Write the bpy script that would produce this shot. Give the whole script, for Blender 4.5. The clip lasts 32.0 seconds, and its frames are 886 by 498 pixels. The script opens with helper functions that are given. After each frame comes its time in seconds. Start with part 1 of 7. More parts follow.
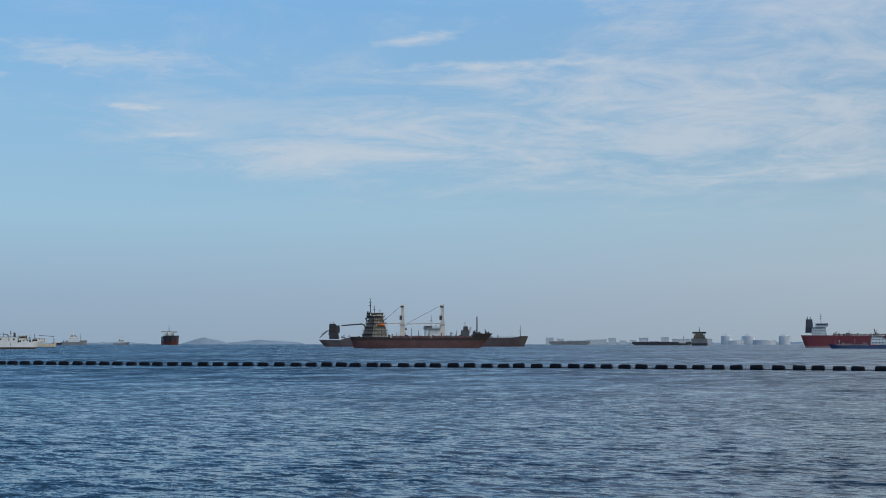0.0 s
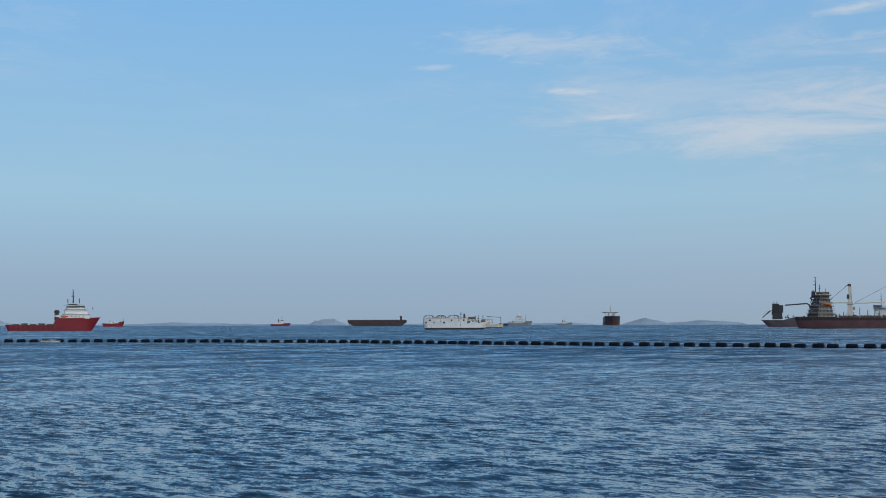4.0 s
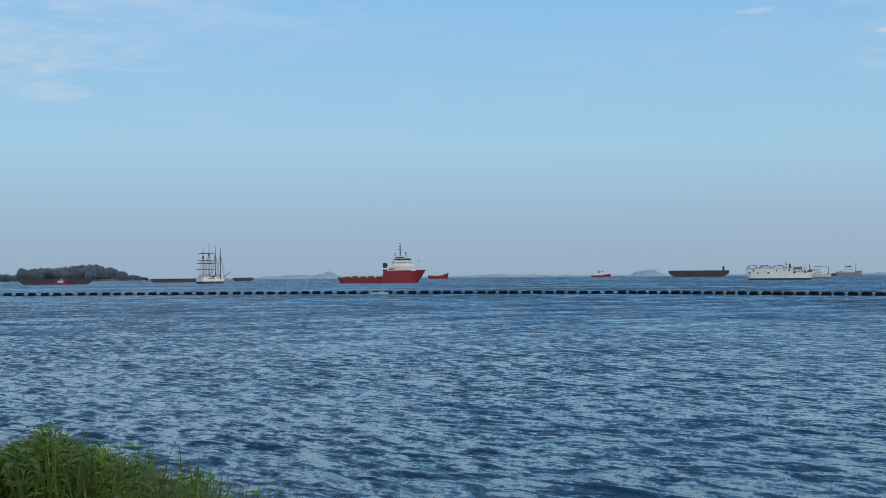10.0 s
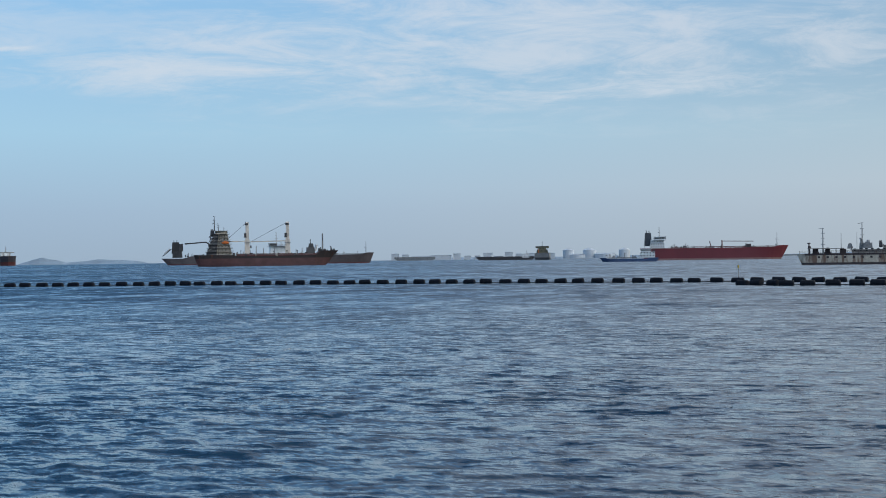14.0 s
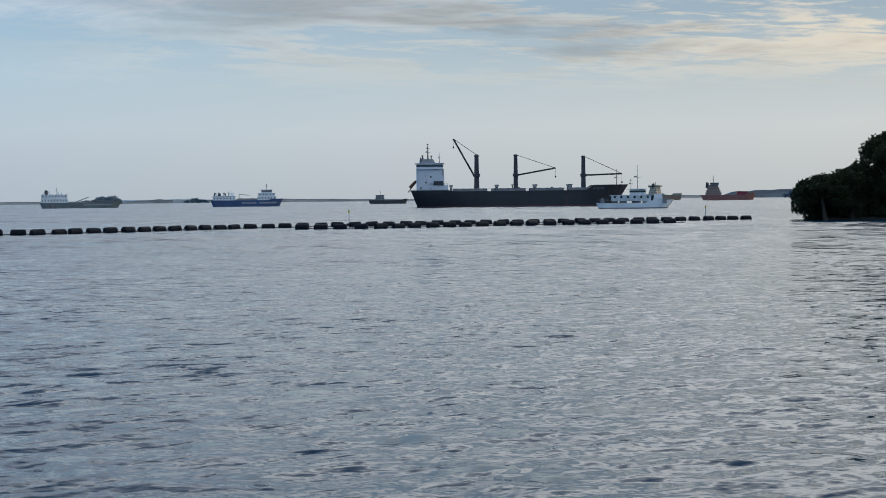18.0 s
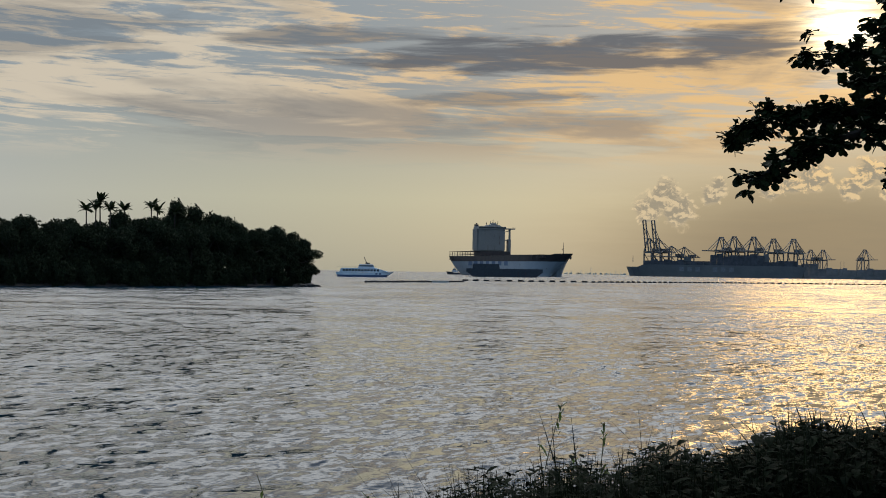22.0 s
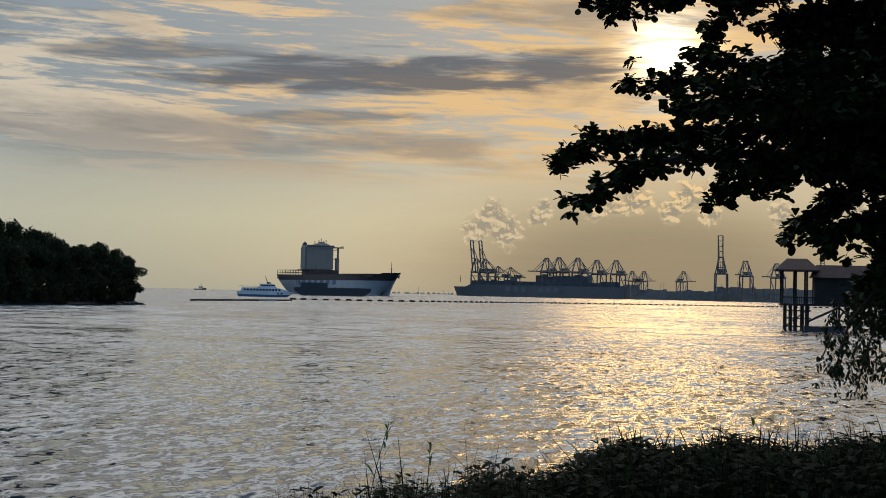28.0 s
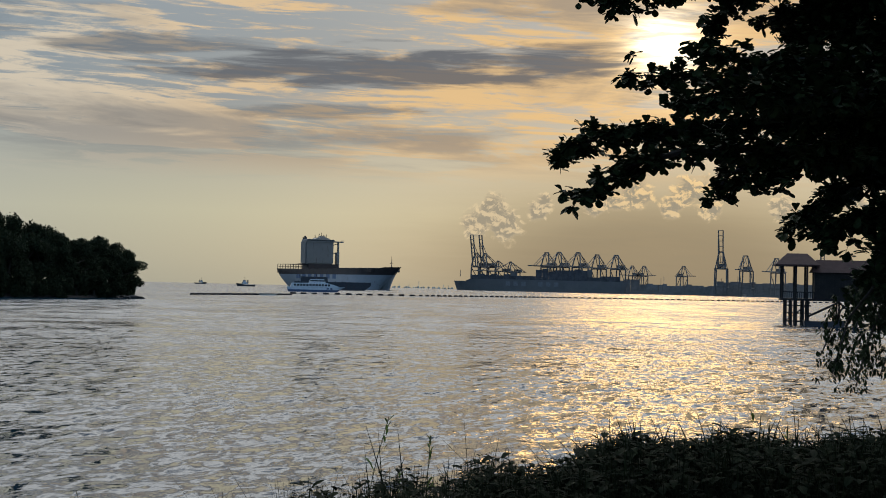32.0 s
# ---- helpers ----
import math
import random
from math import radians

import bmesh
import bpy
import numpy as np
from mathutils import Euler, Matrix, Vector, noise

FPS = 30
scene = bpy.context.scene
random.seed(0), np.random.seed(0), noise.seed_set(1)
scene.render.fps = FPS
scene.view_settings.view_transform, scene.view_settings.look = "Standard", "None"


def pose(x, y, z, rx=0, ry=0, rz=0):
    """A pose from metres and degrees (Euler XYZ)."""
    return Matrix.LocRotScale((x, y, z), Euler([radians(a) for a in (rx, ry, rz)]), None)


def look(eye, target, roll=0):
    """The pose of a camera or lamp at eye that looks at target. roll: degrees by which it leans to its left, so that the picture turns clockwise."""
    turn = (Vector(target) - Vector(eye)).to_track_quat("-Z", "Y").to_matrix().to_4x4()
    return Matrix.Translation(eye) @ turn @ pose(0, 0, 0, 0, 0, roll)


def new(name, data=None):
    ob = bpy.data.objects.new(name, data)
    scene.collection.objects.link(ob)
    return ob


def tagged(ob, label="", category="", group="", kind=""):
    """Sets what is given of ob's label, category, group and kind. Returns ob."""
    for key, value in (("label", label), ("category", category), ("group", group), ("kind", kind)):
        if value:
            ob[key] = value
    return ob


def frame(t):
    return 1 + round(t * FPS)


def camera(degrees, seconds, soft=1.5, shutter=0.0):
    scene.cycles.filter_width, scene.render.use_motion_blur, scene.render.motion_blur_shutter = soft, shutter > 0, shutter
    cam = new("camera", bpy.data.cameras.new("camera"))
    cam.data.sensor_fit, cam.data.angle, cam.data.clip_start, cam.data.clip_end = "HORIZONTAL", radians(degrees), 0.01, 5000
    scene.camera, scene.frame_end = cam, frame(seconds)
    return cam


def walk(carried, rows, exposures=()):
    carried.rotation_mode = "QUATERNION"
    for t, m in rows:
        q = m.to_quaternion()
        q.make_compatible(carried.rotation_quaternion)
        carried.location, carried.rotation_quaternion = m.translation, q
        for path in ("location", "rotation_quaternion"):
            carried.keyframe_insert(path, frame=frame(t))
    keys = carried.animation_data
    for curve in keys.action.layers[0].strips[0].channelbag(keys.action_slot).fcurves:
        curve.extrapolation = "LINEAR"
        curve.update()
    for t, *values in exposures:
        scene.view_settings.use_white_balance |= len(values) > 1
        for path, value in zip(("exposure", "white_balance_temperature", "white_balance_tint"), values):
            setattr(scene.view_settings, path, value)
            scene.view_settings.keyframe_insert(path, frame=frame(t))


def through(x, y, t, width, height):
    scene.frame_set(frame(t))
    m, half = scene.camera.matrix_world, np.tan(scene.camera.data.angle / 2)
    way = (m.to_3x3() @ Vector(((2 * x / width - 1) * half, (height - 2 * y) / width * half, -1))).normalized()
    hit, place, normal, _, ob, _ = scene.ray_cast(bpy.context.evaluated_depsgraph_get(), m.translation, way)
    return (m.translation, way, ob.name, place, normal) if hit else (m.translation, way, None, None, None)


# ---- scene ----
EYE_Z = 4.2

cam = camera(34.980, 32.0, soft=0.95, shutter=0.0)
# seconds, heading clockwise from north, tilt up, lean
TURNS = [
    (0.0, -96.33, 3.83, 0.00),
    (0.5, -98.89, 3.81, 0.03),
    (1.0, -101.28, 3.77, 0.16),
    (1.5, -103.71, 3.74, 0.23),
    (2.0, -106.10, 3.71, 0.26),
    (2.5, -108.21, 3.70, 0.29),
    (3.0, -110.28, 3.65, 0.17),
    (3.5, -112.29, 3.45, 0.07),
    (5.5, -119.25, 1.41, -0.75),
    (6.0, -121.17, 1.01, -0.82),
    (6.5, -123.10, 0.81, -0.95),
    (7.0, -124.72, 0.79, -1.06),
    (7.5, -126.09, 0.84, -1.20),
    (8.0, -127.12, 0.93, -1.28),
    (8.5, -127.83, 1.02, -1.20),
    (9.0, -128.16, 1.10, -0.97),
    (9.5, -128.01, 1.14, -0.70),
    (10.0, -127.10, 1.12, -0.41),
    (10.5, -125.11, 0.98, -0.25),
    (11.0, -122.05, 0.78, -0.22),
    (11.5, -118.03, 0.50, -0.36),
    (12.0, -113.25, 0.21, -0.41),
    (12.5, -107.91, 0.08, -0.57),
    (13.0, -102.14, 0.17, -0.56),
    (13.5, -96.15, 0.34, -0.59),
    (14.0, -90.05, 0.39, -0.70),
    (14.5, -84.05, 0.20, -0.43),
    (15.0, -78.47, -0.18, -0.02),
    (15.5, -73.65, -0.70, 0.06),
    (17.5, -57.80, -1.80, -0.26),
    (18.0, -51.79, -2.03, -0.56),
    (18.5, -44.34, -2.14, -0.69),
    (19.0, -36.13, -1.96, -0.71),
    (19.5, -28.55, -1.53, -0.64),
    (20.0, -21.74, -0.89, -0.43),
    (20.5, -16.73, -0.27, -0.17),
    (21.0, -13.17, 0.18, 0.24),
    (21.5, -10.24, 0.57, 0.60),
    (22.0, -8.02, 0.89, 0.92),
    (22.5, -6.30, 1.18, 1.02),
    (23.0, -4.77, 1.50, 1.12),
    (23.5, -3.48, 1.76, 1.22),
    (24.0, -2.44, 1.98, 1.24),
    (24.5, -1.59, 2.15, 1.19),
    (25.0, -1.12, 2.19, 1.17),
    (25.5, -0.92, 2.18, 1.10),
    (27.5, -1.07, 1.85, 1.20),
    (28.0, -1.05, 1.80, 1.28),
    (28.5, -1.03, 1.75, 1.30),
    (29.0, -1.02, 1.68, 1.34),
    (29.5, -1.06, 1.65, 1.45),
    (30.0, -1.10, 1.65, 1.45),
    (30.5, -1.16, 1.65, 1.46),
    (31.0, -1.16, 1.63, 1.43),
    (31.5, -1.12, 1.61, 1.36),
    (32.0, -1.05, 1.57, 1.36),
]


def aim(heading, tilt, lean):
    return pose(0, 0, EYE_Z, 0, 0, -heading) @ pose(0, 0, 0, 90 + tilt, 0, 0) @ pose(0, 0, 0, 0, 0, lean)


EXPOSURES = [(0.0, -0.08), (3.5, -0.06), (6.0, 0.06), (10.0, 0.06), (13.0, 0.09), (15.0, 0.16), (18.0, 0.18), (19.0, 0.16), (20.0, 0.06), (21.0, -0.22), (23.0, -0.30), (32.0, -0.27)]
walk(cam, [(t, aim(h, p, r)) for t, h, p, r in TURNS], EXPOSURES)


# ---- nodes ----
def node(tree, kind, ins=None, **attrs):
    """A node with its inputs (links or values) and plain settings."""
    nd = tree.nodes.new(kind)
    for key, value in attrs.items():
        setattr(nd, key, value)
    for key, value in (ins or {}).items():
        if isinstance(value, bpy.types.NodeSocket):
            tree.links.new(value, nd.inputs[key])
        else:
            nd.inputs[key].default_value = value
    return nd


def calc(tree, op, a, b=0.0, c=0.0, clamp=False):
    nd = node(tree, "ShaderNodeMath", {0: a, 1: b, 2: c}, operation=op)
    nd.use_clamp = clamp
    return nd.outputs[0]


def step(tree, v, lo, hi, to0=0.0, to1=1.0):
    nd = node(tree, "ShaderNodeMapRange", {0: v, 1: lo, 2: hi, 3: to0, 4: to1}, interpolation_type="SMOOTHSTEP")
    return nd.outputs[0]


def blend(tree, fac, a, b, mode="MIX"):
    nd = tree.nodes.new("ShaderNodeMix")
    nd.data_type, nd.blend_type = "RGBA", mode
    for i, v in ((0, fac), (6, a), (7, b)):
        if isinstance(v, bpy.types.NodeSocket):
            tree.links.new(v, nd.inputs[i])
        else:
            nd.inputs[i].default_value = v if i == 0 else (*v, 1.0)[:4]
    return nd.outputs[2]


def ramp(tree, fac, stops):
    nd = node(tree, "ShaderNodeValToRGB", {0: fac})
    els = nd.color_ramp.elements
    while len(els) < len(stops):
        els.new(0.5)
    for el, (p, c) in zip(els, stops):
        el.position, el.color = p, (*c, 1)
    return nd.outputs[0]


def noise_tex(tree, vec, scale, detail=4.0, rough=0.55, distort=0.0):
    return node(tree, "ShaderNodeTexNoise", {"Vector": vec, "Scale": scale, "Detail": detail, "Roughness": rough, "Distortion": distort}).outputs[0]


# ---- sky and sun ----
SUN_AZ, SUN_EL = radians(7.85), radians(9.9)
SUN_DIR = Vector((math.sin(SUN_AZ) * math.cos(SUN_EL), math.cos(SUN_AZ) * math.cos(SUN_EL), math.sin(SUN_EL)))


def build_sky():
    world = bpy.data.worlds.new("evening_sky")
    scene.world = world
    world.use_nodes = True
    t = world.node_tree
    t.nodes.clear()
    way = node(t, "ShaderNodeTexCoord").outputs["Generated"]
    sep = node(t, "ShaderNodeSeparateXYZ", {0: way})
    x, y, z = sep.outputs
    zp = calc(t, "MAXIMUM", z, 0.0)
    # how near the sun's side of the sky
    side = calc(t, "ADD", calc(t, "MULTIPLY", x, math.sin(SUN_AZ)), calc(t, "MULTIPLY", y, math.cos(SUN_AZ)))
    warm = step(t, side, -0.65, 1.0)
    aloft = step(t, side, -0.3, 0.8)
    near = node(t, "ShaderNodeVectorMath", {0: way, 1: SUN_DIR}, operation="DOT_PRODUCT").outputs["Value"]
    cool_c = ramp(t, zp, [(0.0, (0.31, 0.42, 0.55)), (0.035, (0.32, 0.46, 0.62)), (0.09, (0.34, 0.57, 0.76)), (0.24, (0.215, 0.48, 0.83)), (0.36, (0.125, 0.33, 0.66)), (0.55, (0.055, 0.17, 0.40)), (1.0, (0.03, 0.10, 0.26))])
    warm_c = ramp(t, zp, [(0.0, (0.44, 0.45, 0.36)), (0.05, (0.52, 0.54, 0.42)), (0.085, (0.44, 0.465, 0.41)), (0.13, (0.265, 0.325, 0.375)), (0.235, (0.33, 0.395, 0.45)), (0.28, (0.95, 0.98, 0.97)), (0.36, (1.8, 1.83, 1.8)), (0.46, (2.75, 2.78, 2.72)), (0.62, (1.9, 1.95, 1.95)), (1.0, (0.36, 0.45, 0.60))])
    hazy_c = ramp(t, zp, [(0.0, (0.47, 0.50, 0.51)), (0.05, (0.54, 0.57, 0.575)), (0.085, (0.45, 0.50, 0.52)), (0.13, (0.29, 0.37, 0.44)), (0.235, (0.33, 0.41, 0.49)), (0.28, (0.95, 0.98, 0.97)), (0.36, (1.8, 1.83, 1.8)), (0.46, (2.75, 2.78, 2.72)), (0.62, (1.9, 1.95, 1.95)), (1.0, (0.36, 0.45, 0.60))])
    warm_c = blend(t, step(t, side, 0.72, 0.97), hazy_c, warm_c)
    up = step(t, zp, 0.20, 0.30)
    mixed = calc(t, "ADD", calc(t, "MULTIPLY", warm, calc(t, "SUBTRACT", 1.0, up)), calc(t, "MULTIPLY", aloft, up))
    base = blend(t, mixed, cool_c, warm_c)
    nishita = node(t, "ShaderNodeTexSky", sky_type="NISHITA", sun_disc=False, sun_elevation=SUN_EL, sun_rotation=SUN_AZ, air_density=1.2, dust_density=2.0)
    dim = blend(t, 1.0, nishita.outputs[0], (0.1, 0.1, 0.1), "MULTIPLY")
    base = blend(t, 0.06, base, dim)
    # high thin cloud, in a flat layer overhead
    lift = calc(t, "ADD", zp, 0.075)
    flat = node(t, "ShaderNodeCombineXYZ", {0: calc(t, "DIVIDE", x, lift), 1: calc(t, "DIVIDE", y, lift), 2: 0.0}).outputs[0]
    n1 = noise_tex(t, flat, 0.55, 10.0, 0.66, 0.7)
    n2 = noise_tex(t, flat, 0.24, 4.0, 0.5, 0.2)
    n3 = noise_tex(t, flat, 2.4, 8.0, 0.68, 1.0)
    az = calc(t, "ARCTAN2", x, y)
    el = calc(t, "ARCSINE", z)
    long = node(t, "ShaderNodeCombineXYZ", {0: calc(t, "MULTIPLY", az, 4.2), 1: calc(t, "MULTIPLY", calc(t, "ADD", el, calc(t, "MULTIPLY", az, 0.03)), 34.0), 2: 7.0}).outputs[0]
    n4 = noise_tex(t, long, 1.0, 10.0, 0.62, 0.9)
    n5 = noise_tex(t, long, 0.45, 5.0, 0.55, 0.5)
    thread = node(t, "ShaderNodeCombineXYZ", {0: calc(t, "MULTIPLY", az, 13.0), 1: calc(t, "MULTIPLY", calc(t, "ADD", el, calc(t, "MULTIPLY", az, 0.04)), 150.0), 2: 2.0}).outputs[0]
    n6 = noise_tex(t, thread, 1.0, 6.0, 0.62, 1.2)
    wispy = calc(t, "ADD", calc(t, "MULTIPLY", n1, 0.6), calc(t, "MULTIPLY", n3, 0.4))
    belt = calc(t, "DIVIDE", calc(t, "ADD", az, radians(97.0)), radians(16.0))
    belt = calc(t, "MULTIPLY", calc(t, "EXPONENT", calc(t, "MULTIPLY", calc(t, "MULTIPLY", belt, belt), -1.0)), 0.10)
    cool_a = calc(t, "MULTIPLY", step(t, wispy, 0.445, 0.63), step(t, calc(t, "ADD", n2, belt), 0.42, 0.60))
    cool_a = calc(t, "MULTIPLY", calc(t, "MULTIPLY", cool_a, step(t, zp, 0.07, 0.125)), 0.62)
    streak = calc(t, "ADD", calc(t, "ADD", calc(t, "MULTIPLY", n4, 0.85), calc(t, "MULTIPLY", n6, 0.52)), calc(t, "SUBTRACT", calc(t, "MULTIPLY", n3, 0.25), 0.31))
    high = calc(t, "MULTIPLY", step(t, zp, 0.068, 0.105), step(t, zp, 0.235, 0.275, 1.0, 0.0))
    lit_a = calc(t, "MULTIPLY", calc(t, "MULTIPLY", step(t, streak, 0.44, 0.555), high), 0.95)
    glow_band = step(t, calc(t, "SUBTRACT", 1.0, calc(t, "ADD", calc(t, "POWER", calc(t, "ABSOLUTE", calc(t, "DIVIDE", calc(t, "SUBTRACT", az, radians(-1.0)), radians(10.0))), 2.0), calc(t, "POWER", calc(t, "ABSOLUTE", calc(t, "DIVIDE", calc(t, "SUBTRACT", el, radians(6.6)), radians(1.6))), 2.0))), 0.0, 0.8)
    lit_a = calc(t, "MULTIPLY", lit_a, step(t, side, 0.5, 0.88, 0.3, 1.0))
    lit_a = calc(t, "MAXIMUM", lit_a, calc(t, "MULTIPLY", glow_band, step(t, calc(t, "ADD", calc(t, "MULTIPLY", n6, 0.7), calc(t, "MULTIPLY", n4, 0.4)), 0.46, 0.60)))
    shade_a = calc(t, "MULTIPLY", calc(t, "MULTIPLY", step(t, calc(t, "ADD", calc(t, "MULTIPLY", n5, 0.65), calc(t, "MULTIPLY", n4, 0.35)), 0.50, 0.60), high), 0.66)
    lit_c = blend(t, step(t, near, 0.90, 0.997), (0.78, 0.68, 0.53), (0.95, 0.63, 0.30))
    warm_sky = blend(t, lit_a, base, lit_c)
    warm_sky = blend(t, shade_a, warm_sky, (0.24, 0.25, 0.26))
    cool_sky = blend(t, cool_a, base, (0.62, 0.66, 0.72))
    base = blend(t, step(t, aloft, 0.35, 0.85), cool_sky, warm_sky)
    # cloud banks: heading, height, half width, half height (degrees), slope
    ang = node(t, "ShaderNodeCombineXYZ", {0: calc(t, "MULTIPLY", az, 11.0), 1: calc(t, "MULTIPLY", el, 105.0), 2: 0.0}).outputs[0]
    nb = noise_tex(t, ang, 1.0, 7.0, 0.6, 0.6)
    puff = node(t, "ShaderNodeCombineXYZ", {0: calc(t, "MULTIPLY", az, 62.0), 1: calc(t, "MULTIPLY", el, 74.0), 2: 3.0}).outputs[0]
    np_ = noise_tex(t, puff, 1.6, 7.0, 0.62, 0.35)

    wind = node(t, "ShaderNodeCombineXYZ", {0: calc(t, "MULTIPLY", az, 26.0), 1: calc(t, "MULTIPLY", calc(t, "SUBTRACT", el, calc(t, "MULTIPLY", az, 0.08)), 130.0), 2: 5.0}).outputs[0]
    nw = noise_tex(t, wind, 1.0, 7.0, 0.62, 1.2)

    def bank(a0, e0, wa, we, slope, rough, nz):
        da = calc(t, "SUBTRACT", az, radians(a0))
        u = calc(t, "DIVIDE", da, radians(wa))
        v = calc(t, "DIVIDE", calc(t, "SUBTRACT", calc(t, "SUBTRACT", el, radians(e0)), calc(t, "MULTIPLY", da, slope)), radians(we))
        g = calc(t, "EXPONENT", calc(t, "MULTIPLY", calc(t, "ADD", calc(t, "MULTIPLY", u, u), calc(t, "MULTIPLY", v, v)), -1.0))
        ragged = calc(t, "MULTIPLY", calc(t, "SUBTRACT", nz, 0.5), step(t, g, 0.03, 0.35, 0.0, rough))
        return calc(t, "ADD", g, ragged)

    # drawn-out white wisps and thin sheets on the blue side
    wisp = None
    for *b, thick in ((-93.7, 11.3, 6.0, 0.28, 0.04, 0.7), (-97.3, 12.3, 1.8, 0.32, 0.1, 0.7), (-108.8, 9.4, 1.6, 0.2, -0.06, 0.9), (-107.5, 8.3, 1.9, 0.17, 0.05, 0.75), (-92.0, 9.3, 10.0, 1.1, 0.03, 0.3), (-110.0, 11.3, 5.0, 0.75, -0.05, 0.5), (-82.0, 6.9, 6.0, 0.7, 0.02, 0.5), (-98.0, 7.6, 9.0, 0.9, 0.0, 0.35), (-114.5, 10.4, 1.0, 0.15, 0.02, 0.5)):
        a = calc(t, "MULTIPLY", step(t, bank(*b, 1.8, nw), 0.30, 1.15), thick)
        wisp = a if wisp is None else calc(t, "MAXIMUM", wisp, a)
    wisp = calc(t, "MULTIPLY", wisp, step(t, n3, 0.32, 0.62, 0.35, 1.0))
    base = blend(t, wisp, base, (0.60, 0.66, 0.73))
    dark = None
    for *b, thick in ((-4.0, 8.8, 10.0, 1.0, 0.02, 1.0), (4.0, 9.3, 3.8, 0.85, 0.03, 1.0), (-17.0, 6.5, 6.0, 0.6, 0.03, 0.3), (-13.0, 9.4, 6.0, 0.5, 0.02, 0.7), (-6.0, 7.0, 5.0, 0.3, 0.02, 0.6), (-26.0, 9.0, 9.0, 1.6, 0.12, 0.5), (-12.0, 12.2, 8.0, 0.7, 0.0, 0.5)):
        a = calc(t, "MULTIPLY", step(t, bank(*b, 2.0, nb), 0.32, 0.85), thick)
        dark = a if dark is None else calc(t, "MAXIMUM", dark, a)
    base = blend(t, calc(t, "MULTIPLY", dark, 0.9), base, (0.15, 0.16, 0.18))
    haze = step(t, bank(7.5, 0.8, 10.0, 4.0, 0.0, 0.15, nb), 0.05, 0.9)
    base = blend(t, calc(t, "MULTIPLY", haze, 0.85), base, (0.315, 0.25, 0.16))
    lit = None
    for a0, e0, r0 in ((0.9, 3.15, 0.75), (0.3, 2.6, 0.65), (1.5, 2.55, 0.75), (2.75, 3.2, 0.5), (3.05, 3.55, 0.42), (5.1, 3.55, 0.55), (5.8, 3.7, 0.6), (6.75, 3.95, 0.8), (8.1, 3.5, 0.55), (8.7, 4.0, 0.7), (9.4, 4.1, 0.65), (9.7, 3.4, 0.5), (12.5, 3.45, 0.6), (15.2, 3.4, 0.6)):
        u = calc(t, "DIVIDE", calc(t, "SUBTRACT", az, radians(a0)), radians(r0))
        v = calc(t, "DIVIDE", calc(t, "SUBTRACT", el, radians(e0)), radians(r0))
        a = calc(t, "SUBTRACT", 1.0, calc(t, "SQRT", calc(t, "ADD", calc(t, "MULTIPLY", u, u), calc(t, "MULTIPLY", v, v))))
        lit = a if lit is None else calc(t, "MAXIMUM", lit, a)
    lumpy = calc(t, "ADD", lit, calc(t, "MULTIPLY", calc(t, "SUBTRACT", np_, 0.5), 1.9))
    toward = node(t, "ShaderNodeVectorMath", {0: puff, 1: (0.05, 0.16, 0.0)}, operation="ADD").outputs[0]
    relief = calc(t, "SUBTRACT", np_, noise_tex(t, toward, 1.6, 7.0, 0.62, 0.35))
    bright = calc(t, "ADD", calc(t, "MULTIPLY", step(t, relief, -0.04, 0.09), 0.75), calc(t, "MULTIPLY", step(t, lumpy, 0.1, 0.5, 1.0, 0.0), 0.3), clamp=True)
    puff_c = blend(t, bright, (0.41, 0.355, 0.26), blend(t, step(t, near, 0.990, 0.9965), (0.98, 0.76, 0.46), (1.3, 0.88, 0.40)))
    base = blend(t, calc(t, "MULTIPLY", step(t, lumpy, -0.08, 0.42), calc(t, "MULTIPLY", step(t, lit, -0.45, 0.0), 0.9)), base, puff_c)
    # the veiled sun
    off = calc(t, "SUBTRACT", near, 1.0)
    open_sky = calc(t, "MULTIPLY", calc(t, "SUBTRACT", 1.0, calc(t, "MULTIPLY", dark, 0.75)), step(t, calc(t, "ADD", calc(t, "MULTIPLY", n6, 0.6), calc(t, "MULTIPLY", nb, 0.4)), 0.38, 0.60, 0.3, 1.5))
    for k, c, v in ((4200.0, (1.0, 0.89, 0.66), 2.5), (900.0, (1.0, 0.68, 0.30), 0.26), (60.0, (1.0, 0.55, 0.15), 0.02)):
        g = calc(t, "MULTIPLY", calc(t, "EXPONENT", calc(t, "MULTIPLY", off, k)), v)
        g = calc(t, "MULTIPLY", g, open_sky)
        col = blend(t, 1.0, c, node(t, "ShaderNodeCombineXYZ", {0: g, 1: g, 2: g}).outputs[0], "MULTIPLY")
        base = blend(t, 1.0, base, col, "ADD")
    bg = node(t, "ShaderNodeBackground", {"Color": base, "Strength": 1.0})
    out = node(t, "ShaderNodeOutputWorld", {"Surface": bg.outputs[0]})


build_sky()
sun = new("sun", bpy.data.lights.new("sun", "SUN"))
sun.data.energy, sun.data.angle, sun.data.color = 0.085, radians(9.0), (1.0, 0.58, 0.20)
sun.matrix_world = look(SUN_DIR * 1000, (0, 0, 0))


# ---- materials ----
MATS = {}


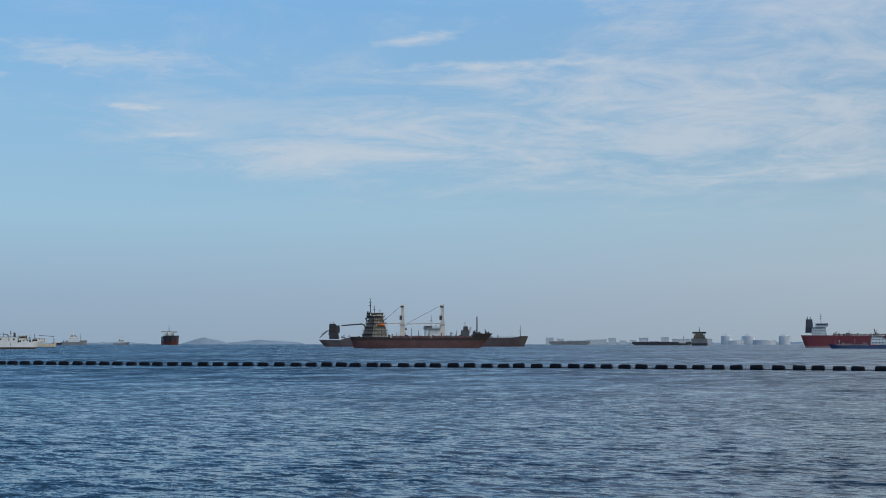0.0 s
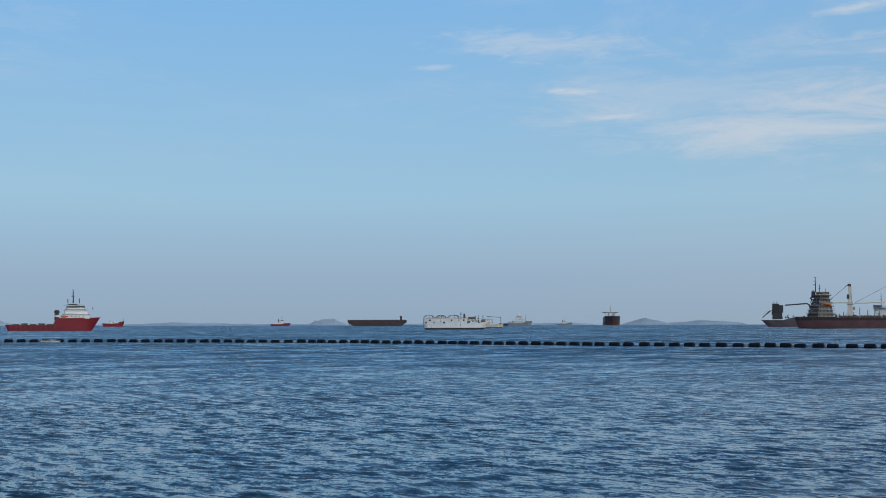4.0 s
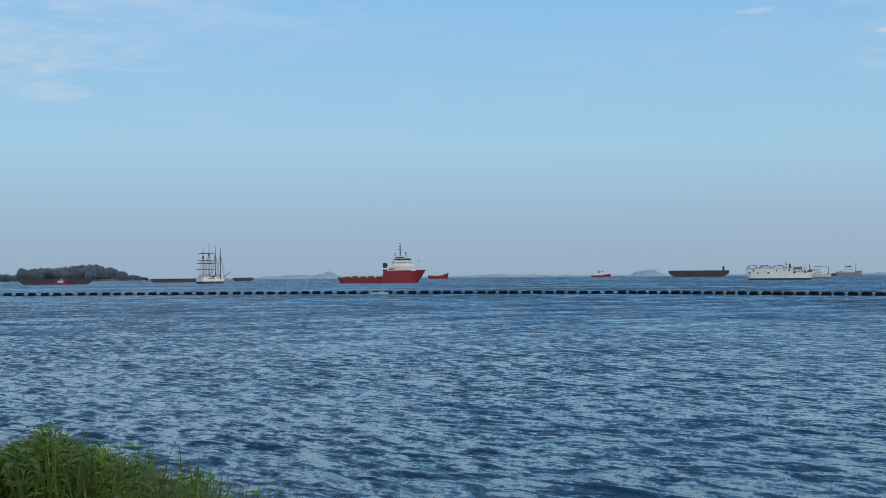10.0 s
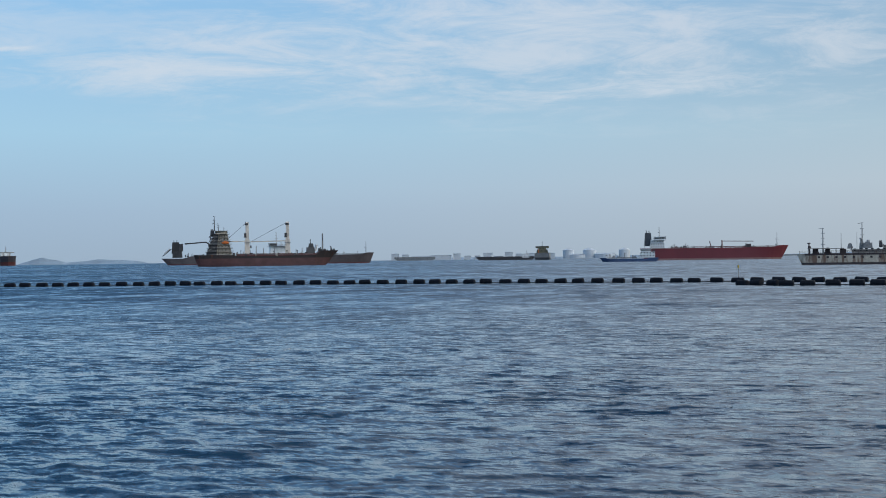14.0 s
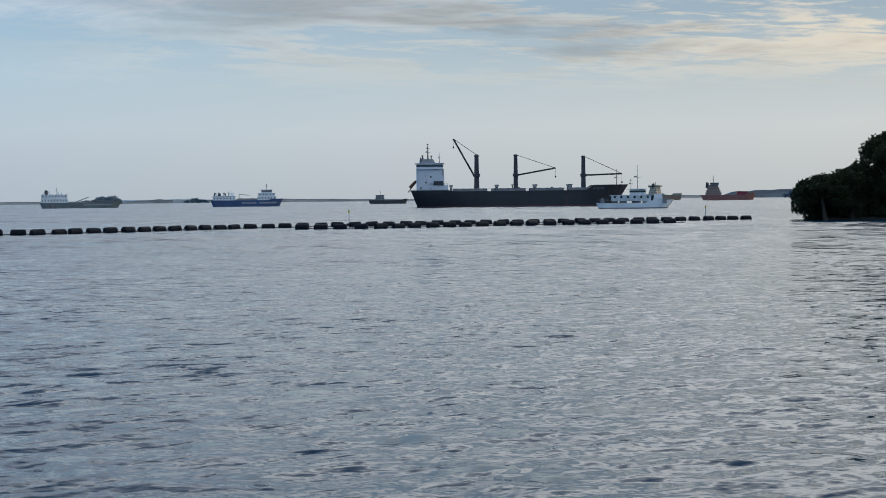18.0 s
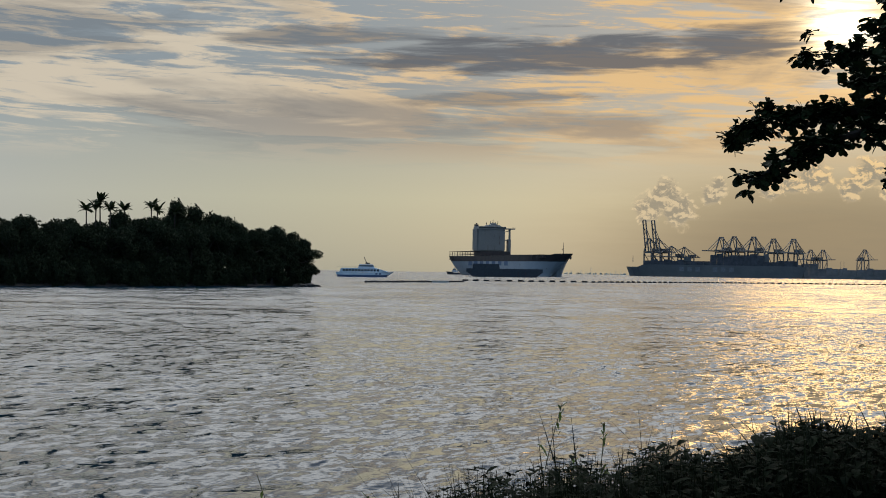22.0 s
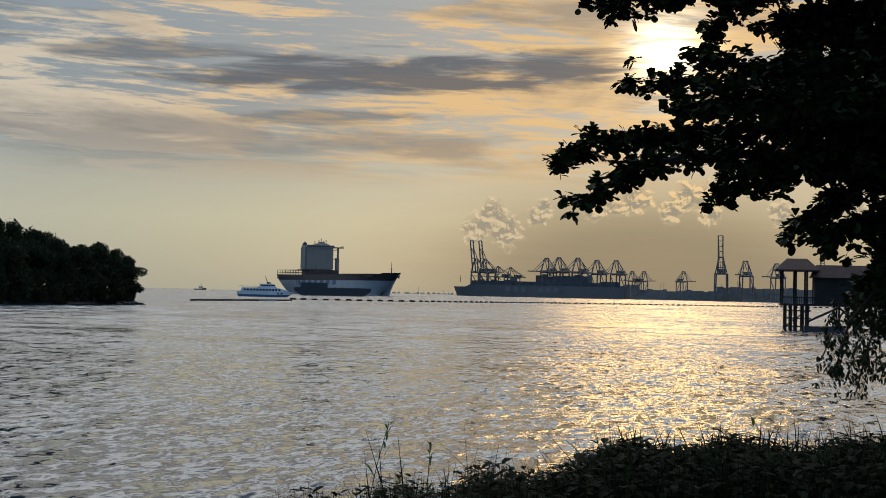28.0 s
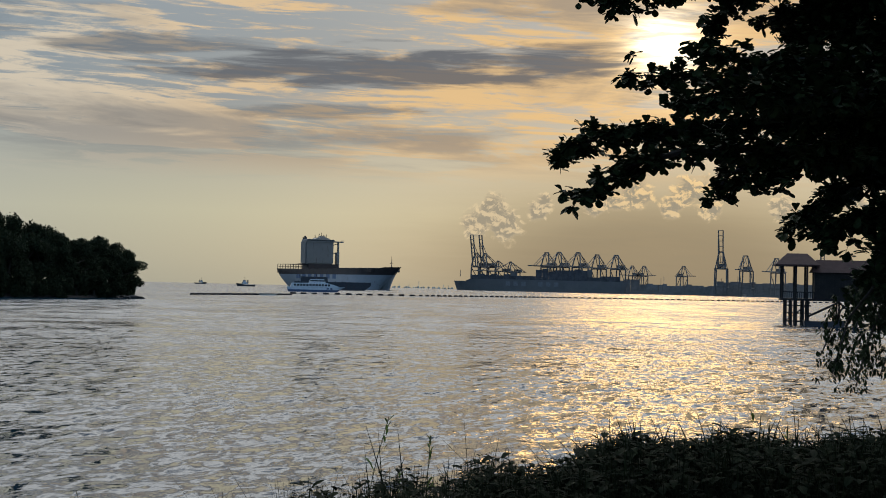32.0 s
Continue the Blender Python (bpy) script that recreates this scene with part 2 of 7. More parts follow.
def surface(name, color, rough=0.6, metal=0.0, vary=0.25, scale=0.6, rust=0.0, bump=0.0, stretch=(1, 1, 1), spec=0.5):
    """Painted or natural surface: two sizes of mottling, vertical rust runs, fine relief; object space in metres."""
    if name in MATS:
        return MATS[name]
    mat = bpy.data.materials.new(name)
    mat.use_nodes = True
    t = mat.node_tree
    bsdf = t.nodes["Principled BSDF"]
    pos = node(t, "ShaderNodeTexCoord").outputs["Object"]
    pos = node(t, "ShaderNodeMapping", {0: pos, 3: stretch}).outputs[0]
    n = noise_tex(t, pos, scale, 6.0, 0.6)
    m = noise_tex(t, pos, scale * 7, 4.0, 0.6)
    mix = calc(t, "ADD", calc(t, "MULTIPLY", n, 0.65), calc(t, "MULTIPLY", m, 0.35))
    fac = step(t, mix, 0.3, 0.7)
    c = Vector(color)
    col = blend(t, fac, c * (1 - vary), c * (1 + vary))
    if rust:
        run = node(t, "ShaderNodeMapping", {0: pos, 3: (0.9, 0.9, 0.12)}).outputs[0]
        r = noise_tex(t, run, 0.55, 7.0, 0.65)
        col = blend(t, calc(t, "MULTIPLY", step(t, r, 0.62 - rust * 0.25, 0.72 - rust * 0.15), 0.85), col, (0.12, 0.048, 0.028))
    t.links.new(col, bsdf.inputs["Base Color"])
    rg = step(t, m, 0.2, 0.8, max(rough - 0.12, 0.02), min(rough + 0.12, 1.0))
    t.links.new(rg, bsdf.inputs["Roughness"])
    bsdf.inputs["Metallic"].default_value = metal
    bsdf.inputs["Specular IOR Level"].default_value = spec
    if bump:
        b = node(t, "ShaderNodeBump", {"Strength": 0.6, "Distance": bump, "Height": m})
        t.links.new(b.outputs[0], bsdf.inputs["Normal"])
    MATS[name] = mat
    return mat


WIND = radians(-62)  # heading that the wind seas come from
SWELL = radians(-108)  # axis of the open sea


def water_material():
    mat = bpy.data.materials.new("sea_water")
    mat.use_nodes = True
    t = mat.node_tree
    bsdf = t.nodes["Principled BSDF"]
    pos = node(t, "ShaderNodeTexCoord").outputs["Object"]

    def vec(op, a, b):
        return node(t, "ShaderNodeVectorMath", {0: a, 1: b}, operation=op).outputs[0]

    def both(v):
        return node(t, "ShaderNodeCombineXYZ", {0: v, 1: v, 2: 0.0}).outputs[0]

    # gusts and slicks: broad patches of rougher and calmer water, with finer streaks in them
    broad = noise_tex(t, pos, 0.011, 3.0, 0.6, 0.4)
    fine = noise_tex(t, pos, 0.06, 4.0, 0.65, 0.5)
    gust = calc(t, "ADD", calc(t, "MULTIPLY", broad, 0.55), calc(t, "MULTIPLY", fine, 0.45))
    calm = step(t, gust, 0.38, 0.62, GUST_LOW, 1.15)
    reach = node(t, "ShaderNodeVectorMath", {0: pos}, operation="LENGTH").outputs["Value"]

    def ripple(scale, size, detail, turn, crest):
        """Slopes of one size of ripple, as a vector about zero; crests drawn out across the wind."""
        v = node(t, "ShaderNodeMapping", {0: node(t, "ShaderNodeMapping", {0: pos, 2: (0, 0, WIND + radians(turn))}).outputs[0], 3: (1.0 / crest, 1.0, 1.0)}).outputs[0]
        c = node(t, "ShaderNodeTexNoise", {"Vector": v, "Scale": scale, "Detail": detail, "Roughness": 0.5, "Distortion": 0.6}).outputs["Color"]
        return vec("MULTIPLY", vec("SUBTRACT", c, (0.5, 0.5, 0.5)), (size, size, 0.0))

    sl = None
    for scale, size, turn, crest in RIPPLES:
        r = ripple(scale, size, 2.0, turn, crest)
        sl = r if sl is None else vec("ADD", sl, r)
    sl = vec("MULTIPLY", sl, both(calc(t, "MULTIPLY", calm, step(t, reach, 30.0, 200.0, 1.0, 0.5))))
    # farther out only the tops of the larger waves stand clear, as short strokes
    out_there = both(calc(t, "MULTIPLY", step(t, reach, 45.0, 140.0), calm))
    for scale, size, turn, crest in STROKES:
        sl = vec("ADD", sl, vec("MULTIPLY", ripple(scale, size, 2.0, turn, crest), out_there))
    # the sides of the waves that face the shore are the ones in sight, the more so the lower they are looked at
    # and steeper along the open sea's axis than across it
    outward = node(t, "ShaderNodeVectorMath", {0: pos}, operation="NORMALIZE").outputs[0]
    along = node(t, "ShaderNodeVectorMath", {0: outward, 1: (math.sin(SWELL), math.cos(SWELL), 0.0)}, operation="DOT_PRODUCT").outputs["Value"]
    steep = calc(t, "ADD", calc(t, "MULTIPLY", calc(t, "MULTIPLY", along, along), 0.45), 0.55)
    lean = calc(t, "MULTIPLY", calc(t, "MULTIPLY", step(t, reach, 20.0, 160.0, LEAN[0], LEAN[1]), steep), calm)
    sl = vec("ADD", sl, vec("MULTIPLY", outward, both(calc(t, "MULTIPLY", lean, -1.0))))
    nrm = vec("ADD", node(t, "ShaderNodeNewGeometry").outputs["Normal"], sl)
    t.links.new(node(t, "ShaderNodeVectorMath", {0: nrm}, operation="NORMALIZE").outputs[0], bsdf.inputs["Normal"])
    t.links.new(blend(t, step(t, broad, 0.35, 0.7), (0.006, 0.034, 0.068), (0.008, 0.042, 0.078)), bsdf.inputs["Base Color"])
    t.links.new(step(t, reach, 30.0, 400.0, 0.04, 0.12), bsdf.inputs["Roughness"])
    bsdf.inputs["IOR"].default_value = 1.33
    return mat


# scale per metre, steepness, turn, crest length
RIPPLES = ((6.5, 0.62, 25, 1.8), (3.0, 1.08, -18, 2.6), (1.4, 0.74, 8, 3.0), (0.6, 0.36, -6, 3.0), (0.2, 0.16, 12, 2.4))
STROKES = ((0.22, 0.40, 10, 0.5), (0.08, 0.42, -15, 0.5))
LEAN = (0.07, 0.22)
GUST_LOW = 0.62


# ---- sea ----
SEA = None
SEA_STEEP = 0.0145


def build_sea():
    """One polar sheet out to the horizon; cells grow with distance, low waves in the mesh."""
    rad, r = [], 7.0
    while r < 4930:
        rad.append(r)
        r *= 1.0038 if 14 < r < 270 else 1.012
    rad.append(4930.0)
    rad = np.array([0.5] + rad)
    fine = np.radians(np.linspace(-160, 30, 1000))
    rest = np.radians(np.linspace(30, 200, 24))[1:-1]
    azs = np.concatenate([fine, rest])
    na, nr = len(azs), len(rad)
    rr, aa = np.meshgrid(rad, azs, indexing="ij")
    px, py = rr * np.sin(aa), rr * np.cos(aa)
    pz = np.zeros_like(px)
    rng = np.random.default_rng(4)
    # short-crested wind seas, half a metre to two; each dies out where the cells grow too wide for it
    cell = np.maximum(rr * 0.0040, rr * math.radians(190 / 1000))
    wx, wy = math.sin(WIND), math.cos(WIND)
    patch = 0.8 + 0.3 * np.sin(px * 0.041 + 1.3 * np.sin(py * 0.027)) * np.sin(py * 0.053 + 0.9 * np.sin(px * 0.036))
    for i in range(72):
        lam = 0.45 * (2.0 / 0.45) ** rng.random()
        th = rng.normal(0, 0.55)
        k = 2 * math.pi / lam
        cx, cy = wx * math.cos(th) - wy * math.sin(th), wy * math.cos(th) + wx * math.sin(th)
        ph = k * (px * cx + py * cy) + rng.random() * 6.28
        pz += SEA_STEEP / k * np.sin(ph) * np.clip(lam / cell / 3.0 - 1.0, 0, 1)
    pz *= patch * np.clip((400.0 - rr) / 100.0, 0, 1) * np.clip((rr - 10.0) / 6.0, 0, 1) * (np.cos(aa - math.radians(-65)) > -0.45)
    # crests a little sharper than troughs
    pz += 3.0 * np.maximum(pz, 0) ** 2
    verts = np.stack([px.ravel(), py.ravel(), pz.ravel()], 1)
    i, j = np.meshgrid(np.arange(nr - 1), np.arange(na), indexing="ij")
    j2 = (j + 1) % na
    quads = np.stack([i * na + j, i * na + j2, (i + 1) * na + j2, (i + 1) * na + j], -1).reshape(-1, 4)[:, ::-1]
    me = bpy.data.meshes.new("water")
    me.vertices.add(len(verts))
    me.vertices.foreach_set("co", verts.ravel())
    me.loops.add(quads.size)
    me.loops.foreach_set("vertex_index", quads.ravel().astype(np.int32))
    me.polygons.add(len(quads))
    me.polygons.foreach_set("loop_start", np.arange(0, quads.size, 4, dtype=np.int32))
    me.polygons.foreach_set("use_smooth", np.ones(len(quads), dtype=bool))
    me.update(calc_edges=True)
    me.materials.append(water_material())
    return tagged(new("water", me), "rippled blue-grey sea water reaching the horizon", "water", kind="structure")


SEA = build_sea()


# ---- building helpers ----
def part(name, bm, mat, parent, label=""):
    me = bpy.data.meshes.new(name)
    bmesh.ops.recalc_face_normals(bm, faces=bm.faces)
    bm.to_mesh(me)
    bm.free()
    me.materials.append(mat)
    ob = new(name, me)
    ob.parent = parent
    if label:
        ob["label"] = label
    if name in SMALL:
        ob["kind"] = "stuff"
    return ob


# runs of far-off pieces too small to pick apart
SMALL = {"hatch_rib", "mooring_gear", "window", "railing", "cargo", "light_mast", "hull_lettering_bar", "side_opening", "tyre_fender", "scupper", "wall_board", "deck_pipe", "fender_rib", "shroud", "gallery", "awning_frame", "seed_head"}


def box(bm, x0, x1, y0, y1, z0, z1, top=1.0):
    """A box, its top drawn in by the factor top."""
    cx, cy = (x0 + x1) / 2, (y0 + y1) / 2
    vs = [bm.verts.new((x, y, z0)) for x, y in ((x0, y0), (x1, y0), (x1, y1), (x0, y1))]
    vs += [bm.verts.new((cx + (x - cx) * top, cy + (y - cy) * top, z1)) for x, y in ((x0, y0), (x1, y0), (x1, y1), (x0, y1))]
    for f in ((3, 2, 1, 0), (4, 5, 6, 7), (0, 1, 5, 4), (1, 2, 6, 5), (2, 3, 7, 6), (3, 0, 4, 7)):
        bm.faces.new([vs[k] for k in f])
    return bm


def rod(bm, a, b, r0, r1=None, n=8):
    """A round tapered rod from a to b."""
    a, b = Vector(a), Vector(b)
    r1 = r0 if r1 is None else r1
    d = (b - a).normalized()
    u = d.orthogonal().normalized()
    v = d.cross(u)
    lo = [bm.verts.new(a + (u * math.cos(k * 2 * math.pi / n) + v * math.sin(k * 2 * math.pi / n)) * r0) for k in range(n)]
    hi = [bm.verts.new(b + (u * math.cos(k * 2 * math.pi / n) + v * math.sin(k * 2 * math.pi / n)) * r1) for k in range(n)]
    for k in range(n):
        bm.faces.new((lo[k], lo[(k + 1) % n], hi[(k + 1) % n], hi[k]))
    bm.faces.new(lo[::-1])
    bm.faces.new(hi)
    return bm


def beam(bm, a, b, w):
    return rod(bm, a, b, w * 0.7, None, 4)


def at(az, d, z=0.0):
    a = radians(az)
    return Vector((d * math.sin(a), d * math.cos(a), z))


def thing(name, label, category, az, d, turn=0.0, z=0.0, group=""):
    """An empty at a heading and a distance; its x axis runs to the viewer's right, turned by turn degrees towards the distance."""
    ob = new(name)
    ob.matrix_world = Matrix.Translation(at(az, d, z)) @ pose(0, 0, 0, 0, 0, -az + turn)
    return tagged(ob, label, category, group)


# ---- ships ----
WHITE = surface("white_ship_paint", (0.74, 0.78, 0.81), 0.5, rust=0.04, vary=0.1, scale=0.2)
CREAM = surface("cream_ship_paint", (0.58, 0.51, 0.40), 0.55, rust=0.2, vary=0.15, scale=0.2)
GLASS = surface("dark_window_glass", (0.02, 0.025, 0.03), 0.15, vary=0.1, scale=1.0)
STEEL = surface("grey_steel", (0.22, 0.235, 0.25), 0.55, rust=0.05, scale=0.3)
DARK = surface("dark_steel", (0.040, 0.043, 0.052), 0.6, rust=0.02, scale=0.3)
BLACK = surface("black_paint", (0.02, 0.02, 0.024), 0.5, scale=0.3)
ORANGE = surface("orange_lifeboat_paint", (0.65, 0.16, 0.03), 0.45, vary=0.1)
REDOX = surface("red_oxide_paint", (0.115, 0.038, 0.038), 0.6, rust=0.08, scale=0.15)
RED = surface("bright_red_paint", (0.195, 0.010, 0.024), 0.45, rust=0.02, vary=0.12, scale=0.15)
BROWN = surface("rusty_brown_paint", (0.052, 0.040, 0.045), 0.7, rust=0.06, scale=0.15)
BLUE = surface("blue_ship_paint", (0.035, 0.075, 0.18), 0.5, rust=0.08, scale=0.15)
GREEN = surface("deck_green_paint", (0.09, 0.15, 0.12), 0.6, rust=0.2, scale=0.2)


def hull(ship, L, B, H, paint, boot=None, zb=1.2, fore=0.0, fore_len=0.12, aft=0.0, aft_len=0.2, rake=0.05, sheer=0.0, deck=None, full=0.82, transom=0.75, flare=0.35, run=0.0):
    """A lofted hull, bow at +x: topsides, boot topping, deck. fore, aft: raised forecastle and poop."""
    n = 30
    xs = [-L / 2 + L * k / n for k in range(n + 1)]

    def half(s):
        b = 1.0
        if s > full:
            b = max(1 - ((s - full) / (1 - full)) ** 2.1, 0.0) ** 0.8
        if s < 0.12:
            b = transom + (1 - transom) * (s / 0.12) ** 0.6
        return B / 2 * max(b, 0.02)

    def top(s):
        z = H + sheer * max(0, (s - 0.4) / 0.6) ** 2 * H + sheer * 0.4 * max(0, (0.3 - s) / 0.3) ** 2 * H
        if s > 1 - fore_len:
            z += fore
        if s < aft_len:
            z += aft
        return z

    def skin(name, mat, lo, hi, levels):
        bm = bmesh.new()
        grid = []
        for side in (-1, 1):
            rows_ = []
            for k, x in enumerate(xs):
                s = k / n
                line = []
                for q in range(levels + 1):
                    a = q / levels
                    z = lo(s) + (hi(s) - lo(s)) * a
                    lift = z / max(top(s), 0.1)
                    slim = (1 - flare * (1 - lift) * max(0, (s - 0.75) / 0.25)) * (1 - run * max(0.0, 1 - lift) ** 1.6 * max(0, (0.35 - s) / 0.35))
                    xx = x + rake * L * (lift - 1) * max(0, (s - 0.8) / 0.2) ** 2 + 0.03 * L * (1 - lift) * max(0, (0.08 - s) / 0.08)
                    line.append(bm.verts.new((xx, side * half(s) * slim, z)))
                rows_.append(line)
            for k in range(n):
                for q in range(levels):
                    bm.faces.new((rows_[k][q], rows_[k + 1][q], rows_[k + 1][q + 1], rows_[k][q + 1]))
            grid.append(rows_)
        for k in (0, n):
            for q in range(levels):
                bm.faces.new((grid[0][k][q], grid[1][k][q], grid[1][k][q + 1], grid[0][k][q + 1]))
        return part(name, bm, mat, ship)

    skin("hull", paint, lambda s: zb if boot else -1.2, top, 4)
    if boot:
        skin("boot_top", boot, lambda s: -1.2, lambda s: zb, 4)
    bm = bmesh.new()
    left = [bm.verts.new((x - 0.002 * L, -half(k / n) * 0.97, top(k / n) - 0.5)) for k, x in enumerate(xs)]
    right = [bm.verts.new((x - 0.002 * L, half(k / n) * 0.97, top(k / n) - 0.5)) for k, x in enumerate(xs)]
    for k in range(n):
        bm.faces.new((left[k], left[k + 1], right[k + 1], right[k]))
    part("deck", bm, deck or GREEN, ship)
    return top


def house(ship, x0, x1, B, z0, tiers, mat, step_in=0.6, name="deckhouse", tier_h=2.7, win=True):
    """Stacked tiers of accommodation, each with its overhanging deck edge and windows."""
    z = z0
    for k in range(tiers):
        a, b, w = x0 + step_in * 0.4 * k, x1 - step_in * k * 0.5, B - step_in * k
        bm = bmesh.new()
        box(bm, a, b, -w / 2, w / 2, z, z + tier_h - 0.25)
        box(bm, a - 0.5, b + 0.5, -w / 2 - 0.5, w / 2 + 0.5, z + tier_h - 0.25, z + tier_h)
        tier = part(name, bm, mat, ship)
        if win:
            bm = bmesh.new()
            m = max(2, int((b - a) / 2.2))
            for q in range(m):
                xc = a + (q + 0.5) * (b - a) / m
                for y in (-w / 2, w / 2):
                    box(bm, xc - 0.4, xc + 0.4, y - 0.06, y + 0.06, z + 1.1, z + 2.0)
            m = max(2, int(w / 2.2))
            for q in range(m):
                yc = -w / 2 + (q + 0.5) * w / m
                for x in (a, b):
                    box(bm, x - 0.06, x + 0.06, yc - 0.4, yc + 0.4, z + 1.1, z + 2.0)
            part("window", bm, GLASS, tier)
        z += tier_h
    return z


def bridge(ship, x0, x1, B, z, mat, h=2.8):
    bm = bmesh.new()
    box(bm, x0, x1, -B / 2, B / 2, z, z + h, 0.96)
    box(bm, x0 - 0.8, x1 + 0.6, -B / 2 - 0.4, B / 2 + 0.4, z + h, z + h + 0.25)
    room = part("bridge", bm, mat, ship)
    bm = bmesh.new()
    box(bm, x0 - 0.05, x1 + 0.08, -B / 2 - 0.05, B / 2 + 0.05, z + h * 0.45, z + h * 0.8, 0.99)
    part("window", bm, GLASS, room)


def funnel(ship, x, z, w, h, mat, y=0.0):
    bm = bmesh.new()
    box(bm, x - w / 2, x + w / 2, y - w * 0.45, y + w * 0.45, z, z + h, 0.8)
    stack = part("funnel", bm, mat, ship)
    for q in (-0.2, 0.15):
        part("exhaust_pipe", rod(bmesh.new(), (x + q * w, y, z + h), (x + q * w - 0.2, y, z + h * 1.18), 0.35), DARK, stack)


def mast(ship, x, z, h, mat, r=0.35, yards=2, y=0.0):
    bm = bmesh.new()
    rod(bm, (x, y, z), (x, y, z + h), r, r * 0.35)
    for q in range(yards):
        zz = z + h * (0.5 + 0.25 * q)
        w = h * (0.16 - 0.04 * q)
        beam(bm, (x, y - w, zz), (x, y + w, zz), 0.14)
        beam(bm, (x - w, y, zz), (x + w, y, zz), 0.14)
    pole = part("mast", bm, mat, ship)
    for q in range(yards):
        zz = z + h * (0.5 + 0.25 * q)
        w = h * (0.16 - 0.04 * q)
        part("radar_scanner", box(bmesh.new(), x - w * 0.8, x - w * 0.2, y - 0.5, y + 0.5, zz + 0.1, zz + 0.5), mat, pole)


def ship_crane(ship, x, z, h, jib, elev, mat, jib_mat=None, w=2.2, swing=0.0):
    """A deck crane: tapering pedestal, cab, lattice jib, hoist wires. elev: degrees of the jib."""
    bm = bmesh.new()
    box(bm, x - w / 2, x + w / 2, -w / 2, w / 2, z, z + h, 0.75)
    box(bm, x - w * 0.62, x + w * 0.62, -w * 0.62, w * 0.62, z + h * 0.42, z + h * 0.5)
    box(bm, x - w * 0.5, x + w * 0.5, -w * 0.5, w * 0.5, z + h, z + h + w * 0.35, 0.6)
    part("crane_post", bm, mat, ship)
    c, s = math.cos(radians(elev)), math.sin(radians(elev))
    cw, sw = math.cos(radians(swing)), math.sin(radians(swing))
    root = Vector((x + w * 0.5 * cw, w * 0.5 * sw, z + h * 0.46))
    tip = root + Vector((jib * c * cw, jib * c * sw, jib * s))
    bm = bmesh.new()
    for q in (-0.4, 0.4):
        o = Vector((-sw * q * w, cw * q * w, 0))
        beam(bm, root + o, tip + o * 0.4, 0.85)
    for k in range(1, 9):
        p, o = root.lerp(tip, k / 9), Vector((-sw, cw, 0)) * w * 0.4 * (1 - 0.06 * k)
        beam(bm, p - o, p + o, 0.2)
    part("crane_jib", bm, jib_mat or mat, ship)
    bm = bmesh.new()
    head = Vector((x, 0, z + h + w * 0.3))
    for q in (-0.3, 0.3):
        rod(bm, head + Vector((0, q, 0)), tip + Vector((0, q, 0)), 0.16, None, 4)
    rod(bm, tip, tip - Vector((0, 0, 4.0)), 0.07, None, 4)
    wire = part("hoist_wire", bm, DARK, ship)
    part("hook_block", box(bmesh.new(), tip.x - 0.35, tip.x + 0.35, tip.y - 0.35, tip.y + 0.35, tip.z - 5.0, tip.z - 4.0), DARK, wire)


def hatches(ship, x0, x1, n, B, z, h, mat):
    for k in range(n):
        a, b = x0 + (x1 - x0) * (k + 0.06) / n, x0 + (x1 - x0) * (k + 0.94) / n
        bm = bmesh.new()
        box(bm, a, b, -B / 2, B / 2, z - 0.6, z + h)
        cover = part("hatch_cover", bm, mat, ship)
        bm = bmesh.new()
        for q in range(5):
            xx = a + (b - a) * (q + 0.5) / 5
            box(bm, xx - 0.15, xx + 0.15, -B / 2 - 0.15, B / 2 + 0.15, z, z + h + 0.15)
        part("hatch_rib", bm, mat, cover)


def railing(ship, x0, x1, y, z, h=1.1, mat=None, gap=3.0, r=0.06):
    bm = bmesh.new()
    n = max(2, int((x1 - x0) / gap))
    for k in range(n + 1):
        x = x0 + (x1 - x0) * k / n
        rod(bm, (x, y, z), (x, y, z + h), r, None, 4)
    for q in (0.55, 1.0):
        rod(bm, (x0, y, z + h * q), (x1, y, z + h * q), r, None, 4)
    part("railing", bm, mat or STEEL, ship)


def deck_pipes(ship, x0, x1, B, z, mat):
    """A tanker's pipe run with manifolds and small houses."""
    bm = bmesh.new()
    for q in (-1.2, -0.4, 0.4, 1.2):
        rod(bm, (x0, q, z + 0.9), (x1, q, z + 0.9), 0.3, None, 6)
    k = x0
    while k < x1:
        box(bm, k - 0.3, k + 0.3, -1.8, 1.8, z, z + 0.7)
        rod(bm, (k + 3, -B * 0.3, z), (k + 3, -B * 0.3, z + 1.6), 0.25, None, 6)
        rod(bm, (k + 5, B * 0.3, z), (k + 5, B * 0.3, z + 1.6), 0.25, None, 6)
        k += 8
    xm = (x0 + x1) / 2
    for k in range(4):
        rod(bm, (xm - 4 + k * 2.4, -B * 0.42, z + 1.2), (xm - 4 + k * 2.4, B * 0.42, z + 1.2), 0.35, None, 6)
    part("deck_pipe", bm, mat, ship)


def lifeboat(ship, x, y, z, L=6.0):
    bm = bmesh.new()
    for k in range(6):
        a, b = -1 + 2 * k / 6, -1 + 2 * (k + 1) / 6
        ra, rb = math.sqrt(max(0.03, 1 - a * a)), math.sqrt(max(0.03, 1 - b * b))
        rod(bm, (x + a * L / 2, y, z), (x + b * L / 2, y, z), 1.2 * ra, 1.2 * rb, 8)
    part("lifeboat", bm, ORANGE, ship)


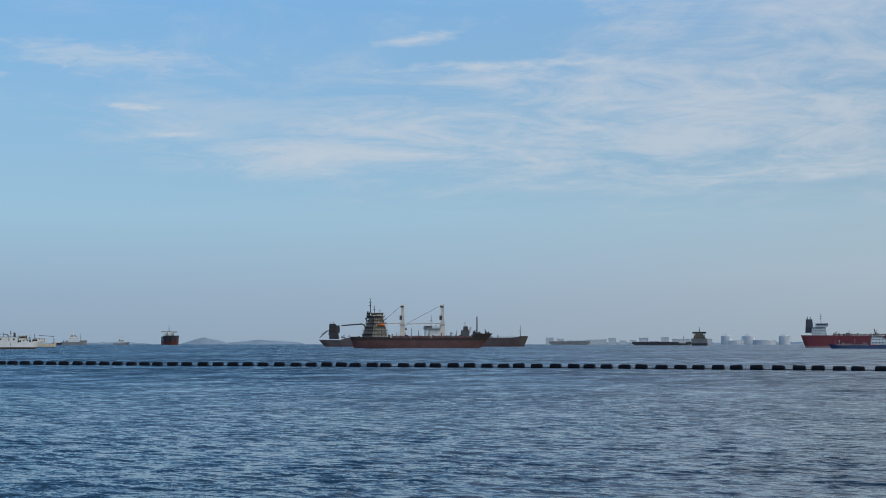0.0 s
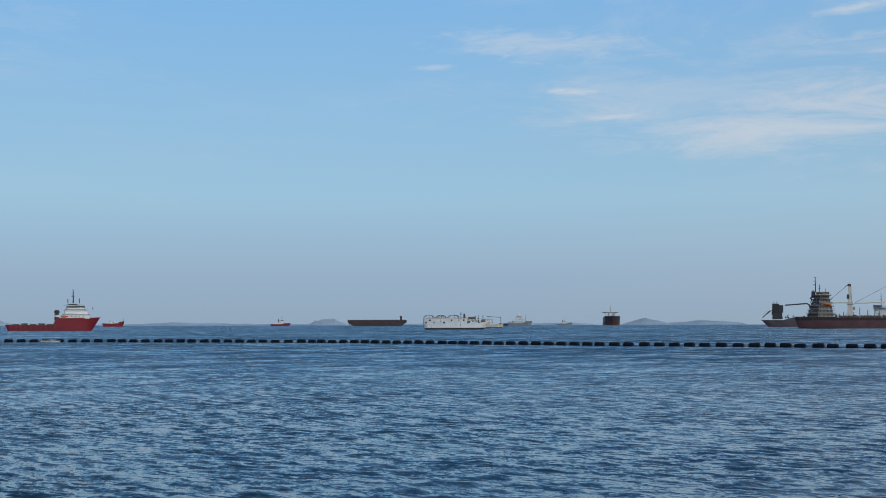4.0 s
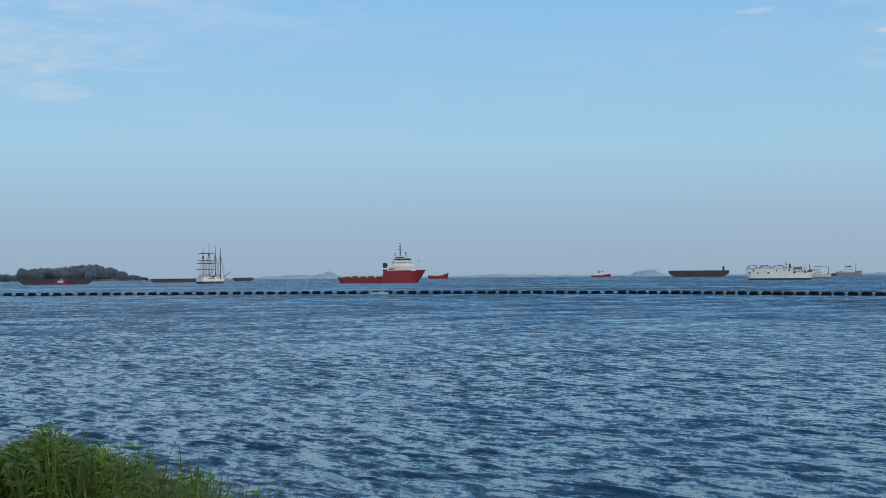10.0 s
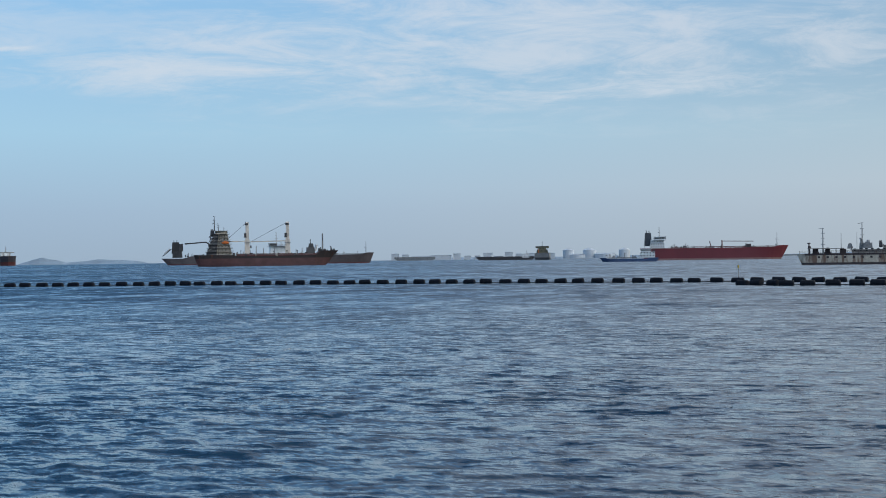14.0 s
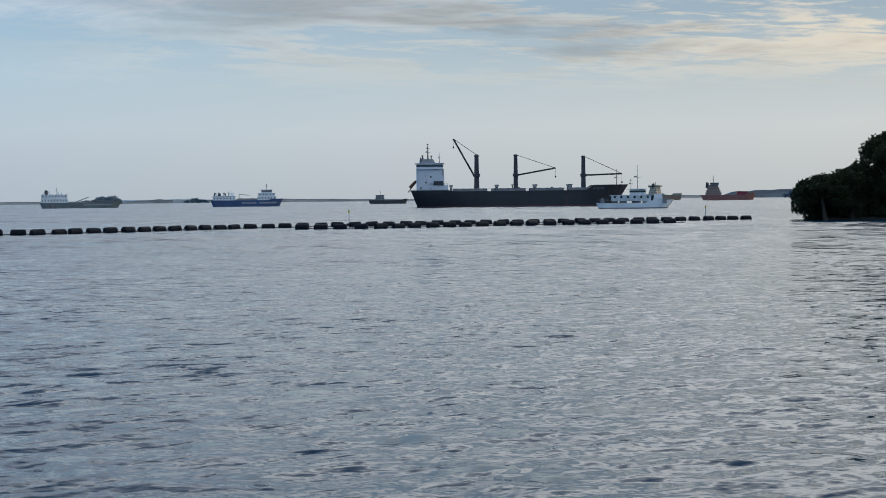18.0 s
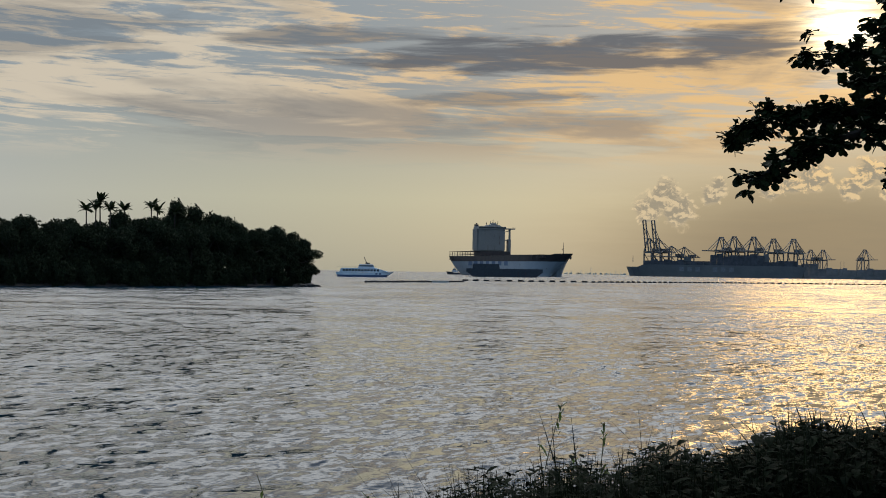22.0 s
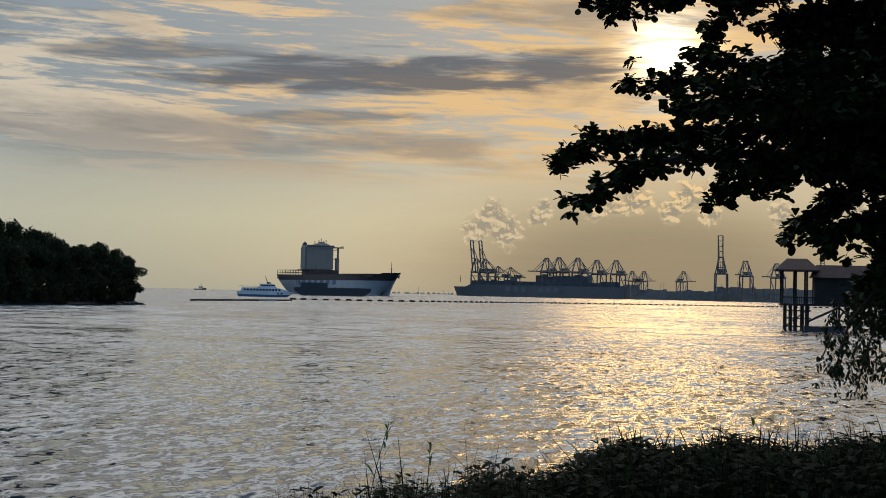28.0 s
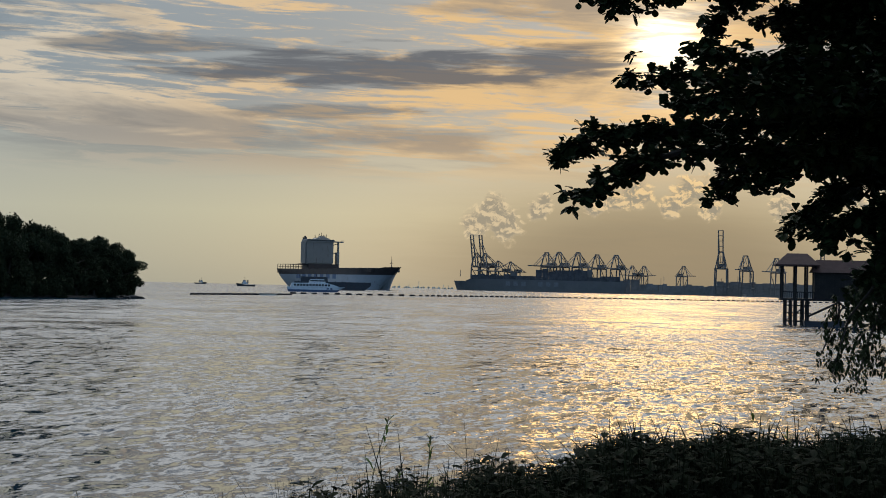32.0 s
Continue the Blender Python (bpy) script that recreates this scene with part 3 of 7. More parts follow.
# ---- the anchorage, ship by ship ----
def deck_gear(ship, x0, x1, B, z, n, seed, mat):
    """Ventilators, winches and lockers along a ship's deck."""
    rng = random.Random(seed)
    for k in range(n):
        x, y = rng.uniform(x0, x1), rng.uniform(-0.42, 0.42) * B
        w, h = rng.uniform(0.5, 1.3), rng.uniform(1.2, 3.6)
        bm = bmesh.new()
        if k % 3 == 0:
            rod(bm, (x, y, z - 0.6), (x, y, z + h), 0.3, 0.25, 6)
            rod(bm, (x, y, z + h), (x, y, z + h + 0.5), 0.7, 0.5, 6)
            part("ventilator", bm, mat, ship)
        elif k % 3 == 1:
            box(bm, x - w, x + w, y - w, y + w, z - 0.6, z + h * 0.6, 0.9)
            part("deck_locker", bm, mat, ship)
        else:
            rod(bm, (x, y - 1.2, z + 0.8), (x, y + 1.2, z + 0.8), 0.7, None, 8)
            box(bm, x - 0.9, x + 0.9, y - 1.4, y + 1.4, z - 0.6, z + 0.3)
            part("winch", bm, mat, ship)


def geared_bulker():
    s = thing("cargo_ship", "rust-red bulk carrier with two white deck cranes at anchor", "ship", -97.2, 1180, 4)
    L = 120
    skin = surface("tarnished_black_hull_paint", (0.030, 0.024, 0.026), 0.65, rust=0.2, scale=0.12)
    faded = surface("faded_oxide_hull_paint", (0.105, 0.052, 0.054), 0.7, rust=0.1, vary=0.3, scale=0.18)
    hull(s, L, 19, 8.2, skin, faded, 6.4, fore=3.2, fore_len=0.15, aft=1.0, aft_len=0.27, sheer=0.12, deck=REDOX, rake=0.09, flare=0.5, run=0.3)
    ochre = surface("weathered_ochre_paint", (0.46, 0.41, 0.33), 0.6, rust=0.2, scale=0.2)
    shade_grey = surface("shade_grey_paint", (0.085, 0.09, 0.10), 0.65, rust=0.06, scale=0.2)
    # stepped tower: engine casing aft coloured as shade side, accommodation before it as sunlit
    z = 9.0
    for k in range(6):
        a, b, w = -49.5 + 1.05 * k, -29.0 - 0.62 * k, 15.5 - 0.9 * k
        cut = -41.5 + 0.35 * k
        part("engine_casing", box(bmesh.new(), a, cut, -w / 2, w / 2, z, z + 2.7), shade_grey if k % 2 else DARK, s)
        part("deckhouse", box(bmesh.new(), cut, b, -w / 2 + 0.4, w / 2 - 0.4, z, z + 2.7), ochre, s)
        part("deck_edge", box(bmesh.new(), a - 0.9, b + 1.3, -w / 2 - 1.2, w / 2 + 1.2, z + 2.7, z + 2.92), DARK, s)
        bm = bmesh.new()
        for q in range(4):
            xc = cut + (q + 0.5) * (b - cut) / 4
            box(bm, xc - 0.4, xc + 0.4, -w / 2 + 0.3, -w / 2 + 0.5, z + 1.0, z + 1.9)
        part("window", bm, GLASS, s)
        railing(s, a - 0.8, b + 1.2, -w / 2 - 1.1, z + 2.92, 1.1, STEEL, 2.0, 0.09)
        if k in (1, 3, 4):
            part("stair", beam(bmesh.new(), (a - 0.6, -w / 2 - 0.9, z), (a + 3.2, -w / 2 - 0.9, z + 2.9), 0.35), STEEL, s)
        z += 2.92
    bridge(s, -42.4, -32.6, 17, z, ochre, 2.6)
    part("bridge_wing", box(bmesh.new(), -38, -34, -9.5, 9.5, z + 0.1, z + 1.4), ochre, s)
    funnel(s, -44.6, z - 2, 3.4, 5.2, DARK)
    mast(s, -42.8, z + 2.6, 12, DARK, 0.5, 3)
    mast(s, -39.6, z + 2.6, 6.2, DARK, 0.3, 3)
    mast(s, -35, z + 2.6, 3.2, STEEL, 0.22, 2)
    for x, y, zz in ((-46.4, -6.6, 21.5), (-47.6, -7.2, 16.0)):
        part("ventilator", rod(rod(bmesh.new(), (x, y, zz), (x, y, zz + 2.6), 0.5, 0.4, 8), (x, y, zz + 2.6), (x - 0.8, y, zz + 3.3), 0.7, 0.9, 8), DARK, s)
    lifeboat(s, -34.2, -8.4, 19.4, 6.4)
    lifeboat(s, -36, 8.4, 19.4, 6.4)
    for x in (-36.6, -31.8):
        part("davit", beam(beam(bmesh.new(), (x, -6.4, 17.8), (x, -7.8, 22.6), 0.3), (x, -7.8, 22.6), (x, -8.8, 22.2), 0.3), WHITE, s)
    mw = surface("white_crane_paint", (0.66, 0.62, 0.56), 0.5, rust=0.12, vary=0.1, scale=0.2)
    for x, jib in ((-16, 17), (17.5, 29)):
        ship_crane(s, x, 8, 27.5, jib, -1, mw, mw, 3.2, 180)
        part("crane_cab", box(bmesh.new(), x - 2.5, x - 0.6, -2.0, 2.0, 23.6, 27.2, 0.9), DARK, s)
        part("crane_platform", box(bmesh.new(), x - 2.4, x + 2.4, -2.3, 2.3, 19.0, 19.5), STEEL, s)
        part("sheave_head", box(bmesh.new(), x - 2.0, x + 1.0, -1.7, 1.7, 34.0, 36.2, 0.6), DARK, s)
        part("crane_pedestal", box(bmesh.new(), x - 2.3, x + 2.3, -2.3, 2.3, 8, 19, 0.80), mw, s)
        part("grab", box(bmesh.new(), x - jib - 2.4, x - jib - 0.8, -0.8, 0.8, 15.0, 17.0, 0.6), DARK, s)
    hatches(s, -26, 42, 4, 13, 8.3, 1.9, REDOX)
    deck_gear(s, -28, 44, 17, 9.0, 30, 5, DARK)
    deck_gear(s, -28, 44, 17, 8.8, 12, 25, ochre)
    deck_gear(s, 44, 57, 10, 12.4, 9, 6, DARK)
    part("mast_house", box(bmesh.new(), 33, 40, -4.5, 4.5, 8.3, 15.0, 0.85), shade_grey, s)
    part("mast_house", box(bmesh.new(), 35, 39, -3, 3, 15.0, 18.2, 0.8), DARK, s)
    part("vent_cowl", rod(bmesh.new(), (40.6, -2, 12), (41.4, -2, 17.2), 0.9, 1.2, 10), WHITE, s)
    mast(s, 36.6, 18.2, 4, DARK, 0.3, 2)
    part("samson_post", rod(bmesh.new(), (46.7, 0, 9), (46.7, 0, 26.5), 0.8, 0.55), STEEL, s)
    for x in (-9, -3, 6, 24, 29):
        part("derrick_post", rod(bmesh.new(), (x, -5.5, 9), (x, -5.5, 13.5 + (x % 4)), 0.35, 0.3, 6), STEEL, s)
    railing(s, -L / 2 + 4, L / 2 - 18, -9, 8.6, 1.2, STEEL, 2.4, 0.09)
    bm = bmesh.new()
    for x in (-52, -46, 50, 55):
        for y in (-6, 6):
            rod(bm, (x, y, 9 if x < 0 else 11.6), (x, y, 10.2 if x < 0 else 12.9), 0.4, None, 6)
    part("mooring_gear", bm, DARK, s)
    part("anchor", box(rod(bmesh.new(), (55.2, -3.4, 7.4), (55.2, -3.4, 9.6), 0.35), 54.4, 56.0, -3.8, -3.2, 7.0, 7.8), DARK, s)


def back_tanker():
    s = thing("tanker", "long dark grey tanker with red bottom anchored behind the bulk carrier", "ship", -97.1, 1760, 3)
    L = 262
    hull(s, L, 40, 10.5, surface("slate_maroon_hull_paint", (0.085, 0.075, 0.085), 0.6, rust=0.03, scale=0.1), REDOX, 1.2, fore=2, fore_len=0.06, aft=-2.5, aft_len=0.12, sheer=0.06, rake=0.02)
    z = house(s, -L / 2 + 13, -L / 2 + 25, 26, 9, 3, DARK, 0.6, win=False)
    funnel(s, -L / 2 + 17, z - 3, 10, 14, BLACK)
    bm = box(bmesh.new(), -L / 2 + 21, -L / 2 + 26, -6, 6, z, z + 9, 0.9)
    part("engine_casing", bm, DARK, s)
    bm = bmesh.new()
    beam(bm, (-L / 2 + 28, 0, 26), (-L / 2 + 54, 0, 28), 1.6)
    beam(bm, (-L / 2 + 54, 0, 28), (-L / 2 + 62, 0, 22), 1.4)
    rod(bm, (-L / 2 + 59, 0, 8), (-L / 2 + 59, 0, 25), 2.6, 1.8)
    part("hose_crane", bm, DARK, s)
    # free-fall boat on its ramp at the stern
    bm = bmesh.new()
    beam(bm, (-L / 2 + 1, 0, 11), (-L / 2 + 12, 0, 20), 0.8)
    part("boat_ramp", bm, DARK, s)
    bm = rod(bmesh.new(), (-L / 2 + 3, 0, 14.5), (-L / 2 + 10, 0, 20), 1.3, 1.0)
    part("lifeboat", bm, WHITE, s)
    deck_gear(s, -L / 2 + 28, -60, 30, 10.6, 16, 8, DARK)
    deck_pipes(s, 40, 118, 30, 11, STEEL)
    deck_gear(s, 30, 120, 30, 11.5, 20, 9, STEEL)
    mast(s, L / 2 - 10, 12, 15, STEEL, 0.6, 1)
    bm = box(bmesh.new(), 1, 19.5, -13, 13, 11, 22)
    part("deckhouse", bm, WHITE, s)
    bm = box(bmesh.new(), -1, 21, -17, 17, 22, 22.5)
    box(bm, 1.5, 8, -16, 16, 24.8, 25.3)
    part("bridge_wing", bm, STEEL, s)
    bridge(s, 0, 9, 28, 22.4, STEEL, 3.0)
    railing(s, 0, 21, -16.6, 22.5, 2.0, STEEL, 2.6, 0.2)
    mast(s, 9, 25, 14, STEEL, 0.5, 3)
    mast(s, 15, 22, 8, STEEL, 0.4, 2)


def bow_on_ship():
    s = thing("bulk_carrier", "bulk carrier seen bow-on with dull red bottom at anchor", "ship", -107.3, 3500, -88)
    hull(s, 190, 38, 20, surface("dark_navy_hull_paint", (0.05, 0.05, 0.065), 0.5, scale=0.1), surface("dull_maroon_boot_paint", (0.12, 0.042, 0.042), 0.7, vary=0.2, scale=0.1), 9, fore=1.5, sheer=0.04, full=0.9, flare=0.25)
    z = house(s, -80, -62, 26, 20, 3, WHITE, 2, tier_h=3.4)
    bridge(s, -78, -64, 40, z, WHITE, 2.8)
    mast(s, -70, z + 2, 15, STEEL, 1.1, 3)
    mast(s, 80, 21, 11, STEEL, 0.8, 2)
    for x in (-40, 0, 40):
        for y in (-7, 7):
            part("derrick_post", rod(bmesh.new(), (x, y, 19), (x, y, 30), 0.7, 0.5, 6), STEEL, s)


def patrol_ship():
    s = thing("workboat", "grey workboat with tall white bridge far out at anchor", "ship", -111.0, 3300, 2)
    hull(s, 58, 16, 7, STEEL, None, fore=3, fore_len=0.3, sheer=0.1)
    z = house(s, -11, 9, 13, 8, 2, WHITE, 2.0, tier_h=4.5)
    bridge(s, -8, 5, 12, z, WHITE, 5)
    mast(s, -2, z + 5, 14, WHITE, 1.0, 3)
    mast(s, 14, 9, 18, STEEL, 0.6, 1)
    deck_gear(s, -27, -12, 12, 8, 8, 3, DARK)
    plain_barge(-111.62, 3320, 24, 10, 5, DARK, "low dark barge beside the far workboat", 0)


def white_carrier():
    s = thing("livestock_carrier", "white slab-sided livestock ship with cream bow at anchor", "ship", -113.55, 1040, 5)
    L = 50
    hull(s, L, 11, 4.2, WHITE, BLACK, 1.3, fore=0.8, fore_len=0.16, sheer=0.22, rake=0.10, full=0.72, deck=STEEL)
    # the tall pen deck amidships and aft, its roof edge and awning bows
    bm = box(bmesh.new(), -24.6, 7, -5.6, 5.6, 3.8, 8.4)
    part("pen_deck", bm, WHITE, s)
    bm = box(bmesh.new(), -24.9, 7.4, -5.9, 5.9, 8.4, 8.65)
    part("roof", bm, STEEL, s)
    rng = random.Random(3)
    for k in (0, 1, 2, 5, 7, 10):
        x = -23 + k * 2.7 + rng.uniform(-0.5, 0.5)
        w, zz = rng.uniform(0.35, 0.8), 4.6 + 1.6 * (k % 3 == 1)
        part("side_opening", box(bmesh.new(), x - w, x + w, -5.72, -5.58, zz, zz + 1.2), GLASS, s)
    for x0, x1, h in ((-24.5, -17, 2.0), (-16, -7.5, 1.4), (-7, 2, 1.9)):
        bm = bmesh.new()
        for y in (-5, 5):
            for k in range(6):
                p = [Vector((x0 + (x1 - x0) * q / 6, y, 8.7 + h * (1 - (2 * q / 6 - 1) ** 2) ** 0.5)) for q in (k, k + 1)]
                rod(bm, p[0], p[1], 0.18, None, 4)
        for k in (1, 3, 5):
            x = x0 + (x1 - x0) * k / 6
            zz = 8.7 + h * (1 - (2 * k / 6 - 1) ** 2) ** 0.5
            rod(bm, (x, -5, zz), (x, 5, zz), 0.14, None, 4)
            rod(bm, (x, -5, 8.6), (x, -5, zz), 0.12, None, 4)
        part("awning_frame", bm, DARK, s)
    house(s, -15, -9, 6, 8.6, 1, WHITE, 0.5, tier_h=2.2)
    house(s, 8, 15, 8, 4.4, 1, WHITE, 0.5, tier_h=2.5)
    bridge(s, 8.5, 13, 9, 6.9, CREAM, 2.3)
    mast(s, 3, 8.6, 4.5, DARK, 0.25, 2)
    mast(s, -2, 8.6, 3.4, DARK, 0.2, 1)
    mast(s, 16, 5, 6, DARK, 0.2, 1)
    funnel(s, 5.5, 8.6, 1.6, 2.6, DARK)
    deck_gear(s, 8, 21, 7, 5.6, 9, 2, DARK)
    bm = box(bmesh.new(), 15.5, 24.0, -0.2, 0.2, 5.2, 5.5)
    rod(bm, (15, -1, 7.5), (24, -1, 6.2), 0.15, None, 4)
    part("awning_boom", bm, CREAM, s)
    b = thing("coaster", "small white and cream coaster anchored beyond the livestock ship", "ship", -112.15, 1500, 4)
    hull(b, 26, 8, 3.2, CREAM, BLACK, 0.6, fore=1.2, sheer=0.25)
    z = house(b, -11, 2, 6, 4, 2, WHITE, 0.8)
    mast(b, -9, z, 5, DARK, 0.3, 2)
    mast(b, 10, 4, 8, DARK, 0.3, 1)
    part("derrick", rod(bmesh.new(), (10, 0, 11), (-5, 0, 12), 0.25, None, 5), DARK, b)


def plain_barge(az, d, L, B, H, mat, label, turn=2, post=None):
    s = thing("barge", label, "barge", az, d, turn)
    bm = bmesh.new()
    vs = []
    for y in (-B / 2, B / 2):
        vs.append([bm.verts.new((x, y, z)) for x, z in ((-L / 2 + H, -1), (L / 2 - H, -1), (L / 2, H * 0.6), (L / 2, H), (-L / 2, H), (-L / 2, H * 0.6))])
    bm.faces.new(vs[0])
    bm.faces.new(vs[1][::-1])
    for k in range(6):
        bm.faces.new((vs[0][k], vs[0][(k + 1) % 6], vs[1][(k + 1) % 6], vs[1][k]))
    part("hull", bm, mat, s)
    bm = bmesh.new()
    for k in range(int(L / 6)):
        x = -L / 2 + 3 + k * 6
        box(bm, x - 0.25, x + 0.25, -B / 2 - 0.25, B / 2 + 0.25, H * 0.25, H + 0.5)
    part("fender_rib", bm, DARK, s)
    if post:
        bm = box(bmesh.new(), post - 1.8, post + 1.8, -1.8, 1.8, H, H + 7.5, 0.9)
        box(bm, post - 2.4, post + 2.4, -2.4, 2.4, H + 6, H + 6.6)
        part("deck_post", bm, mat, s)
    return s


def anchor_handler():
    s = thing("offshore_supply_ship", "bright red offshore supply ship with white bridge at anchor", "ship", -129.6, 985, 2)
    L = 62
    hull(s, L, 15, 3.9, RED, None, fore=4.6, fore_len=0.47, sheer=0.14, rake=0.09, full=0.68, deck=GREEN, transom=0.9)
    z = house(s, 6.5, 23.5, 12.5, 8.2, 2, WHITE, 2.6, tier_h=3.2, win=False)
    for q in range(5):
        part("porthole", rod(bmesh.new(), (9 + q * 2.6, -6.4, 9.8), (9 + q * 2.6, -6.2, 9.8), 0.35, None, 8), GLASS, s)
    part("fast_rescue_boat", box(rod(bmesh.new(), (4.6, -6.6, 9.6), (8.8, -6.6, 9.6), 0.7, 0.5), 5, 8, -7.1, -6.1, 9.6, 10.3), ORANGE, s)
    bridge(s, 8.5, 20.5, 12, z, WHITE, 2.4)
    bm = box(bmesh.new(), 9.5, 16, -3.5, 3.5, z + 2.4, z + 3.6, 0.8)
    box(bm, 8.5, 19, -5, 5, z + 2.6, z + 2.9)
    part("monkey_island", bm, DARK, s)
    mast(s, 13, z + 4.4, 8.5, DARK, 0.5, 3)
    mast(s, 9.5, z + 4, 3, DARK, 0.3, 2)
    mast(s, 17, z + 4, 3.4, DARK, 0.3, 2)
    mast(s, 26, z - 1, 3.2, STEEL, 0.15, 1)
    for y in (-4.5, 4.5):
        bm = box(bmesh.new(), 1.0, 3.6, y - 1.3, y + 1.3, 7, 14.0, 0.85)
        box(bm, 0.8, 3.9, y - 1.5, y + 1.5, 12.0, 13.4)
        part("funnel", bm, DARK, s)
        bm = box(bmesh.new(), 0.85, 3.8, y - 1.45, y + 1.45, 9.4, 10.4)
        part("funnel_band", bm, WHITE, s)
    railing(s, -L / 2 + 1, 4, -7.3, 3.8, 1.3)
    bm = bmesh.new()
    for k in range(5):
        box(bm, -26 + k * 5.5, -22 + k * 5.5, -3, 3, 3.2, 4.6 + 0.4 * (k % 2))
    part("deck_cargo", bm, DARK, s)
    bm = bmesh.new()
    for k in range(12):
        rod(bm, (-29 + k * 3.2, -7.5, 0.7), (-29 + k * 3.2, -7.5, 3.0), 0.3, None, 6)
    part("tyre_fender", bm, BLACK, s)
    f = thing("fishing_boat", "small red fishing boat with raised bow far behind", "boat", -127.3, 2700, 0)
    hull(f, 40, 9, 6, RED, None, fore=2.5, fore_len=0.25, sheer=0.3)
    house(f, -8, 2, 6, 6, 1, WHITE, 0.5, tier_h=5)
    rod_bm = rod(bmesh.new(), (17, 0, 8), (19, 0, 14), 0.5, 0.2)
    part("mast", rod_bm, RED, f)


SAIL = None


def sailing_ship():
    global SAIL
    s = thing("sailing_ship", "white four-masted sailing ship with furled sails", "sailing ship", -136.35, 1100, 58)
    SAIL = s
    L = 38
    hull(s, L, 8, 3.6, WHITE, DARK, 1.7, sheer=0.35, rake=0.12, full=0.6, aft=0.8, deck=surface("teak_deck", (0.25, 0.16, 0.09), 0.7))
    for k, (x, h) in enumerate(((-13, 28), (-4.5, 31), (4.5, 29), (12, 28))):
        bm = bmesh.new()
        rod(bm, (x, 0, 3), (x, 0, h), 0.4, 0.16, 8)
        part("mast", bm, DARK, s)
        if k < 2:
            for zz, w in ((11, 6.0), (15.5, 5.4), (17.5, 5.2), (23, 4.2)):
                bm = rod(bmesh.new(), (x + 0.4, -w, zz), (x + 0.4, w, zz), 0.22, None, 6)
                part("yard", bm, DARK, s)
                bm = rod(bmesh.new(), (x + 0.4, -w * 0.9, zz + 0.35), (x + 0.4, w * 0.9, zz + 0.35), 0.3, None, 6)
                part("furled_sail", bm, CREAM, s)
        else:
            bm = rod(bmesh.new(), (x, 0, 6), (x - 8, 0, 7), 0.25, None, 6)
            part("boom", bm, DARK, s)
        bm = bmesh.new()
        for y in (-4, 4):
            for q in (-1.5, 0, 1.5):
                rod(bm, (x + q, y, 3.6), (x, 0, h * 0.8), 0.06, None, 4)
        part("shroud", bm, DARK, s)
    bm = rod(bmesh.new(), (L / 2 - 2, 0, 5), (L / 2 + 9, 0, 9.5), 0.3, 0.15)
    part("bowsprit", bm, DARK, s)
    house(s, -15, -7, 5, 4.2, 1, WHITE, 0.3, tier_h=2.4)
    house(s, -1, 3, 4, 3.8, 1, WHITE, 0.3, tier_h=2.2)


def tug(az, d, L, label, mat, turn=0):
    s = thing("tugboat", label, "boat", az, d, turn)
    hull(s, L, L * 0.3, L * 0.09, mat, None, fore=L * 0.04, fore_len=0.35, sheer=0.25)
    z = house(s, -L * 0.12, L * 0.2, L * 0.2, L * 0.11, 1, WHITE, 0.4, tier_h=L * 0.1)
    bridge(s, 0, L * 0.15, L * 0.17, z, WHITE, L * 0.09)
    mast(s, L * 0.06, z + L * 0.09, L * 0.22, DARK, 0.15, 2)
    funnel(s, -L * 0.1, z - 0.5, L * 0.07, L * 0.12, DARK)
    return s


def distant_hill(az0, az1, d, h, seed, mat, label, profile=1.0):
    """A low wooded island: a long mound with an uneven ridge of tree clumps."""
    az, w = (az0 + az1) / 2, d * radians(az1 - az0)
    s = thing("distant_island", label, "island", az, d, 0)
    rng = random.Random(seed)
    bm = bmesh.new()
    n = max(14, int(w / 22))
    prev = None
    o = rng.random() * 50
    for k in range(n + 1):
        u = -1 + 2 * k / n
        z = 0.68 * h * max(0, 1 - abs(u) ** (2.2 * profile)) * (0.72 + 0.5 * noise.noise(Vector((u * 2.4 + o, 1, 0))) + 0.22 * noise.noise(Vector((u * 13 + o, 5, 0))))
        z = max(z, 1.2)
        x = u * w / 2
        cur = [bm.verts.new((x, -w * 0.04 - 12, -2)), bm.verts.new((x, -6, z * 0.62)), bm.verts.new((x, 0, z)), bm.verts.new((x, 60, -2))]
        if prev:
            for q in range(3):
                bm.faces.new((prev[q], cur[q], cur[q + 1], prev[q + 1]))
        prev = cur
    part("wooded_slope", bm, mat, s)
    return s


BUNKER = None


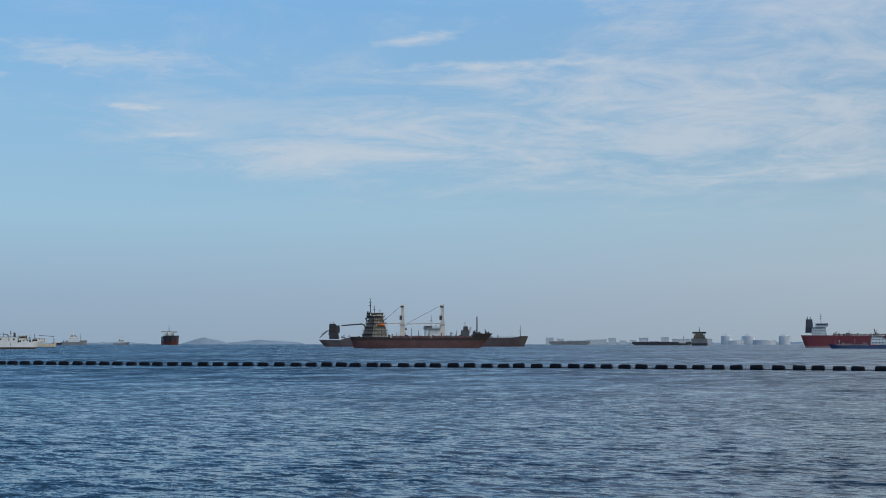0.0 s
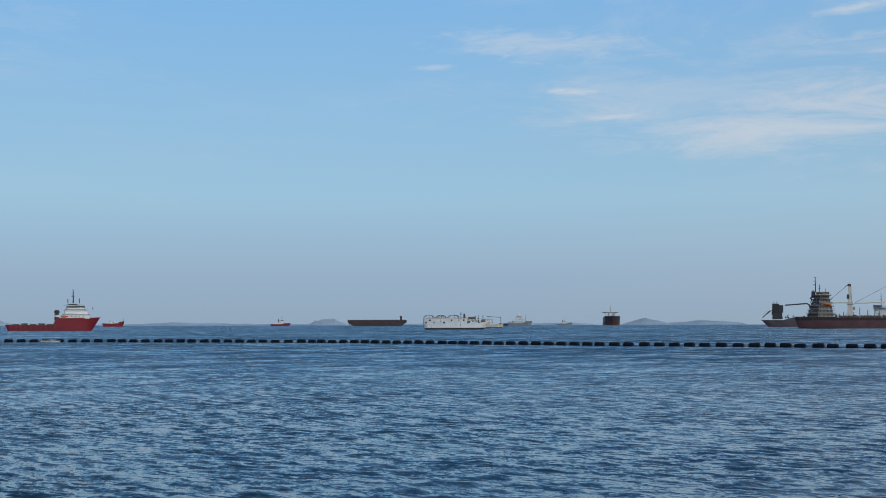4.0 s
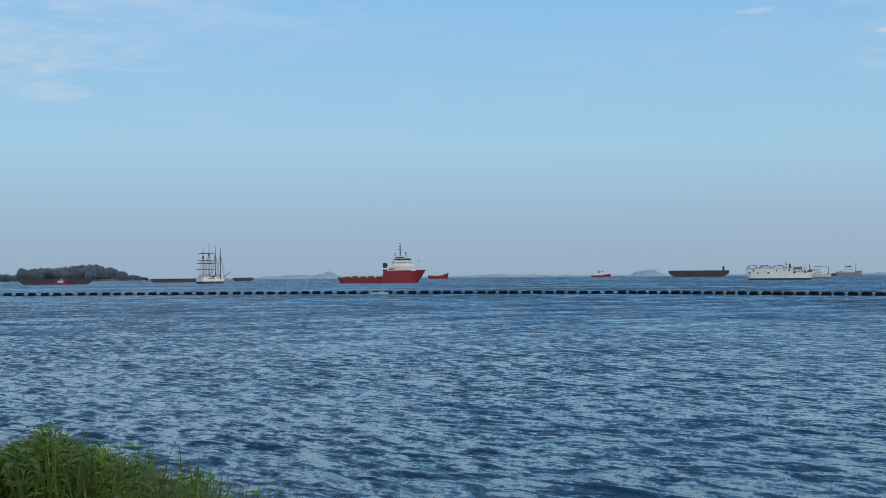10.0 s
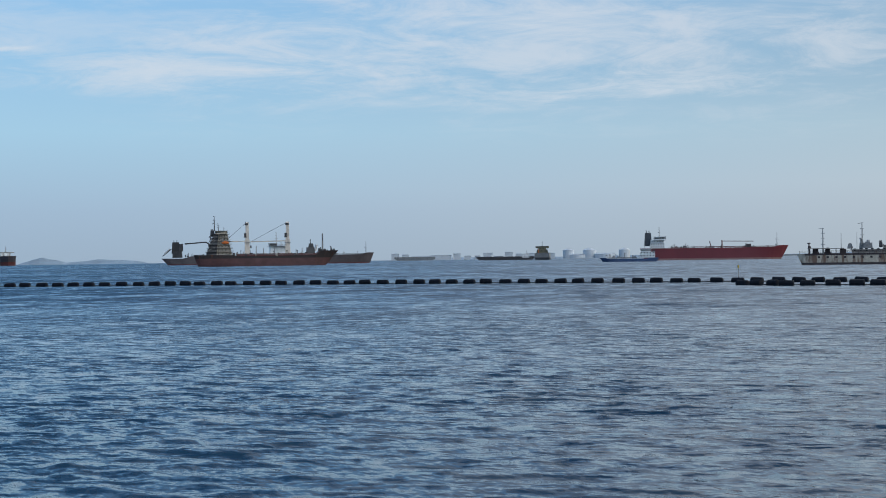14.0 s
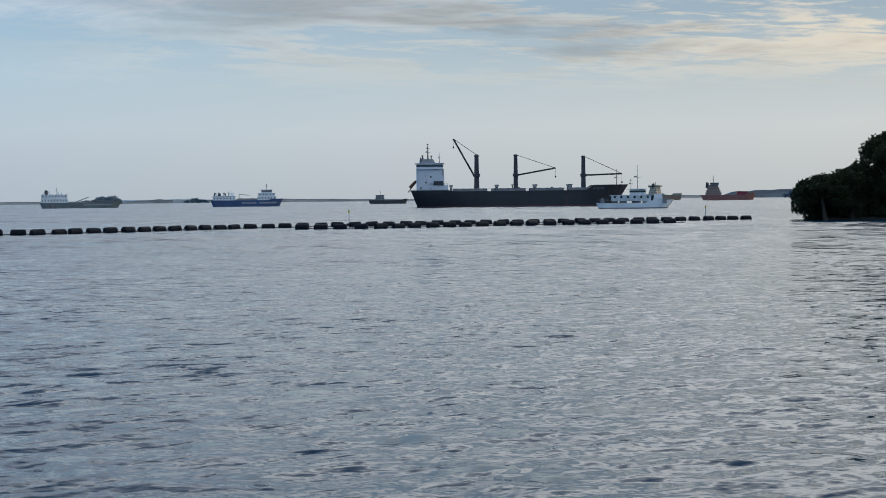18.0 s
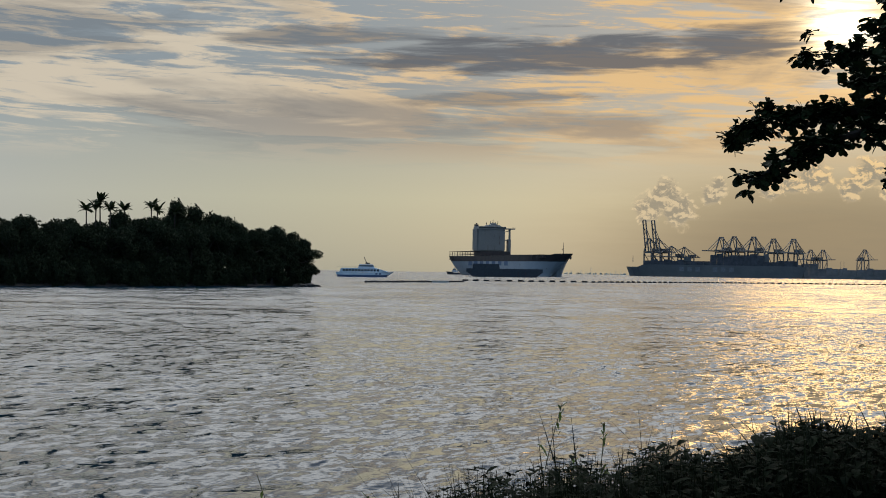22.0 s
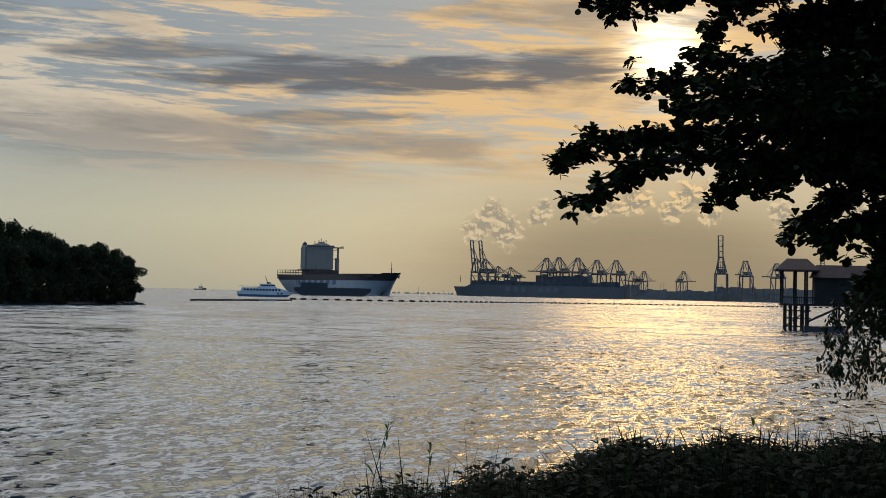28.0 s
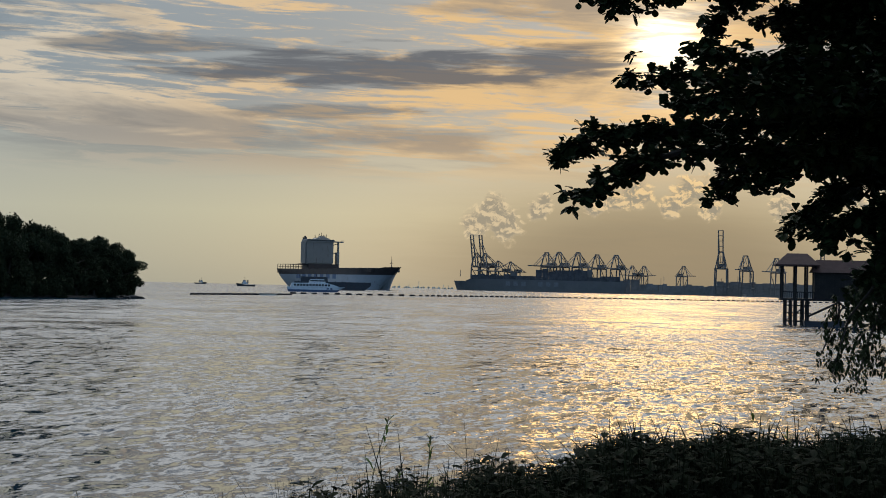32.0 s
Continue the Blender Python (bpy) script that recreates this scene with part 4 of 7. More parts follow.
def red_tanker():
    s = thing("tanker", "red product tanker with white bridge and grey funnel at anchor", "ship", -79.15, 1400, 3)
    L = 143
    paint = surface("faded_red_hull_paint", (0.18, 0.030, 0.042), 0.5, rust=0.03, vary=0.1, scale=0.1)
    hull(s, L, 24, 11.5, paint, surface("pale_boot_paint", (0.30, 0.18, 0.17), 0.6), 1.6, fore=1.4, fore_len=0.07, sheer=0.04, deck=REDOX)
    z = house(s, -L / 2 + 10, -L / 2 + 24, 18, 11.5, 3, WHITE, 0.6)
    bridge(s, -L / 2 + 14, -L / 2 + 25, 24, z, WHITE, 3.2)
    mast(s, -L / 2 + 19, z + 3.2, 9, STEEL, 0.4, 3)
    funnel(s, -L / 2 + 8, 14, 7.5, 13, surface("slate_funnel_paint", (0.05, 0.06, 0.075), 0.5))
    deck_pipes(s, -40, 58, 18, 11.6, REDOX)
    deck_gear(s, -42, 62, 20, 12.0, 24, 12, STEEL)
    deck_gear(s, -60, -46, 16, 12.0, 6, 13, WHITE)
    railing(s, -60, -46, -9.2, 20.5, 1.2, WHITE, 2.0, 0.12)
    railing(s, -44, 66, -11.6, 11.6, 1.3, REDOX)
    mast(s, L / 2 - 11, 12, 14, STEEL, 0.4, 1)
    bm = rod(bmesh.new(), (8, 0, 11), (8, 0, 19), 0.7, 0.5)
    beam(bm, (8, 0, 18), (38, 0, 17.5), 0.7)
    rod(bm, (-2, 0, 11), (-4, 0, 18), 0.5, 0.4)
    part("hose_crane", bm, REDOX, s)
    bm = box(bmesh.new(), 30, 36, -3, 3, 11, 15, 0.8)
    box(bm, -30, -26, -3, 3, 11, 14, 0.8)
    part("tank_house", bm, DARK, s)
    global BUNKER
    b = thing("bunker_barge", "small blue bunker tanker with white bridge aft under way", "ship", -82.75, 1115, 181)
    BUNKER = b
    hull(b, 46, 9, 2.2, BLUE, None, fore=0.8, sheer=0.1, aft=0.8)
    z = house(b, -20, -8, 7, 3, 2, WHITE, 0.6, tier_h=2.3)
    bridge(b, -17, -9, 7.4, z, WHITE, 2.0)
    funnel(b, -19, z - 1, 1.6, 2.6, DARK)
    mast(b, -12, z + 2, 5, STEEL, 0.2, 2)
    deck_pipes(b, -6, 17, 7, 2.2, STEEL)
    deck_gear(b, -6, 19, 7, 3.0, 8, 41, STEEL)
    mast(b, 18, 2.5, 5, STEEL, 0.15, 1)


def rusty_ship():
    s = thing("fishing_carrier", "old rust-streaked white fishing ship with several masts", "ship", -72.95, 580, 2)
    L = 60
    old = surface("rust_streaked_white_paint", (0.50, 0.46, 0.39), 0.7, rust=0.62, vary=0.3, scale=0.5)
    hull(s, L, 10, 4.1, old, BROWN, 0.8, fore=0.9, fore_len=0.14, sheer=0.12, rake=0.05, full=0.74, deck=BROWN)
    rustw = surface("stained_deckhouse_paint", (0.26, 0.25, 0.24), 0.7, rust=0.4, vary=0.25, scale=0.5)
    house(s, -9, 11, 6.5, 4.2, 1, rustw, 0.4, tier_h=1.7)
    part("bulwark_strake", box(bmesh.new(), -27, 20, -5.12, -4.98, 3.7, 4.35), BROWN, s)
    deck_gear(s, -27, -12, 7, 4.8, 10, 14, BROWN)
    deck_gear(s, 11, 28, 7, 5.2, 12, 15, BROWN)
    deck_gear(s, -10, 10, 5, 6.8, 9, 16, STEEL)
    house(s, 3, 9, 5, 5.9, 1, rustw, 0.4, tier_h=1.6)
    house(s, 19, 25, 5.5, 4.4, 1, rustw, 0.4, tier_h=1.8)
    bridge(s, 20.5, 23.5, 4.5, 6.2, rustw, 1.2)
    bm = bmesh.new()
    box(bm, -26, -12, -5, 5, 6.2, 6.45)
    box(bm, 12, 29, -4.6, 4.6, 6.6, 6.85)
    for x in (-25, -20, -15, 14, 18, 27):
        for y in (-4.7, 4.7):
            rod(bm, (x, y, 3.8), (x, y, 6.4), 0.12, None, 5)
    part("awning_deck", bm, rustw, s)
    for x, h, r in ((-20, 14.6, 0.28), (-5, 16.5, 0.3), (-13, 12.5, 0.14), (6, 12.6, 0.14), (-7, 12.8, 0.1), (10.5, 13, 0.14), (29, 14.2, 0.2)):
        bm = rod(bmesh.new(), (x, 0, 4), (x, 0, h), r, r * 0.5)
        if r > 0.25:
            beam(bm, (x - 1.6, 0, h - 0.4), (x + 0.4, 0, h - 0.2), 0.2)
            for q in (0.55, 0.7, 0.85):
                beam(bm, (x - 0.8, 0, h * q), (x + 0.8, 0, h * q), 0.16)
        part("mast", bm, STEEL, s)
    bm = rod(bmesh.new(), (15, 0, 5), (20, 0, 10), 0.14, 0.1)
    part("derrick", bm, STEEL, s)
    bm = bmesh.new()
    rod(bm, (L / 2 - 2, 0, 6), (L / 2 + 4.5, 0, 7.2), 0.2, 0.1)
    rod(bm, (L / 2 - 2, 0, 5), (L / 2 + 4, 0, 5.4), 0.2, 0.1)
    part("bow_platform", bm, STEEL, s)
    funnel(s, 2, 6.6, 1.4, 2.2, DARK)
    railing(s, -29, 28, -4.9, 4.4, 1.0, BROWN, 2.0, 0.07)
    bm = bmesh.new()
    for k in range(14):
        x = -22 + k * 3.3
        box(bm, x, x + 0.9, -5.1, -5.0, 2.5, 3.3)
    part("scupper", bm, BROWN, s)


def small_tankers():
    s = thing("coastal_tanker", "grey-green coastal tanker with white house and deck crane", "ship", -66.2, 1130, 1)
    hull(s, 62, 11, 4.2, surface("grey_green_hull_paint", (0.12, 0.15, 0.16), 0.6, rust=0.15, scale=0.2), None, fore=1.2, sheer=0.06)
    z = house(s, -30, -10, 9, 4.2, 2, WHITE, 0.8, tier_h=3.2)
    mast(s, -18, z, 5.5, STEEL, 0.25, 2)
    funnel(s, -26, 9, 3, 4.5, DARK)
    bm = rod(bmesh.new(), (-6, 0, 4), (6, 0, 8.6), 0.35, 0.3)
    part("deck_crane", bm, STEEL, s)
    deck_gear(s, 2, 26, 8, 4.6, 10, 44, STEEL)
    deck_pipes(s, 0, 26, 8, 4.4, STEEL)
    deck_gear(s, -29, -12, 8, z + 0.4, 6, 45, WHITE)
    mast(s, 25, 5, 5, STEEL, 0.2, 1)
    bm = bmesh.new()
    for k in range(9):
        box(bm, 2 + k * 2.4, 3.5 + k * 2.4, -5.66, -5.5, 2.0, 3.2)
    part("hull_lettering_bar", bm, surface("worn_letter_paint", (0.36, 0.38, 0.40), 0.6, vary=0.3, scale=0.8), s)
    b = thing("supply_vessel", "blue-hulled supply vessel with white bridge forward", "ship", -59.7, 1090, 1)
    hull(b, 55, 11, 4.8, BLUE, None, fore=0.8, fore_len=0.2, sheer=0.08)
    z0 = house(b, 8, 22, 9, 4.8, 2, WHITE, 1.4)
    mast(b, 15, z0 + 2.4, 5, STEEL, 0.25, 2)
    z = house(b, -26, -9, 9, 4.8, 1, WHITE, 0.8, tier_h=3.4)
    for x in (-24, -21, -17):
        funnel(b, x, 7, 2.6, 3.2, DARK)
    mast(b, -14, z, 4, STEEL, 0.2, 1)
    deck_pipes(b, -8, 8, 8, 5, STEEL)
    bm = bmesh.new()
    for k in range(14):
        if k != 6:
            box(bm, -4 + k * 1.9, -2.6 + k * 1.9, -5.66, -5.5, 2.2, 3.5)
    part("hull_lettering_bar", bm, surface("worn_letter_paint", (0.36, 0.38, 0.40), 0.6, vary=0.3, scale=0.8), b)
    bridge(b, 11, 19, 9, z0 + 0.0, WHITE, 2.4)
    deck_gear(b, -24, -10, 8, z + 0.3, 7, 46, WHITE)
    part("provision_crane", beam(beam(bmesh.new(), (-6, 0, 5), (-6, 0, 9.5), 0.5), (-6, 0, 9.5), (2, 0, 8.6), 0.4), STEEL, b)
    d = thing("dark_coaster", "dark coaster with small wheelhouse far out", "ship", -54.0, 1440, 1)
    hull(d, 40, 9, 3.8, DARK, None, fore=1, sheer=0.1)
    z = house(d, -13, -4, 7, 3.8, 2, STEEL, 0.8, tier_h=2.6)
    mast(d, -8, z, 4.5, STEEL, 0.2, 2)
    r = thing("red_coaster", "rust-red cargo ship with grey bridge beyond the island", "ship", -40.3, 1660, 2)
    hull(r, 62, 13, 6, surface("dull_red_hull_paint", (0.26, 0.11, 0.09), 0.6, rust=0.2, scale=0.15), None, fore=2, fore_len=0.2, sheer=0.05)
    z = house(r, -26, -8, 11, 6, 4, surface("dusty_rose_paint", (0.34, 0.24, 0.21), 0.6, rust=0.1), 2.4, tier_h=2.9)
    bridge(r, -21, -11, 9, z, STEEL, 2.4)
    mast(r, -17, z + 2.4, 8, DARK, 0.35, 3)
    funnel(r, -24, 14, 4, 6, DARK)
    bm = box(bmesh.new(), 8, 24, -4, 4, 5, 10, 0.7)
    part("deck_cargo", bm, RED, r)
    g = thing("grey_freighter", "grey freighter seen from astern with tall cream house", "ship", -42.75, 1900, 62)
    hull(g, 80, 15, 6.5, DARK, None, fore=2, sheer=0.12, transom=0.9)
    z = house(g, -38, -24, 13, 6, 4, CREAM, 1.2)
    bridge(g, -36, -26, 15, z, CREAM, 2.6)
    funnel(g, -36, z, 3.5, 5, DARK)
    mast(g, -30, z + 2.5, 5, DARK, 0.35, 2)


def big_freighter():
    s = thing("cargo_ship", "black general cargo ship with white bridge and three deck cranes", "ship", -48.65, 740, 3)
    L = 114
    hull(s, L, 18, 8.2, surface("black_hull_paint", (0.022, 0.024, 0.03), 0.5, rust=0.05, scale=0.15), REDOX, 0.5, fore=2.6, fore_len=0.19, aft=0.6, aft_len=0.19, sheer=0.03, deck=REDOX, rake=0.06, flare=0.5, run=0.35)
    pale = surface("pale_grey_white_paint", (0.66, 0.69, 0.74), 0.5, rust=0.03, vary=0.06, scale=0.2)
    z = 8.2 + 4 * 2.9
    bm = box(bmesh.new(), -L / 2 + 3.0, -L / 2 + 17.5, -7.5, 7.5, 8.2, z)
    bmesh.ops.bevel(bm, geom=[e for e in bm.edges if abs(e.verts[0].co.z - e.verts[1].co.z) > 1], offset=0.8, segments=2, affect="EDGES")
    part("deckhouse", bm, pale, s)
    part("deckhouse", box(bmesh.new(), -L / 2 + 10, -L / 2 + 19.5, -7.8, 7.8, 8.2, 11.4), pale, s)
    railing(s, -L / 2 + 10, -L / 2 + 19.4, -7.7, 11.4, 1.1, DARK, 1.6, 0.1)
    part("stores_locker", box(bmesh.new(), -L / 2 + 12, -L / 2 + 17, -8.2, -7.5, 11.4, 13.6), DARK, s)
    for y in (-7.6, 7.6):
        for q in range(5):
            part("porthole_row", box(bmesh.new(), -L / 2 + 5 + q * 2.6, -L / 2 + 5.7 + q * 2.6, y - 0.05, y + 0.05, 9.6 + 2.9 * (q % 3), 10.5 + 2.9 * (q % 3)), GLASS, s)
    bridge(s, -L / 2 + 3, -L / 2 + 17, 17, z, pale, 2.9)
    bm = box(bmesh.new(), -L / 2 + 5, -L / 2 + 13, -5, 5, z + 3, z + 5.4, 0.7)
    part("monkey_island", bm, STEEL, s)
    mast(s, -L / 2 + 9, z + 5, 8, DARK, 0.4, 3)
    mast(s, -L / 2 + 15, z + 3, 6, STEEL, 0.2, 1)
    funnel(s, -L / 2 + 6, z + 1, 3.2, 4.5, STEEL)
    bm = rod(bmesh.new(), (-L / 2 - 0.6, -4, 10.2), (-L / 2 + 2.8, -4, 13.8), 0.9, 0.7)
    part("lifeboat", bm, surface("dull_orange_boat_paint", (0.22, 0.09, 0.05), 0.6), s)
    bm = bmesh.new()
    for y in (-5, -3):
        beam(bm, (-L / 2 - 1.6, y, 7.8), (-L / 2 + 3.2, y, 13.4), 0.3)
        beam(bm, (-L / 2 - 0.4, y, 8.0), (-L / 2 - 0.4, y, 9.6), 0.3)
    part("boat_ramp", bm, DARK, s)
    deck_gear(s, -38, 30, 15, 7.6, 14, 17, DARK)
    deck_gear(s, -L / 2 + 4, -L / 2 + 14, 10, z + 3.4, 8, 18, DARK)
    ship_crane(s, -22.5, 8, 18.5, 22, 61, DARK, BLACK, 2.8, 180)
    ship_crane(s, -2.0, 8, 18.5, 20, 10, DARK, BLACK, 2.4, 0)
    ship_crane(s, 33.5, 8, 17.5, 19, 2, DARK, BLACK, 2.4, 0)
    hatches(s, -36, 44, 4, 13, 8, 1.6, STEEL)
    railing(s, -L / 2 + 2, L / 2 - 14, -8.7, 8.2, 1.2, STEEL, 2.5)
    mast(s, L / 2 - 6, 10, 9, STEEL, 0.3, 1)
    for x in (-36, -12, 8, 26):
        bm = box(bmesh.new(), x - 0.9, x + 0.9, -7, 7, 10.6, 11.5)
        for y in (-6.6, 6.6):
            box(bm, x - 0.5, x + 0.5, y - 0.5, y + 0.5, 8, 10.6)
        part("hatch_gantry", bm, STEEL, s)
    w = thing("survey_boat", "white survey boat with tall thin mast under way", "boat", -44.0, 543, 2)
    hull(w, 29.5, 6.5, 2.0, WHITE, BLACK, 0.3, fore=0.8, fore_len=0.35, sheer=0.25, rake=0.08)
    deck_gear(w, -13, 12, 5, 2.6, 14, 47, STEEL)
    z = house(w, -9, 6, 5, 2.8, 1, WHITE, 0.3, tier_h=2.3)
    bridge(w, -2, 4, 4.6, z, WHITE, 2.1)
    mast(w, 1, z + 2, 9.5, STEEL, 0.14, 1)
    mast(w, -1.5, z + 2, 4.5, STEEL, 0.12, 2)
    bm = box(bmesh.new(), 7, 10.5, -2, 2, 2.8, 5.4, 0.8)
    part("deckhouse", bm, WHITE, w)
    mast(w, 9, 5.2, 2.6, STEEL, 0.1, 1)
    railing(w, -14, 13, -3.1, 2.6, 1.0, STEEL, 1.6, 0.04)


FERRY = TUG = None


def fast_ferry():
    global FERRY
    s = thing("ferry", "white and blue fast passenger ferry under way", "ferry", -9, 800, 0)
    FERRY = s
    L = 33
    blue = surface("ferry_blue_paint", (0.06, 0.10, 0.20), 0.4, vary=0.1)
    hull(s, L, 9, 2.6, WHITE, blue, 1.2, sheer=0.18, rake=0.14, full=0.6, deck=STEEL)
    bm = bmesh.new()
    prof = ((-14.5, 2.6), (-13.5, 5.0), (6, 5.2), (12.5, 3.4), (13, 2.8))
    lo = [bm.verts.new((x, -3.9, z)) for x, z in prof]
    hi = [bm.verts.new((x, 3.9, z)) for x, z in prof]
    bm.faces.new(lo)
    bm.faces.new(hi[::-1])
    for k in range(5):
        bm.faces.new((lo[k], lo[(k + 1) % 5], hi[(k + 1) % 5], hi[k]))
    part("cabin", bm, WHITE, s)
    bm = bmesh.new()
    for k in range(12):
        box(bm, -12.5 + k * 1.75, -11.3 + k * 1.75, -3.96, 3.96, 3.3, 4.4)
    part("window", bm, GLASS, s)
    bm = box(bmesh.new(), -4, 5.5, -2.6, 2.6, 5.1, 7.2, 0.82)
    part("wheelhouse", bm, WHITE, s)
    bm = box(bmesh.new(), -3.4, 5.0, -2.5, 2.5, 6.0, 6.7, 0.97)
    part("window", bm, GLASS, s)
    bm = rod(bmesh.new(), (1.2, 0, 7), (-0.6, 0, 11.5), 0.3, 0.12)
    beam(bm, (-0.8, -1.2, 9.6), (-0.8, 1.2, 9.6), 0.12)
    box(bm, 0.2, 2.6, -0.5, 0.5, 7.4, 8.2)
    part("mast", bm, DARK, s)
    railing(s, -15.5, 2, -3.9, 5.1, 0.9, STEEL, 1.4, 0.04)
    bm = bmesh.new()
    for k in range(9):
        box(bm, -8 + k * 2.0, -6.8 + k * 2.0, -4.42, -4.3, 1.5, 2.3)
    part("hull_lettering_bar", bm, blue, s)


def container_ship():
    s = thing("container_ship", "empty container ship with tall grey bridge tower", "ship", -5.15, 1540, -63)
    L, B = 262, 42
    blue = surface("blue_grey_hull_paint", (0.10, 0.16, 0.26), 0.5, rust=0.05, scale=0.08)
    umber = surface("dark_umber_bulwark_paint", (0.055, 0.040, 0.036), 0.6, rust=0.08, scale=0.1)
    hull(s, L, B, 21.5, umber, surface("off_white_hull_paint", (0.42, 0.44, 0.46), 0.5, rust=0.06, vary=0.1, scale=0.08), 15.5, fore=1.2, fore_len=0.1, sheer=0.05, rake=0.17, full=0.66, deck=REDOX, flare=0.75, run=0.75, transom=0.85)
    tower = surface("tower_grey_paint", (0.25, 0.235, 0.21), 0.55, rust=0.05, vary=0.08, scale=0.1)
    z = 52.0
    bm = box(bmesh.new(), -63, -49, -20.5, 14.5, 27, z)
    bmesh.ops.bevel(bm, geom=[e for e in bm.edges if abs(e.verts[0].co.z - e.verts[1].co.z) > 1 or min(e.verts[0].co.z, e.verts[1].co.z) < 28], offset=1.2, segments=2, affect="EDGES")
    part("accommodation_block", bm, tower, s)
    part("deckhouse", box(bmesh.new(), -65, -48, -17, 20, 18, 27.4), umber, s)
    part("overhang_platform", box(bmesh.new(), -64, -49, -23.0, -12, 26.6, 27.4), umber, s)
    # navigating bridge across the top, its far wing carried by a frame leg
    part("bridge", box(bmesh.new(), -62, -48, -19.5, 15.0, z, z + 3.0, 0.97), tower, s)
    part("window", box(bmesh.new(), -48.1, -47.8, -19, 14.5, z + 1.2, z + 2.3), GLASS, s)
    part("bridge_wing", box(bmesh.new(), -56, -49, 14.5, 27.0, z + 0.2, z + 1.4), tower, s)
    railing(s, -56, -49, 26.6, z + 1.4, 1.1, tower, 1.5, 0.12)
    bm = box(bmesh.new(), -55, -50, 19.0, 22.0, 20, z - 11)
    box(bm, -53, -51, 20.4, 22.0, z - 11, z + 0.2)
    beam(bm, (-52, 15.0, z - 12), (-52, 20.8, z - 12), 1.0)
    beam(bm, (-52, 15.0, z - 3), (-52, 20.8, z - 1), 0.7)
    part("wing_brace", bm, tower, s)
    part("monkey_island", box(bmesh.new(), -61, -51, -8, 11, z + 3, z + 5, 0.7), tower, s)
    part("radar_house", box(bmesh.new(), -58, -53, -2, 6, z + 5, z + 7, 0.7), tower, s)
    for y, hh in ((-6, 3.5), (-1, 5), (2, 6.5), (5, 4), (8, 5)):
        mast(s, -56, z + 4.5, hh, DARK, 0.35, 2, y)
    part("exhaust", rod(box(bmesh.new(), -63, -59, -18, -14.5, z + 3, z + 5.2), (-61, -16, z + 5), (-61, -16, z + 6.6), 1.0, 0.9), DARK, s)
    for k in range(8):
        x = -124 + k * 7.0
        bm = bmesh.new()
        for y in (-20, -10, 0, 10, 20):
            rod(bm, (x, y, 17), (x, y, 27), 0.35, None, 4)
        for zz in (21, 24, 27):
            beam(bm, (x, -20, zz), (x, 20, zz), 0.35)
        part("lashing_bridge", bm, umber, s)
    hatches(s, -40, 100, 9, 34, 19.5, 3.0, umber)
    for k in range(11):
        bm = bmesh.new()
        x = -42 + k * 13.6
        for y in (-19, 19):
            rod(bm, (x, y, 18), (x, y, 22.5), 0.4, None, 4)
        beam(bm, (x, -19, 22), (x, 19, 22), 0.4)
        part("lashing_bridge", bm, umber, s)
    mast(s, 112, 20, 15, DARK, 0.5, 1)
    bm = bmesh.new()
    for k in range(7):
        box(bm, -70 + k * 15, -62 + k * 15, -B / 2 - 0.25, -B / 2 + 0.1, 11, 15.5)
    part("hull_lettering_bar", bm, blue, s)
    slate = surface("dark_slate_barge_paint", (0.045, 0.05, 0.06), 0.6, rust=0.1)
    b = plain_barge(-5.5, 1150, 62, 16, 6.6, slate, "dark slate flat barge with one raised end", 0)
    part("raised_end", box(bmesh.new(), -26, -4, -7, 7, 6.6, 10.5, 0.97), slate, b)


